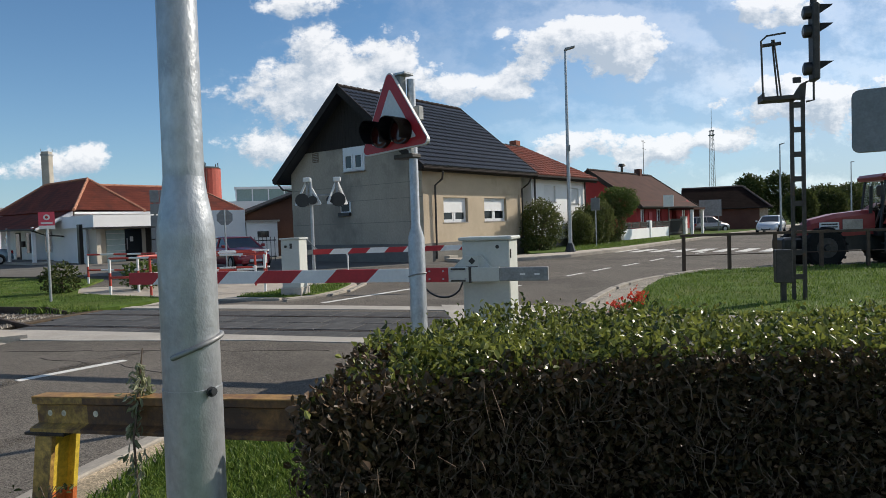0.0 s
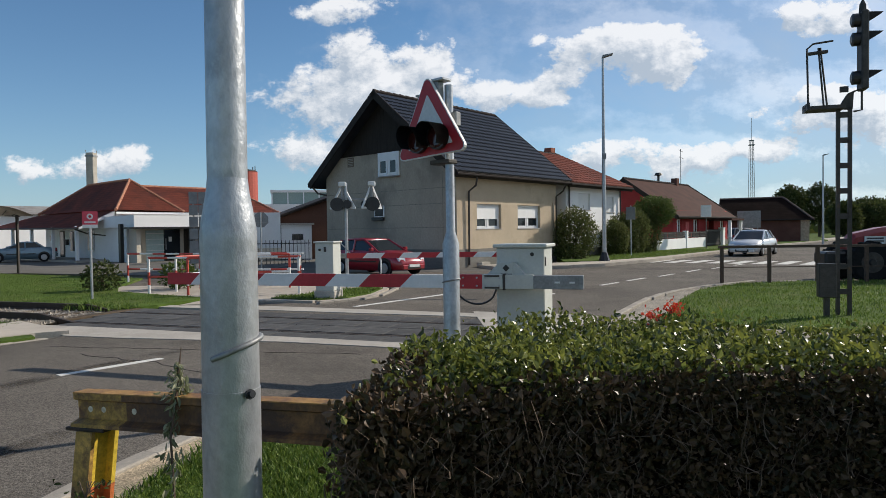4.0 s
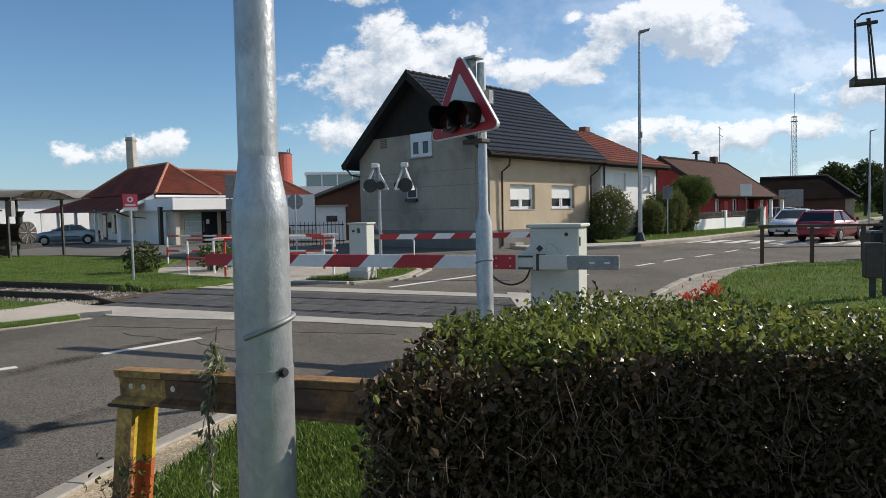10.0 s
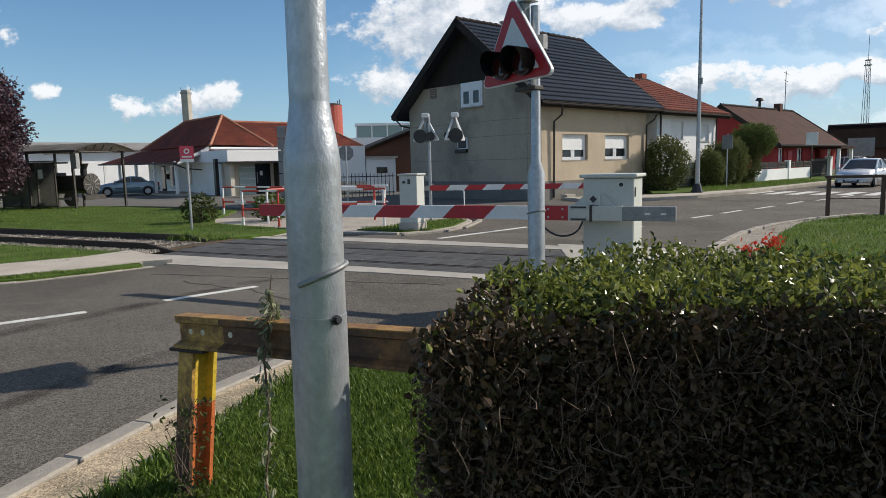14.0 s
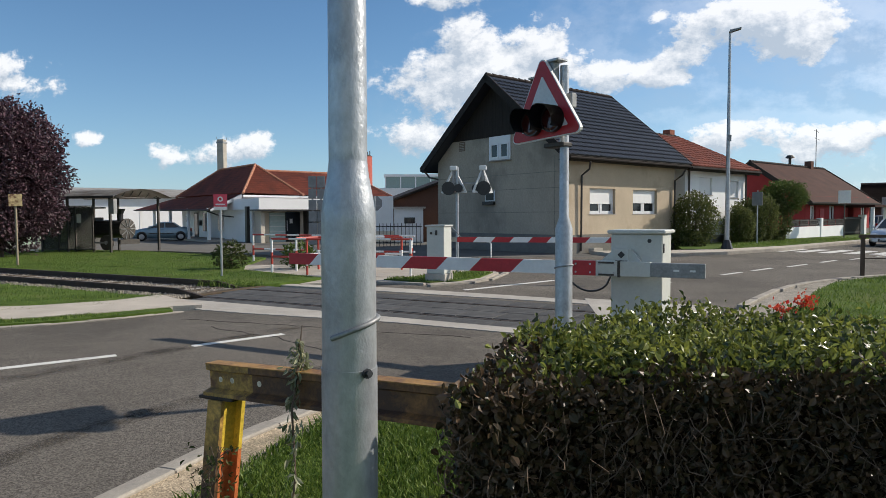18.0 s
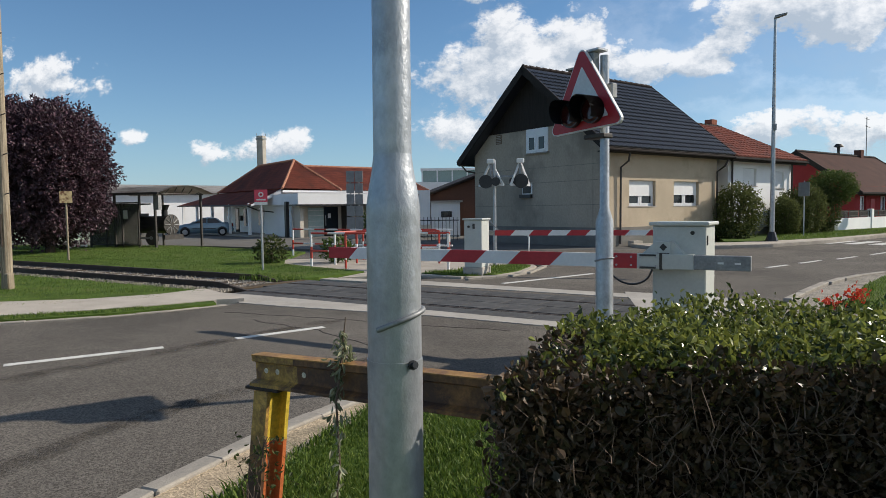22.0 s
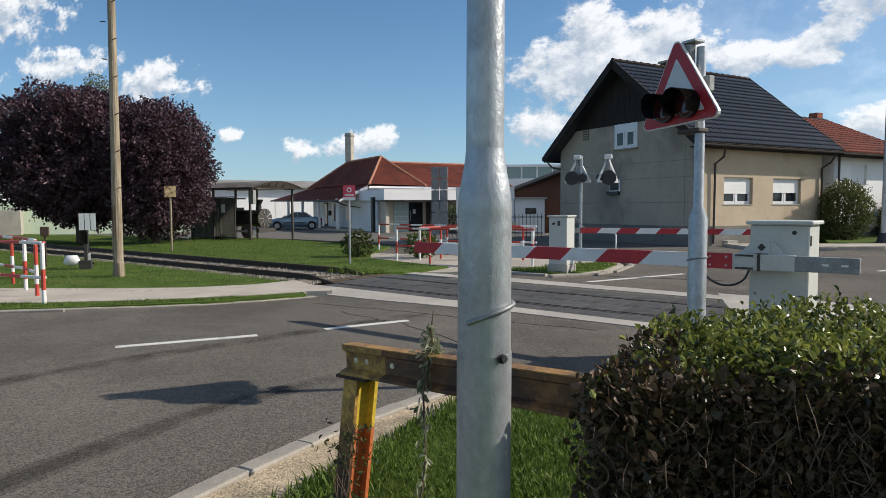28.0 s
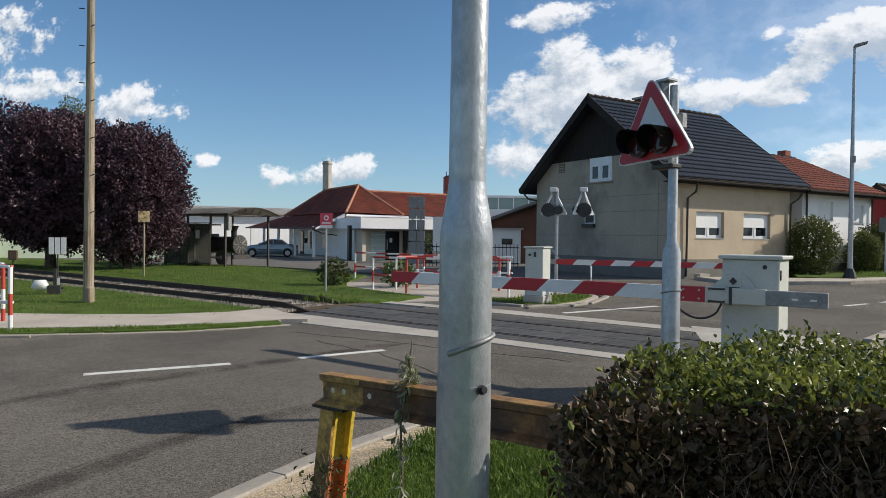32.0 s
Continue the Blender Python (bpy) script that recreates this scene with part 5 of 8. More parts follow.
def railing(name, runs, zt, zm, label, posts, group="railings"):
    """Tubular footway railing painted in red and white lengths."""
    t = thing(name, pose(0, 0, 0), label, "railing", group)
    k = 0
    for a, b, z in [(a, b, z) for a, b in runs for z in (zt, zm)]:
        a3, b3 = Vector((*a, z)), Vector((*b, z))
        n = max(1, round((b3 - a3).length / 0.55))
        for i in range(n):
            p, q = a3.lerp(b3, i / n), a3.lerp(b3, (i + 1) / n)
            k += 1
            part("red_length" if k % 2 else "white_length", tubes(((p, q), 0.028), n=8), RAIL_RED if k % 2 else WHITE, t)
    for i, (x, y) in enumerate(posts):
        for j, (z0, z1) in enumerate(((0.0, 0.28), (0.28, 0.62), (0.62, zt + 0.0))):
            red = (i + j) % 2 == 1
            part("post_red" if red else "post_white", tubes((((x, y, z0), (x, y, z1)), 0.034), n=8), RAIL_RED if red else WHITE, t)
    return t


railing("railing", [((-14.8, 7.75), (-10.15, 7.38))] + [((-10.15, 7.38), (-10.15, 7.42))], 1.05, 0.48, "red and white tubular railing at the pavement", [(-14.6, 7.75), (-12.3, 7.55), (-10.15, 7.38)])
railing("railing", [((-15.8, 9.6), (-12.1, 8.45)), ((-12.1, 8.45), (-11.1, 7.95))], 1.05, 0.48, "red and white tubular railing of the footway gate", [(-15.6, 9.55), (-13.7, 9.3), (-12.1, 8.45), (-11.1, 7.95)])
railing("railing", [((-8.63, 17.18), (-7.45, 16.9)), ((-7.45, 16.9), (-4.5, 17.05))], 1.0, 0.5, "red and white railing beside the crossing footway", [(-8.63, 17.18), (-7.45, 16.9), (-4.55, 17.05)])
railing("railing", [((-8.25, 17.96), (-7.87, 18.69)), ((-7.87, 18.69), (-5.32, 18.9))], 1.0, 0.5, "red and white railing of the footway chicane", [(-8.25, 17.96), (-7.87, 18.69), (-6.5, 18.8), (-5.32, 18.9)])
railing("railing", [((-11.45, 21.38), (-8.29, 20.24)), ((-8.29, 20.24), (-5.2, 20.0))], 1.0, 0.5, "red and white railing along the far footway", [(-11.45, 21.38), (-8.29, 20.24), (-5.3, 20.0)])

# ---- houses ----
def wall_with_holes(bm, x0, x1, z0, z1, y0, y1, holes):
    """Upright wall from x0 to x1 with rectangular openings (xa, za, xb, zb) through it."""
    xs = sorted({x0, x1, *[h[0] for h in holes], *[h[2] for h in holes]})
    zs = sorted({z0, z1, *[h[1] for h in holes], *[h[3] for h in holes]})
    for xa, xb in zip(xs, xs[1:]):
        run = None
        for za, zb in zip(zs, zs[1:]):
            mx, mz = (xa + xb) / 2, (za + zb) / 2
            if any(h[0] < mx < h[2] and h[1] < mz < h[3] for h in holes):
                if run:
                    box(bm, xa, y0, run[0], xb, y1, run[1])
                run = None
            else:
                run = (run[0], zb) if run else (za, zb)
        if run:
            box(bm, xa, y0, run[0], xb, y1, run[1])
    bmesh.ops.remove_doubles(bm, verts=bm.verts[:], dist=0.0005)
    return bm


def window(parent, xa, za, xb, zb, y, blind=0.0, sash=2, frame_mat=None, sill=True):
    """Window set in an opening; y is the outer face of its frame."""
    fm = frame_mat or PVC
    e = 0.06
    w = part("window", boxes((xa, y, za, xa + e, y + 0.07, zb), (xb - e, y, za, xb, y + 0.07, zb), (xa, y, za, xb, y + 0.07, za + e), (xa, y, zb - e, xb, y + 0.07, zb)), fm, parent, "white framed window")
    for k in range(1, sash):
        xm = xa + (xb - xa) * k / sash
        part("mullion", boxes((xm - 0.035, y - 0.005, za + e, xm + 0.035, y + 0.065, zb - e)), fm, w)
    part("pane", boxes((xa + e, y + 0.035, za + e, xb - e, y + 0.045, zb - e)), PANE, w)
    for k in range(sash):
        x0, x1 = xa + (xb - xa) * k / sash + 0.05, xa + (xb - xa) * (k + 1) / sash - 0.05
        part("sash", boxes((x0, y + 0.004, za + 0.05, x0 + 0.07, y + 0.034, zb - 0.05), (x1 - 0.07, y + 0.004, za + 0.05, x1, y + 0.034, zb - 0.05), (x0 + 0.07, y + 0.004, za + 0.05, x1 - 0.07, y + 0.034, za + 0.13)), fm, w)
    if blind:
        part("blind", boxes((xa + e, y - 0.02, zb - e - (zb - za) * blind, xb - e, y - 0.006, zb - e)), BLIND, w, "white roller blind half lowered")
    if sill:
        part("sill", boxes((xa - 0.05, y - 0.16, za - 0.04, xb + 0.05, y + 0.03, za)), CONCRETE, w)
    return w


def tiles(parent, m, width, length, step_x, step_y, material, wave=0.055):
    """Courses of tiles on a slope: x along the eave, y up the slope in the pose m. Each course is one row of lapped tiles."""
    rows = int(length / step_y)
    for j in range(rows):
        bm = bmesh.new()
        n = int(width / step_x)
        sx = width / n
        for i in range(n):
            x0 = i * sx
            prev = None
            for q in range(5):
                x = x0 + sx * q / 4
                zz = wave * (0.5 + 0.5 * math.sin(math.pi * 2 * (q / 4 - 0.25)))
                a = bm.verts.new((x, j * step_y, 0.05 + zz))
                b = bm.verts.new((x, j * step_y + step_y * 1.05, 0.015 + zz * 0.6))
                c = bm.verts.new((x, j * step_y, 0.0))
                if prev:
                    bm.faces.new((prev[0], a, b, prev[1]))
                    bm.faces.new((prev[2], c, a, prev[0]))
                prev = (a, b, c)
        ob = part("tile_course", bm, material, parent)
        ob.matrix_local = m


RIDGE = mat("dull_ridge_tile", (0.05, 0.04, 0.038), 0.8, scale=2, vary=0.3, fine=20, bump=0.2)


def gable_house(name, m, ln, wd, eave, ridge, over, over_g, walls, roof_mat, label, holes_side, holes_gable, gable_mat=None, board_z=None, courses=True, step=(0.3, 0.36), plinth=0.45, th=0.3):
    """House whose long front lies along +x at y = 0, its gable along +y at x = 0."""
    t = thing(name, m, label, "house")
    w_front, w_gable = walls
    part("wall", wall_with_holes(bmesh.new(), 0, ln, 0, eave, 0, th, holes_side), w_front, t)
    bm = wall_with_holes(bmesh.new(), th, wd, 0, eave, 0, th, holes_gable[0])
    bmesh.ops.transform(bm, matrix=Matrix(((0, 1, 0, 0), (1, 0, 0, 0), (0, 0, 1, 0), (0, 0, 0, 1))), verts=bm.verts[:])
    bmesh.ops.reverse_faces(bm, faces=bm.faces[:])
    part("gable_wall", bm, w_gable, t)
    part("wall", boxes((ln - th, th, 0, ln, wd, eave), (th, wd - th, 0, ln - th, wd, eave)), w_front, t)
    part("plinth", boxes((-0.03, -0.03, -0.3, ln + 0.03, 0.0, plinth), (-0.03, 0.0, -0.3, 0.0, wd, plinth)), mat("plinth_render", (0.20, 0.19, 0.17), 0.9, scale=1, vary=0.15, fine=20, bump=0.2), t)
    # gables
    mid = wd / 2
    for x in (0.0, ln - th):
        bm = bmesh.new()
        q = [(0, eave), (wd, eave), (mid, ridge - 0.12)]
        lo = [bm.verts.new((x, y, z)) for y, z in q]
        hi = [bm.verts.new((x + th, y, z)) for y, z in q]
        bm.faces.new(lo)
        bm.faces.new(hi[::-1])
        for i in range(3):
            bm.faces.new((lo[i], lo[(i + 1) % 3], hi[(i + 1) % 3], hi[i]))
        bmesh.ops.recalc_face_normals(bm, faces=bm.faces[:])
        part("gable", bm, gable_mat or w_gable, t)
    rise = (ridge - eave) / mid
    ang = math.atan(rise)
    full = (mid + over) / math.cos(ang)
    for sgn in (1, -1):
        base = Vector((-over_g, -over, eave - over * rise)) if sgn > 0 else Vector((ln + over_g, wd + over, eave - over * rise))
        mm = pose(base.x, base.y, base.z, 0, 0, 0 if sgn > 0 else 180) @ pose(0, 0, 0, math.degrees(ang))
        slope = part("roof", boxes((0, 0, -0.16, ln + 2 * over_g, full, -0.005)), roof_mat, t)
        slope.matrix_local = mm
        if courses and sgn > 0:
            tiles(slope, pose(0, 0, 0), ln + 2 * over_g, full, step[0], step[1], roof_mat)
        part("bargeboard", boxes((-0.04, -0.03, -0.26, 0.0, full, 0.06)), WOOD_DARK, slope)
        part("bargeboard", boxes((ln + 2 * over_g, -0.03, -0.26, ln + 2 * over_g + 0.04, full, 0.06)), WOOD_DARK, slope)
        part("fascia", boxes((0, -0.03, -0.24, ln + 2 * over_g, -0.002, 0.01)), WOOD_DARK, slope)
        part("gutter", tubes((((0, -0.07, -0.06), (ln + 2 * over_g, -0.07, -0.06)), 0.06), n=8), GUTTER, slope)
    span = ln + 2 * over_g
    n = max(1, round(span / 0.42))
    for k in range(n):
        part("ridge_tile", tubes((((-over_g + span * k / n, mid, ridge + 0.035), (-over_g + span * (k + 1.1) / n, mid, ridge + 0.015)), (0.095, 0.075)), n=8), RIDGE, t)
    return t


HM = frame_at(-0.70, 28.13, 0.1, 0.62, 0.785)
# in the house's frame x runs along the street front, y along the gable
house = gable_house("house", HM, 8.05, 8.6, 4.45, 7.95, 0.6, 0.65, (PLASTER_BEIGE, PLASTER_GREY), TILE_DARK, "two-storey house with beige front, grey stained gable and dark tiled roof",
                    [(1.42, 1.58, 3.24, 2.69), (4.58, 1.58, 6.55, 2.69)], ([(3.33, 4.1, 4.72, 4.45), (4.39, 2.2, 5.09, 2.74)],), PLASTER_GREY, step=(0.3, 0.34), plinth=0.7)
window(house, 1.42, 1.58, 3.24, 2.69, 0.14, 0.55)
window(house, 4.58, 1.58, 6.55, 2.69, 0.14, 0.5)


def house_details(t):
    # dark boarded gable top, in front of the plaster
    z1 = lambda y: 7.95 - 0.06 - abs(y - 4.3) * (7.95 - 4.45) / 4.3
    for k in range(36):
        y0, zl = 0.25 + k * 0.225, 5.2
        if min(z1(y0), z1(y0 + 0.2)) <= zl + 0.02:
            continue
        bm = bmesh.new()
        q = [bm.verts.new((x, y, z)) for x in (-0.035, -0.004) for y, z in ((y0, zl), (y0 + 0.218, zl), (y0 + 0.218, z1(y0 + 0.218)), (y0, z1(y0)))]
        for f in ((0, 1, 2, 3), (7, 6, 5, 4), (0, 4, 5, 1), (1, 5, 6, 2), (2, 6, 7, 3), (3, 7, 4, 0)):
            bm.faces.new([q[i] for i in f])
        bmesh.ops.recalc_face_normals(bm, faces=bm.faces[:])
        part("gable_board", bm, WOOD_DARK, t)
    g = part("attic_window", boxes((-0.06, 3.33, 4.1, -0.005, 4.72, 5.2)), PVC, t, "white framed attic window")
    for y0 in (3.43, 4.07):
        part("pane", boxes((-0.066, y0 + 0.09, 4.25, -0.058, y0 + 0.46, 4.80)), PANE, g)
        part("sash", boxes((-0.085, y0, 4.16, -0.061, y0 + 0.09, 4.86), (-0.085, y0 + 0.46, 4.16, -0.061, y0 + 0.55, 4.86), (-0.085, y0 + 0.09, 4.16, -0.061, y0 + 0.46, 4.25), (-0.085, y0 + 0.09, 4.80, -0.061, y0 + 0.46, 4.86)), PVC, g)
    part("sill", boxes((-0.14, 3.28, 4.05, 0.0, 4.77, 4.1)), CONCRETE, g)
    v = part("vent", boxes((-0.03, 6.48, 4.7, -0.003, 6.9, 5.15)), mat("vent_brown", (0.2, 0.15, 0.11), 0.8), t)
    part("vent_slats", boxes(*[(-0.04, 6.52, 4.75 + 0.08 * k, -0.028, 6.86, 4.78 + 0.08 * k) for k in range(5)]), CONCRETE, v)
    w = part("window", boxes((0.02, 4.39, 2.2, 0.08, 5.09, 2.74)), PVC, t)
    part("pane", boxes((0.012, 4.50, 2.25, 0.019, 5.04, 2.69)), BLACK, w)
    part("flower_box", boxes((-0.16, 4.36, 2.04, -0.01, 5.12, 2.2), bevel=0.01), BLACK, t)
    # plaster joints of the storeys
    for z in (1.66, 2.70, 3.38):
        part("plaster_joint", boxes((-0.006, 0.05, z, -0.001, 8.5, z + 0.025)), mat("joint_grey", (0.26, 0.24, 0.2), 0.9), t)
    part("plaster_joint", boxes((-0.006, 0.74, 0.45, -0.001, 0.765, 4.1)), mat("joint_grey", (0.26, 0.24, 0.2), 0.9), t)
    part("cornice", boxes((-0.01, -0.012, 2.9, 8.06, -0.001, 2.94)), PLASTER_BEIGE, t)
    part("corner_strip", boxes((0.0, -0.02, 0.4, 0.32, -0.002, 2.88)), PLASTER_BEIGE, t)
    part("corner_strip", boxes((7.7, -0.02, 0.4, 8.05, -0.002, 2.88)), PLASTER_BEIGE, t)
    for x, sw in ((0.75, 0.4), (7.93, -0.5)):
        part("downpipe", tubes((((x - sw * 0.2, -0.62, 3.75), (x, -0.5, 3.45), (x, -0.1, 3.2), (x, -0.08, 0.0)), 0.045), n=8), STEEL_DARK, t, "dark rain pipe")
    part("downpipe", tubes((((-0.6, 9.0, 3.85), (-0.4, 8.8, 3.5), (-0.05, 8.5, 3.4)), 0.045), n=8), STEEL_DARK, t)
    part("soffit", boxes((-0.6, -0.55, 3.80, 8.8, 0.0, 3.84)), WOOD_DARK, t)
    ch = part("chimney", boxes((3.6, 4.9, 7.3, 4.15, 5.45, 8.45)), BRICK_BROWN, t)
    part("chimney_cap", boxes((3.5, 4.8, 8.45, 4.25, 5.55, 8.55)), CONCRETE, ch)
    part("bench", boxes((1.1, -0.5, -0.1, 1.7, -0.2, 0.12)), CONCRETE, t)


house_details(house)

# the white house behind it, along the same street
H2 = frame_at(4.9, 35.2, 0.1, 0.62, 0.785)
house_two = gable_house("house", H2, 6.3, 9.0, 4.2, 6.3, 0.6, 0.5, (PLASTER_WHITE, PLASTER_WHITE), TILE_RED, "white plastered house with a red tiled roof", [(1.35, 2.55, 2.65, 3.45), (4.35, 2.45, 5.5, 3.35)], ([],), step=(0.34, 0.4))
for xa, za, xb, zb in ((1.35, 2.55, 2.65, 3.45), (4.35, 2.45, 5.5, 3.35)):
    window(house_two, xa, za, xb, zb, 0.12, 0.88)
part("chimney", boxes((6.05, 4.6, 5.6, 6.55, 5.1, 6.75)), mat("chimney_brick", (0.3, 0.12, 0.08), 0.9), house_two, "brick chimney")
part("downpipe", tubes((((0.2, -0.1, 3.9), (0.2, -0.1, 0.0)), 0.05), n=8), STEEL_DARK, house_two)
part("downpipe", tubes((((6.15, -0.1, 3.9), (6.15, -0.1, 0.0)), 0.05), n=8), STEEL_DARK, house_two)

H3 = frame_at(14.2, 47.9, 0.1, 0.62, 0.785)
house_three = gable_house("house", H3, 11.8, 7.0, 2.75, 5.2, 0.6, 0.5, (PLASTER_RED, PLASTER_RED), TILE_BROWN, "low dark red house with a brown roof and porch", [(0.8, 0.9, 1.7, 2.1), (4.0, 0.9, 5.1, 2.1), (7.5, 0.0, 8.5, 2.1), (10, 0.9, 11, 2.1)], ([],), courses=False)
for xa, xb in ((0.8, 1.7), (4.0, 5.1), (10.0, 11.0)):
    window(house_three, xa, 0.9, xb, 2.1, 0.12)
part("chimney", boxes((9.2, 3.3, 4.9, 9.7, 3.8, 5.7)), BRICK_BROWN, house_three)
part("chimney_cowl", tubes((((6.1, 3.6, 5.0), (6.1, 3.6, 5.75), (6.1, 3.6, 5.8), (6.1, 3.6, 6.0)), (0.1, 0.1, 0.34, 0.2)), n=10), STEEL_DARK, house_three)
part("aerial", tubes((((10.6, 3.5, 5.2), (10.6, 3.5, 8.3)), 0.03), (((10.2, 3.5, 8.2), (11.1, 3.5, 8.1)), 0.02), (((10.3, 3.5, 7.6), (11.3, 3.5, 7.5)), 0.02), n=6), GALV_DULL, house_three, "roof aerial on a thin mast")
part("porch_roof", boxes((6.6, -2.0, 2.0, 9.6, 0.0, 2.15)), TILE_BROWN, house_three)
for x in (6.8, 9.4):
    part("porch_post", boxes((x - 0.1, -1.9, -0.1, x + 0.1, -1.7, 2.0)), PLASTER_WHITE, house_three)
part("red_panel", boxes((2.3, -0.05, 0.4, 3.0, -0.005, 1.9)), RED, house_three)

def barn():
    """Brick barn whose roof has a gable at one end and a hip at the other."""
    t = thing("barn", frame_at(24.9, 67.7, 0.0, 0.92, -0.39), "long dark brown brick barn with a half-hipped tiled roof", "barn")
    ln, wd, eave, ridge = 7.7, 7.0, 2.35, 4.5
    part("front_wall", boxes((0, 0, -0.1, ln, 0.3, eave)), BRICK_BROWN, t)
    part("rear_wall", boxes((0, wd - 0.3, -0.1, ln, wd, eave)), BRICK_BROWN, t)
    part("end_wall", boxes((ln - 0.3, 0.3, -0.1, ln, wd - 0.3, eave)), BRICK_BROWN, t)
    part("pale_corner", boxes((ln - 0.7, -0.04, 0.0, ln + 0.04, -0.004, 2.2)), mat("sandy_wall", (0.42, 0.33, 0.24), 0.9), t)
    bm = bmesh.new()
    plate(bm, [(0.3, -0.1), (wd - 0.3, -0.1), (wd - 0.3, eave), (wd / 2, ridge - 0.15), (0.3, eave)], 0, 0.3)
    bmesh.ops.transform(bm, matrix=pose(0, 0, 0, 0, 0, 90) @ Matrix.Diagonal((1, -1, 1, 1)), verts=bm.verts[:])
    part("gable_wall", bm, BRICK_BROWN, t)
    e = 0.4
    a, b, c, d = (-0.35, -e, eave - 0.15), (ln + 0.4, -e, eave - 0.15), (ln + 0.4, wd + e, eave - 0.15), (-0.35, wd + e, eave - 0.15)
    r0, r1 = (-0.35, wd / 2, ridge), (5.6, wd / 2, ridge)
    for nm, quad in (("front_slope", (a, b, r1, r0)), ("rear_slope", (c, d, r0, r1)), ("hip", (b, c, r1))):
        bm = bmesh.new()
        bm.faces.new([bm.verts.new(p) for p in quad])
        bmesh.ops.solidify(bm, geom=bm.faces[:], thickness=0.12)
        part(nm, bm, TILE_BARN, t)
    for p, q in ((r0, r1), (r1, b), (r1, c)):
        part("ridge_tiles", tubes(((p, q), 0.1), n=8), mat("pale_barn_ridge", (0.13, 0.10, 0.085), 0.85), t)
    part("gutter", tubes(((a, b), 0.06), n=6), GUTTER, t)


barn()


def garden_wall():
    t = thing("garden_wall", frame_at(12.1, 43.6, 0.12, 0.60, 0.80), "low white garden wall with a dark fence on top", "wall")
    part("wall_base", boxes((0, 0, -0.1, 9.3, 0.2, 0.72)), PLASTER_WHITE, t)
    part("pier", boxes((4.9, -0.05, -0.1, 5.2, 0.25, 1.25)), PLASTER_WHITE, t)
    part("pier", boxes((13.0, -0.1, -0.1, 13.5, 0.3, 1.45)), PLASTER_WHITE, t)
    part("gate", boxes(*[(9.5 + 0.13 * i, 0.08, 0.05, 9.56 + 0.13 * i, 0.12, 1.3) for i in range(26)], (9.4, 0.07, 0.15, 12.95, 0.13, 0.25), (9.4, 0.07, 1.15, 12.95, 0.13, 1.25)), STEEL_DARK, t, "dark metal gate of upright bars")
    for k in range(6):
        part("fence_panel", boxes(*[(0.2 + 1.55 * k + 0.11 * i, 0.08, 0.75, 0.25 + 1.55 * k + 0.11 * i, 0.12, 1.18) for i in range(13)], (0.2 + 1.55 * k, 0.07, 0.82, 1.65 + 1.55 * k, 0.13, 0.86), (0.2 + 1.55 * k, 0.07, 1.08, 1.65 + 1.55 * k, 0.13, 1.12)), STEEL_DARK, t)


garden_wall()


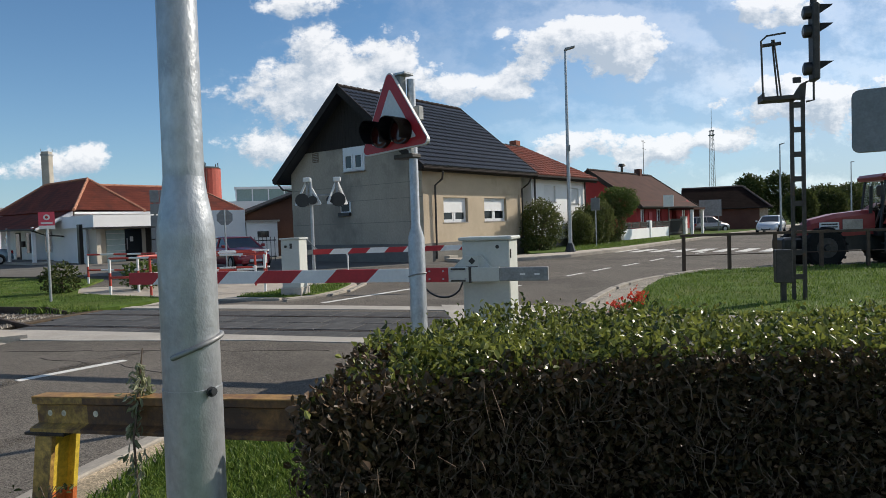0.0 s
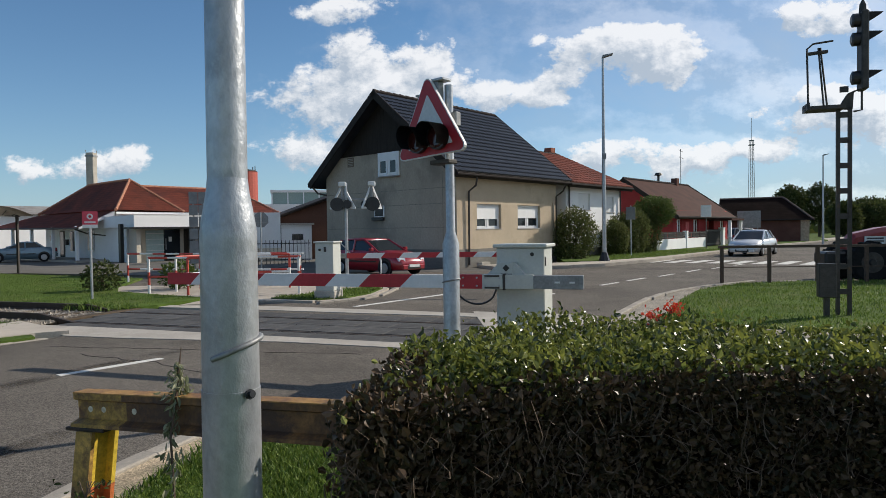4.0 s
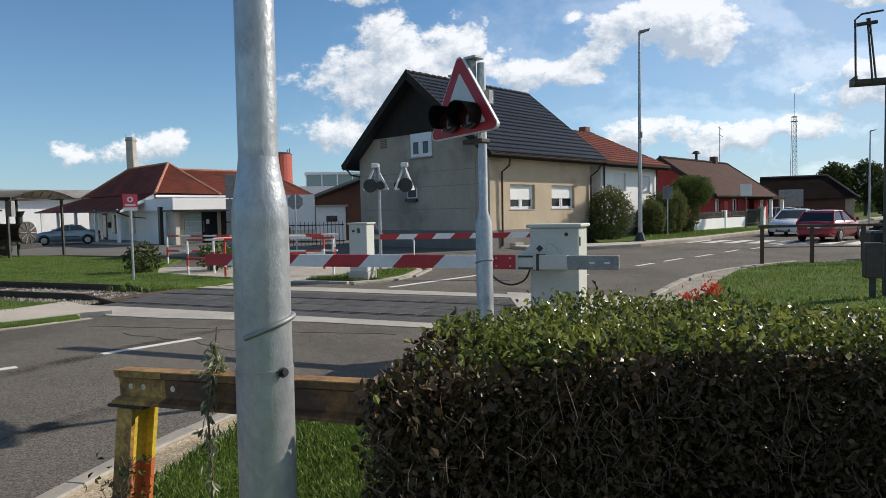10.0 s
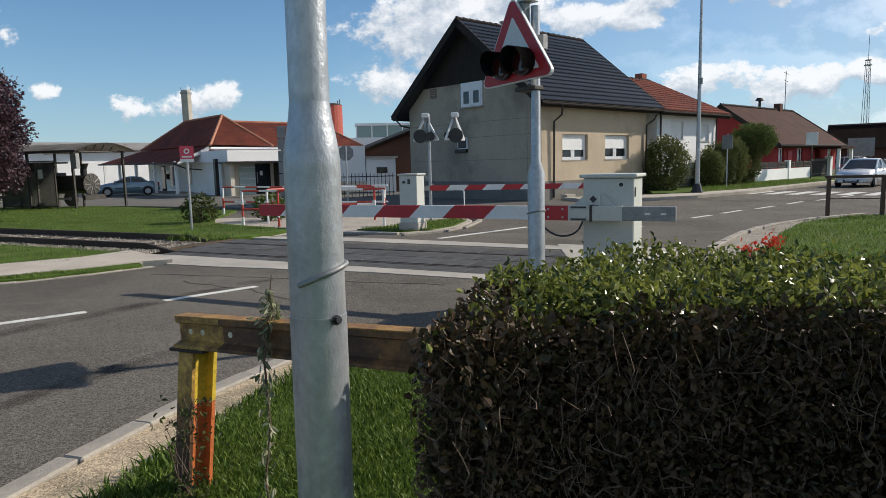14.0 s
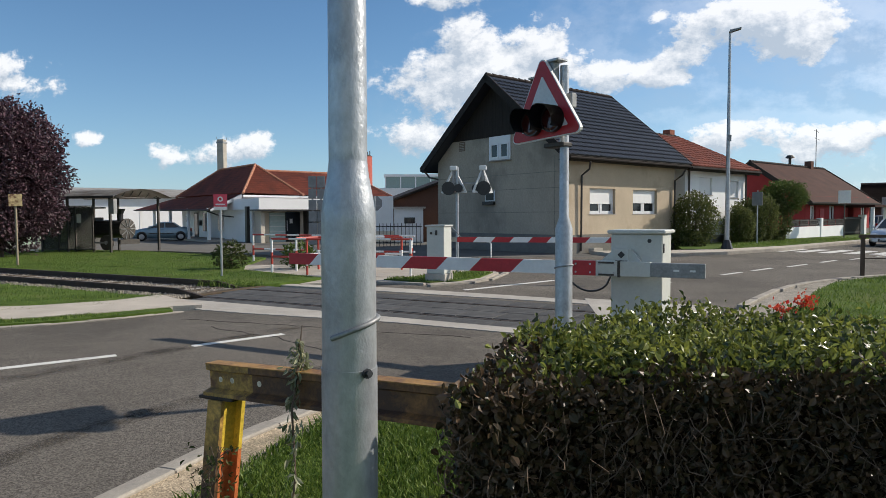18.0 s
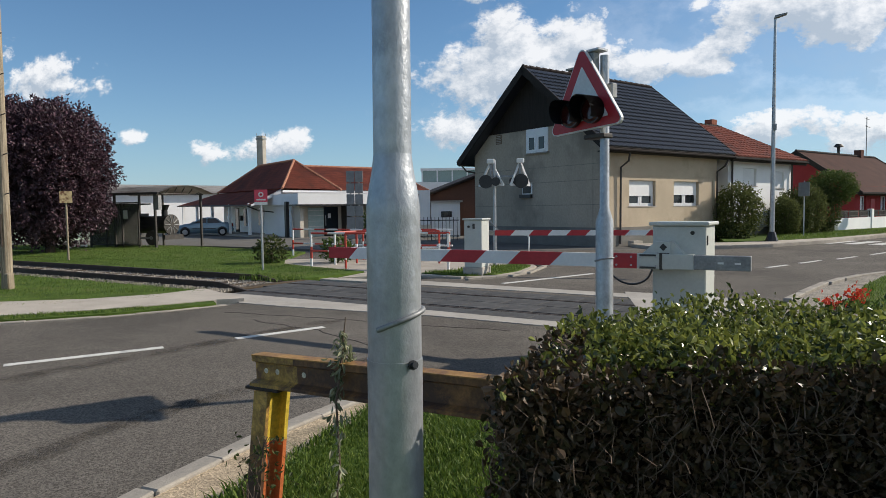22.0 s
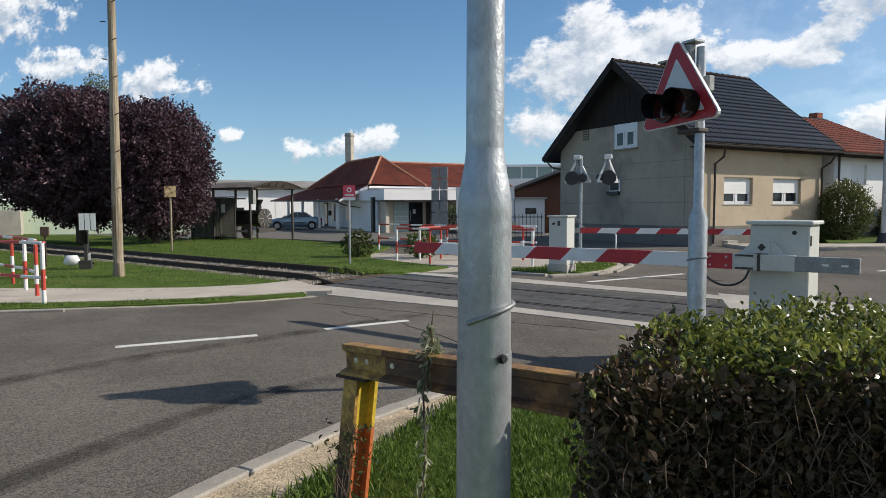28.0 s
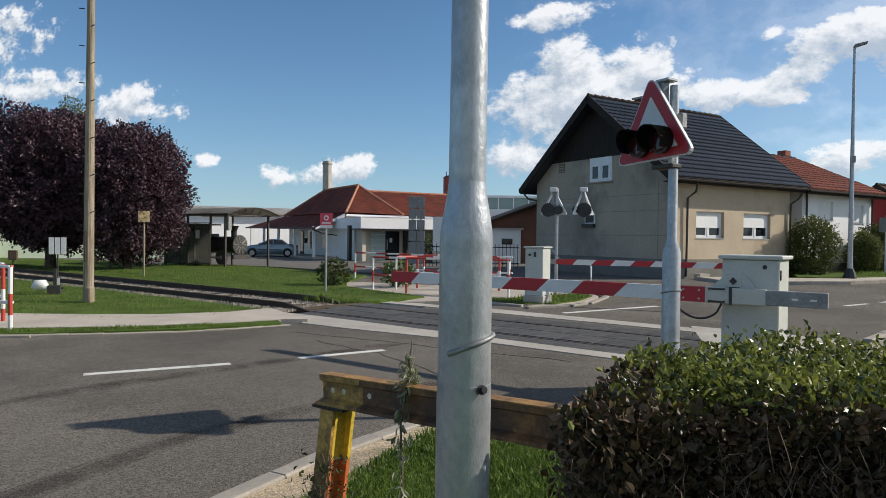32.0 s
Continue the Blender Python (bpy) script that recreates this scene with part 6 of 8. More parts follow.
def far_left():
    # hip-roofed house with a wing and a lean-to porch
    t = thing("hipped_house", frame_at(-22.75, 41.1, 0, 0.62, 0.785), "low white house with a hipped red tiled roof", "house")
    part("front_wall", wall_with_holes(bmesh.new(), 0, 11.8, 0, 3.1, 0, 0.3, [(9, 0.9, 10, 2.1)]), PLASTER_WHITE, t)
    for xa in (9,):
        window(t, xa, 0.9, xa + 1, 2.1, 0.12)
    part("side_wall", boxes((0, 0.3, 0, 0.3, 12.4, 3.1)), PLASTER_WHITE, t)
    part("side_wall", boxes((11.5, 0.3, 0, 11.8, 10.0, 3.1)), PLASTER_WHITE, t)
    for y, z0, z1, w in ((1.6, 0.6, 2.0, 1.0), (3.4, 0.6, 2.0, 1.0), (6.6, 0.5, 2.0, 0.9), (8.6, 0.0, 2.0, 0.8), (10.6, 1.2, 1.8, 0.8)):
        g = part("window" if z0 else "door", boxes((-0.06, y, z0, -0.004, y + w, z1)), PVC if z0 else STEEL_DARK, t)
        part("pane", boxes((-0.07, y + 0.07, z0 + 0.07, -0.058, y + w - 0.07, z1 - 0.07)), PANE, g)
    fl, fr, bl, br = (-0.26, -0.7, 3.26), (4.23, -0.7, 3.17), (-0.26, 13.0, 3.3), (4.3, 13.0, 3.3)
    r0, r1 = (2.0, 2.4, 5.42), (2.0, 9.2, 5.42)
    w0, w1, wf, wb0, wb1 = (2.2, 5.0, 5.21), (11.4, 5.0, 5.21), (12.0, -0.7, 3.12), (4.3, 10.7, 3.12), (12.0, 10.7, 3.12)
    for nm, quad in (("front_hip", (fl, fr, r0)), ("side_slope", (bl, fl, r0, r1)), ("rear_hip", (br, bl, r1)), ("inner_slope", (fr, br, r1, r0)), ("wing_slope", (fr, wf, w1, w0)), ("wing_rear_slope", (wb1, wb0, w0, w1)), ("wing_end", (wf, wb1, w1)),
                     ("porch_roof", ((-2.35, -0.35, 2.13), (-0.2, -0.55, 3.2), (-0.2, 13.0, 3.24), (-2.35, 17.5, 2.3)))):
        bm = bmesh.new()
        bm.faces.new([bm.verts.new(p) for p in quad])
        bmesh.ops.solidify(bm, geom=bm.faces[:], thickness=0.1)
        part(nm, bm, TILE_RED, t, "slope of red tiles")
    pale_ridge = mat("pale_ridge_tile", (0.42, 0.20, 0.13), 0.8)
    for p, q in ((fl, r0), (r0, r1), (bl, r1), (fr, r0), (w0, w1), (w1, wf)):
        n = max(2, round((Vector(q) - Vector(p)).length / 0.45))
        for k in range(n):
            part("ridge_tile", tubes(((Vector(p).lerp(Vector(q), k / n), Vector(p).lerp(Vector(q), (k + 1.1) / n)), (0.10, 0.085)), n=7), pale_ridge, t)
    part("eave_board", boxes((-0.2, -0.62, 2.98, 11.9, -0.56, 3.12)), PVC, t)
    part("porch_gable", plate(bmesh.new(), [(-2.35, 2.02), (-2.35, 2.15), (-0.22, 3.2), (-0.22, 2.9)], -0.42, -0.36), PVC, t, "pale board at the end of the porch roof")
    part("gutter", tubes((((-2.4, -0.3, 2.09), (-2.4, 17.4, 2.26)), 0.06), n=6), STEEL_DARK, t)
    part("downpipe", tubes((((-2.38, 0.2, 2.05), (-1.6, 0.2, 1.75), (-0.2, 0.2, 1.6), (-0.1, 0.2, 0.0)), 0.045), n=6), STEEL_DARK, t)
    for y in (0.4, 4.4, 8.4, 12.4, 16.4):
        part("porch_post", boxes((-2.25, y, 0, -2.07, y + 0.18, 2.25)), PLASTER_WHITE, t)
    part("porch_step", boxes((-2.5, -0.2, -0.1, 0.0, 17.2, 0.12)), CONCRETE, t)
    part("letter_box", boxes((-0.2, 7.8, 1.0, -0.01, 8.2, 1.4)), STEEL_DARK, t)
    # flat-roofed white annexe
    a = thing("white_annexe", frame_at(-19.86, 38.1, 0, 0.62, 0.785), "flat-roofed white annexe with a glazed recessed entrance", "building")
    part("side_wall", boxes((0.0, 1.3, -0.1, 0.25, 6.0, 2.6)), PLASTER_WHITE, a)
    part("side_wall", boxes((0.0, 0.0, -0.1, 0.25, 1.0, 2.0)), PLASTER_CREAM, a)
    part("roof_band", boxes((-0.3, -0.4, 2.1, 9.5, 6.0, 2.8)), PLASTER_WHITE, a)
    part("canopy_edge", boxes((-0.5, -0.6, 2.0, 6.0, 0.6, 2.1)), BLACK, a)
    part("dark_post", boxes((-0.5, 1.0, -0.1, -0.3, 1.3, 2.3)), BLACK, a)
    part("front_wall", boxes((0.25, 0.9, -0.1, 6.0, 1.1, 2.1)), PLASTER_CREAM, a)
    part("front_wall", boxes((6.0, 0.0, -0.1, 14.0, 0.25, 2.7)), PLASTER_WHITE, a)
    part("glazing", boxes((0.95, 0.82, 0.0, 2.05, 0.9, 1.9)), mat("frosted_glass", (0.45, 0.58, 0.58), 0.3, vary=0.1, bump=0), a)
    part("door", boxes((2.08, 0.8, 0.0, 3.1, 0.9, 1.95)), PANE, a, "dark glass entrance door")
    part("notice", boxes((2.35, 0.785, 1.2, 2.55, 0.8, 1.5)), PVC, a)
    part("door_pull", boxes((2.14, 0.74, 0.7, 2.18, 0.8, 1.4)), CHROME, a)
    part("pillar", boxes((3.35, 0.2, -0.1, 3.75, 0.8, 2.0)), STEEL_DARK, a)
    for k in range(5):
        part("glazing_bar", boxes((0.95, 0.80, 0.3 + 0.35 * k, 2.05, 0.82, 0.33 + 0.35 * k)), PVC, a)
    # long white hall behind the shelter
    h = thing("white_hall", frame_at(-45.2, 48.1, 0, 0.62, 0.785), "long white hall with a shallow roof", "building")
    part("wall", boxes((0, 0, 0, 14.5, 14, 3.6)), PLASTER_WHITE, h)
    bm = bmesh.new()
    q = [bm.verts.new(p) for p in ((-0.5, -0.6, 3.6), (15.0, -0.6, 3.6), (15.0, 14.5, 3.6), (-0.5, 14.5, 3.6), (-0.5, 7, 4.6), (15.0, 7, 4.6))]
    for f in ((0, 1, 5, 4), (2, 3, 4, 5), (1, 2, 5), (3, 0, 4), (3, 2, 1, 0)):
        bm.faces.new([q[i] for i in f])
    part("roof", bm, SHEET_GREY, h)
    for k in range(4):
        part("gate", boxes((-0.06, 1.2 + 3.2 * k, 0, -0.01, 3.4 + 3.2 * k, 2.4)), PVC if k % 2 else PLASTER_CREAM, h)
    c = thing("factory_chimney", pose(-45.7, 77.5, 0), "tall pale concrete chimney", "chimney")
    part("shaft", boxes((-0.45, -0.45, 0, 0.45, 0.45, 11.6), bevel=0.05), CONCRETE, c)
    part("crown", boxes((-0.5, -0.5, 11.1, 0.5, 0.5, 11.3), (-0.45, -0.45, 11.65, -0.4, -0.4, 11.9), (0.4, 0.4, 11.6, 0.45, 0.45, 11.9)), GALV_DULL, c)
    r = thing("red_silo", pose(-20.0, 56.8, 0), "brick red cylindrical silo behind the roofs", "silo")
    part("drum", tubes((((0, 0, 0), (0, 0, 7.0)), 1.25), n=24), mat("silo_red", (0.40, 0.075, 0.05), 0.7, vary=0.15), r)
    part("cap", tubes((((0, 0, 7.0), (0, 0, 7.14)), (1.28, 1.1)), n=24), STEEL_DARK, r)
    part("cap_rail", tubes(*[(((1.1 * math.cos(k), 1.1 * math.sin(k), 7.1), (1.1 * math.cos(k), 1.1 * math.sin(k), 7.5)), 0.04) for k in range(6)], n=5), STEEL_DARK, r)
    part("ladder", tubes((((0.5, -1.25, 0), (0.5, -1.25, 7.4)), 0.03), n=6), STEEL_DARK, r)
    f = thing("factory_hall", frame_at(-23, 66, 0, 0.96, 0.27), "pale factory hall with a glazed clerestory", "building")
    part("wall", boxes((0, 0, 0, 18, 12, 4.6)), PLASTER_WHITE, f)
    part("clerestory", boxes((2.5, 1, 4.6, 15, 10, 5.9)), mat("greenish_glazing", (0.24, 0.33, 0.30), 0.25, vary=0.1, bump=0), f)
    part("clerestory_frame", boxes((2.4, 0.9, 5.85, 15.1, 10.1, 6.1), *[(2.5 + 1.6 * k, 0.93, 4.6, 2.62 + 1.6 * k, 0.99, 5.9) for k in range(8)]), PVC, f)
    b = thing("brown_shed", frame_at(-12.4, 39.6, 0, 0.9, 0.42), "brown brick shed with a lean-to roof", "shed")
    bm = bmesh.new()
    plate(bm, [(0, 0), (7.0, 0), (7.0, 4.9), (0, 2.3)], 0, 6)
    part("wall", bm, mat("brown_shed_wall", (0.12, 0.066, 0.05), 0.9, scale=1, vary=0.12, fine=14, bump=0.2), b)
    sl = part("roof", boxes((-0.4, -0.4, 0, 7.8, 6.4, 0.12)), WOOD_DARK, b)
    sl.matrix_local = pose(0, 0, 2.35, 0, -20.4)
    p = thing("white_pavilion", frame_at(-11.3, 38.5, 0, 0.95, 0.3), "small white outbuilding with a barred window beside a taller white wall", "building")
    part("wall", boxes((0, 0, 0, 1.75, 1.0, 2.1)), PLASTER_WHITE, p)
    part("roof", boxes((-0.05, -0.15, 2.1, 1.9, 1.2, 2.2)), CONCRETE, p)
    w = part("window", boxes((0.55, -0.03, 1.15, 1.3, -0.003, 1.6)), PVC, p)
    part("pane", boxes((0.6, -0.038, 1.2, 1.25, -0.031, 1.55)), PANE, w)
    part("bars", boxes(*[(0.68 + 0.14 * k, -0.05, 1.18, 0.70 + 0.14 * k, -0.04, 1.57) for k in range(4)]), STEEL_DARK, w)
    part("taller_wall", boxes((-3.6, 0.3, 0, -0.05, 1.0, 2.85)), PLASTER_WHITE, p)
    d = part("doorway", boxes((-2.9, 0.262, 0.2, -2.0, 0.297, 1.75)), BLACK, p, "dark doorway with a white leaf")
    part("door_leaf", boxes((-2.85, 0.22, 0.25, -2.3, 0.258, 1.65)), PVC, d)
    part("low_wall", boxes((-3.6, -0.1, 0, 0.0, 0.05, 0.75)), PLASTER_CREAM, p)
    fb = thing("orange_bin", frame_at(-12.9, 37.6, 0.0, 0.95, 0.3), "small ochre box standing before the white wall", "bin")
    part("body", boxes((-0.3, -0.2, 0, 0.3, 0.2, 0.85), bevel=0.03), OCHRE_OLD, fb)
    part("lid", boxes((-0.32, -0.22, 0.85, 0.32, 0.22, 0.9), bevel=0.01), BROWN_OLD, fb)
    fn = thing("iron_fence", frame_at(-13.6, 33.5, 0, 0.97, 0.22), "black iron fence with upright bars", "fence")
    for k in range(26):
        part("bar", boxes((0.2 * k, -0.015, 0, 0.2 * k + 0.03, 0.015, 1.25)), BLACK, fn)
    part("rail", boxes((0, -0.02, 0.2, 5.1, 0.02, 0.25), (0, -0.02, 1.05, 5.1, 0.02, 1.1)), BLACK, fn)
    g = thing("green_building", frame_at(-52, 14, 0, 0.66, 0.75), "pale green and white building beyond the tree", "building")
    part("wall", boxes((0, 0, 0, 30, 6, 2.2)), PLASTER_GREEN, g)
    part("upper_wall", boxes((0, 0.0, 2.2, 17.4, 6, 4.4)), PLASTER_WHITE, g)
    part("roof", boxes((-0.5, -0.5, 4.4, 17.9, 6.5, 4.6)), SHEET_GREY, g)
    for k in range(4):
        part("window", boxes((2.0 + 4 * k, -0.03, 2.9, 3.4 + 4 * k, 0.0, 3.9)), PANE, g)
    part("stair_rail", tubes(*[(((13.0 + 0.5 * k, -0.4, 0.1 + 0.16 * k), (13.0 + 0.5 * k, -0.4, 1.0 + 0.16 * k)), 0.025) for k in range(11)], (((13, -0.4, 1.0), (18, -0.4, 2.6)), 0.03), n=6), mat("green_rail", (0.2, 0.3, 0.22), 0.6), g)
    for k in range(11):
        part("stair_step", boxes((13.003 + 0.5 * k, -1.4, 0, 13.5 + 0.5 * k, -0.02, 0.1 + 0.16 * k)), CONCRETE, g)


far_left()

# ---- right of the crossing ----
def signal_mast():
    t = thing("railway_signal", frame_at(6.2, 11.3, 0.1, 0.97, -0.24), "dark lattice railway signal post with three hooded lamps", "railway signal")
    part("upright", boxes((-0.115, -0.03, -0.3, -0.06, 0.03, 3.45)), STEEL_DARK, t)
    part("upright", boxes((0.06, -0.03, -0.3, 0.115, 0.03, 3.45)), STEEL_DARK, t)
    for k in range(9):
        z = 0.35 + 0.42 * k
        part("rung", boxes((-0.06, -0.025, z, 0.06, 0.025, z + 0.09)), STEEL_DARK, t)
    part("platform", boxes((-0.58, -0.2, 3.42, -0.02, 0.2, 3.48), (-0.58, -0.2, 3.48, -0.55, 0.2, 3.54)), STEEL_DARK, t)
    part("platform_guard", tubes((((-0.57, -0.18, 3.45), (-0.59, -0.18, 4.42), (-0.5, -0.18, 4.5), (-0.2, -0.16, 4.53)), 0.016), (((-0.3, 0, 3.5), (-0.38, 0, 4.47)), 0.016), (((-0.25, 0, 3.5), (-0.35, 0, 4.47)), 0.016), (((-0.55, 0.0, 4.38), (-0.24, 0.0, 4.4)), 0.03), n=6), STEEL_DARK, t)
    part("bracket", plate(bmesh.new(), [(0.0, 3.42), (0.12, 3.42), (0.14, 3.72), (0.05, 3.68), (-0.06, 3.5)], -0.03, 0.03), STEEL_DARK, t)
    part("lamp_post", tubes((((0.13, 0, 3.7), (0.26, 0, 3.76), (0.26, 0, 3.4), (0.14, 0, 3.38)), 0.018), n=6), STEEL_DARK, t)
    part("backing_board", boxes((0.22, -0.14, 3.72, 0.33, 0.14, 5.0), bevel=0.02), STEEL_DARK, t)
    part("finial", tubes((((0.27, 0, 4.98), (0.27, 0, 5.12), (0.27, 0, 5.2)), (0.06, 0.05, 0.01)), n=8), STEEL_DARK, t)
    for z in (3.93, 4.56, 4.87):
        lamp = part("lamp_case", tubes((((0.22, 0, z), (0.12, 0, z), (0.1, 0, z)), (0.11, 0.11, 0.07)), n=14), BLACK, t)
        bm = bmesh.new()
        q = [bm.verts.new(p) for p in ((0.33, -0.1, z + 0.1), (0.33, 0.1, z + 0.1), (0.55, 0.07, z + 0.09), (0.55, -0.07, z + 0.09), (0.33, -0.1, z - 0.04), (0.33, 0.1, z - 0.04))]
        for f in ((0, 1, 2, 3), (0, 3, 4), (1, 5, 2)):
            bm.faces.new([q[i] for i in f])
        bmesh.ops.solidify(bm, geom=bm.faces[:], thickness=0.008)
        part("hood", bm, BLACK, lamp)
    b = thing("relay_box", frame_at(5.85, 11.16, 0.0, 0.97, -0.24), "small dark relay box on a post beside the signal", "relay box")
    part("case", boxes((-0.13, -0.1, 0.42, 0.13, 0.1, 0.98), bevel=0.01), STEEL_DARK, b)
    part("post", boxes((-0.04, -0.04, -0.2, 0.04, 0.04, 0.42)), STEEL_DARK, b)


signal_mast()


def rounded(w, h, r):
    out = []
    for cx, cz, a0 in ((w / 2 - r, h / 2 - r, 0), (-w / 2 + r, h / 2 - r, 90), (-w / 2 + r, -h / 2 + r, 180), (w / 2 - r, -h / 2 + r, 270)):
        out += [(cx + r * math.cos(radians(a0 + q)), cz + r * math.sin(radians(a0 + q))) for q in (0, 30, 60, 90)]
    return out


def back_board():
    t = thing("traffic_sign", frame_at(5.22, 7.36, 0.09, 0.85, -0.5), "back of a grey rounded traffic sign on a post", "traffic sign")
    p = part("sign_plate", plate(bmesh.new(), rounded(0.9, 0.7, 0.07), -0.012, 0.012), SIGN_BACK, t)
    p.location = (0, 0, 2.53)
    r = part("rim", plate(bmesh.new(), rounded(0.92, 0.72, 0.08), 0.012, 0.03), GALV_DULL, t)
    r.location = (0, 0, 2.53)
    part("post", tubes((((0, 0.06, -0.2), (0, 0.06, 2.9)), 0.035), n=10), GALV, t)


back_board()


def pipe_fence():
    t = thing("fence", frame_at(6.68, 18.05, 0.1, 0.995, -0.06), "rusty brown metal fence with a flat top rail", "fence")
    for k in range(7):
        part("post", boxes((1.22 * k - 0.04, -0.04, -0.2, 1.22 * k + 0.04, 0.04, 0.93)), RUST_BROWN, t)
    part("top_rail", boxes((-0.08, -0.06, 0.93, 9.0, 0.06, 1.0)), RUST_BROWN, t)
    part("wire", tubes((((0, 0, 0.42), (9, 0, 0.42)), 0.012), n=5), RUST_BROWN, t)


pipe_fence()


def street_lamp(x, y, z, h, arm, label, r=0.1, foot=True):
    t = thing("street_lamp", frame_at(x, y, z, 1, -0.2), label, "street lamp", "street lamps")
    part("column", tubes((((0, 0, 0), (0, 0, h * 0.35), (0, 0, h)), (r, r * 0.85, r * 0.5)), n=12), GALV, t, smooth=True)
    if foot:
        part("foot", tubes((((0, 0, -0.05), (0, 0, 0.06), (0, 0, 0.32), (0, 0, 0.4)), (0.26, 0.24, 0.16, 0.13)), n=8), BLACK, t, "black column foot")
        part("bracket", boxes((-0.02, -0.2, h * 0.5, 0.12, 0.02, h * 0.5 + 0.25)), GALV_DULL, t)
    part("lamp_head", plate(bmesh.new(), [(-0.05, h - 0.06), (arm, h + 0.06), (arm + 0.03, h + 0.12), (0.0, h + 0.06)], -0.12, 0.12), GALV_DULL, t)


street_lamp(6.04, 30.8, 0.12, 9.35, 0.42, "tall zinc street lamp on a black foot at the pavement")
street_lamp(27.6, 53.6, 0.12, 7.0, 0.35, "street lamp farther along the road", 0.09, False)
street_lamp(46.0, 74.0, 0.0, 7.0, 0.35, "street lamp farther along the road", 0.09, False)


def radio_mast():
    t = thing("radio_mast", pose(114, 277.4, 0), "distant red and white lattice radio mast", "radio mast")
    for sx, sy in ((-1, -1), (1, -1), (1, 1), (-1, 1)):
        part("leg", tubes((((sx * 1.1, sy * 1.1, 0), (sx * 0.6, sy * 0.6, 37)), 0.1), n=5), GALV_DULL, t)
    for k in range(18):
        z = 2.0 * k + 1
        w, w2 = 1.1 - 0.5 * z / 37, 1.1 - 0.5 * (z + 2) / 37
        part("brace", tubes((((-w, -w, z), (w2, -w2, z + 2)), 0.055), (((w, -w, z), (-w2, -w2, z + 2)), 0.055), (((-w, -w, z), (w, -w, z)), 0.055), n=4), GALV_DULL, t)
    part("platform", boxes((-1.0, -1.0, 34.8, 1.0, 1.0, 35.1), (-0.8, -0.8, 36.6, 0.8, 0.8, 36.9)), GALV_DULL, t)
    part("aerial", tubes((((0, 0, 37), (0, 0, 46)), 0.09), n=6), GALV_DULL, t)


radio_mast()


def tree(name, x, y, z0, crown, n, size, leaf, label, seed, trunk=0.12, trunk_h=None, limbs=7, gaps=0.35, cat="tree", square=1.0):
    """Trunk, limbs and a crown of leaves strewn in an uneven ellipsoid: crown = centre z, radius across, radius up."""
    cz, rx, rz = crown
    t = thing(name, pose(x, y, z0), label, cat)
    r = random.Random(seed)
    th = trunk_h or cz
    bm = bmesh.new()
    tube(bm, [(0, 0, -0.2), (0.03, 0.02, th * 0.5), (0, 0, th)], [trunk, trunk * 0.8, trunk * 0.5], 8)
    part("trunk", bm, BARK, t)
    for k in range(limbs):
        a = k * 2.4 + r.random()
        e = Vector((math.cos(a) * rx * 0.7, math.sin(a) * rx * 0.7, cz + r.uniform(-0.2, 0.6) * rz))
        s = Vector((0, 0, th * r.uniform(0.45, 0.95)))
        part("limb", tubes(((s, s.lerp(e, 0.5) + Vector((0, 0, 0.15 * rz)), e), (trunk * 0.45, trunk * 0.3, trunk * 0.1)), n=6), BARK, t)
    spots, tries = [], 0
    off = Vector((seed * 3.1, seed * 1.7, 0))
    while len(spots) < n and tries < n * 9:
        tries += 1
        d = Vector((r.gauss(0, 1), r.gauss(0, 1), r.gauss(0, 1))).normalized()
        wob = 1 + 0.20 * noise.noise(d * 2.2 + off) + 0.17 * noise.noise(d * 5.5 + off) + 0.09 * noise.noise(d * 13 + off)
        f = r.random() ** 0.33
        wob *= 1 + 0.16 * (square - 1) * math.sin(2 * math.asin(max(-1, min(1, abs(d.z))))) * 2
        p = Vector((d.x * rx * f * wob, d.y * rx * f * wob, d.z * rz * f * wob))
        if noise.noise(p * (1.5 / max(rx * 0.35, 0.3)) + off) < -gaps and f > 0.5:
            continue
        if f < 0.55 and r.random() < 0.75:
            continue
        spots.append((p + Vector((0, 0, cz)), d))
    tagged(leaves_mesh("crown", spots, size, leaf, t, 0.6, 0.25, seed), kind="")
    return t


tree("plum_tree", -26.6, 21.3, 0.05, (3.85, 3.1, 2.8), 90000, 0.15, PLUM_LEAF, "dark purple-leaved plum tree with a dense broad crown", 3, 0.24, 3.2, 11, 0.42, "tree", 1.3)
tree("plum_tree", -23.1, 22.2, 0.05, (3.3, 2.35, 2.9), 60000, 0.14, PLUM_LEAF, "dark purple-leaved plum tree whose boughs hang to the grass", 5, 0.2, 3.0, 9, 0.42, "tree", 1.2)
tree("poplar", -37.5, 31.5, 0, (8.0, 1.2, 2.2), 5000, 0.13, OLIVE_LEAF, "light green tree top behind the plum trees", 8, 0.2)
tree("round_tree", 11.2, 41.5, 0.12, (2.5, 1.22, 0.98), 9000, 0.10, GREEN_LEAF, "small round-crowned green street tree", 12, 0.09, 2.6, 6, 0.6)
tree("laurel_bush", 5.25, 34.2, 0.12, (1.3, 1.05, 1.3), 9000, 0.10, OLIVE_LEAF, "dense evergreen bush before the white house", 13, 0.08, 1.4, 5, 0.5, "bush")
tree("low_shrub", 4.95, 33.3, 0.12, (0.35, 0.9, 0.4), 1200, 0.12, DARK_LEAF, "low dark shrub on the lawn", 14, 0.04, 0.3, 4, 0.6, "bush")
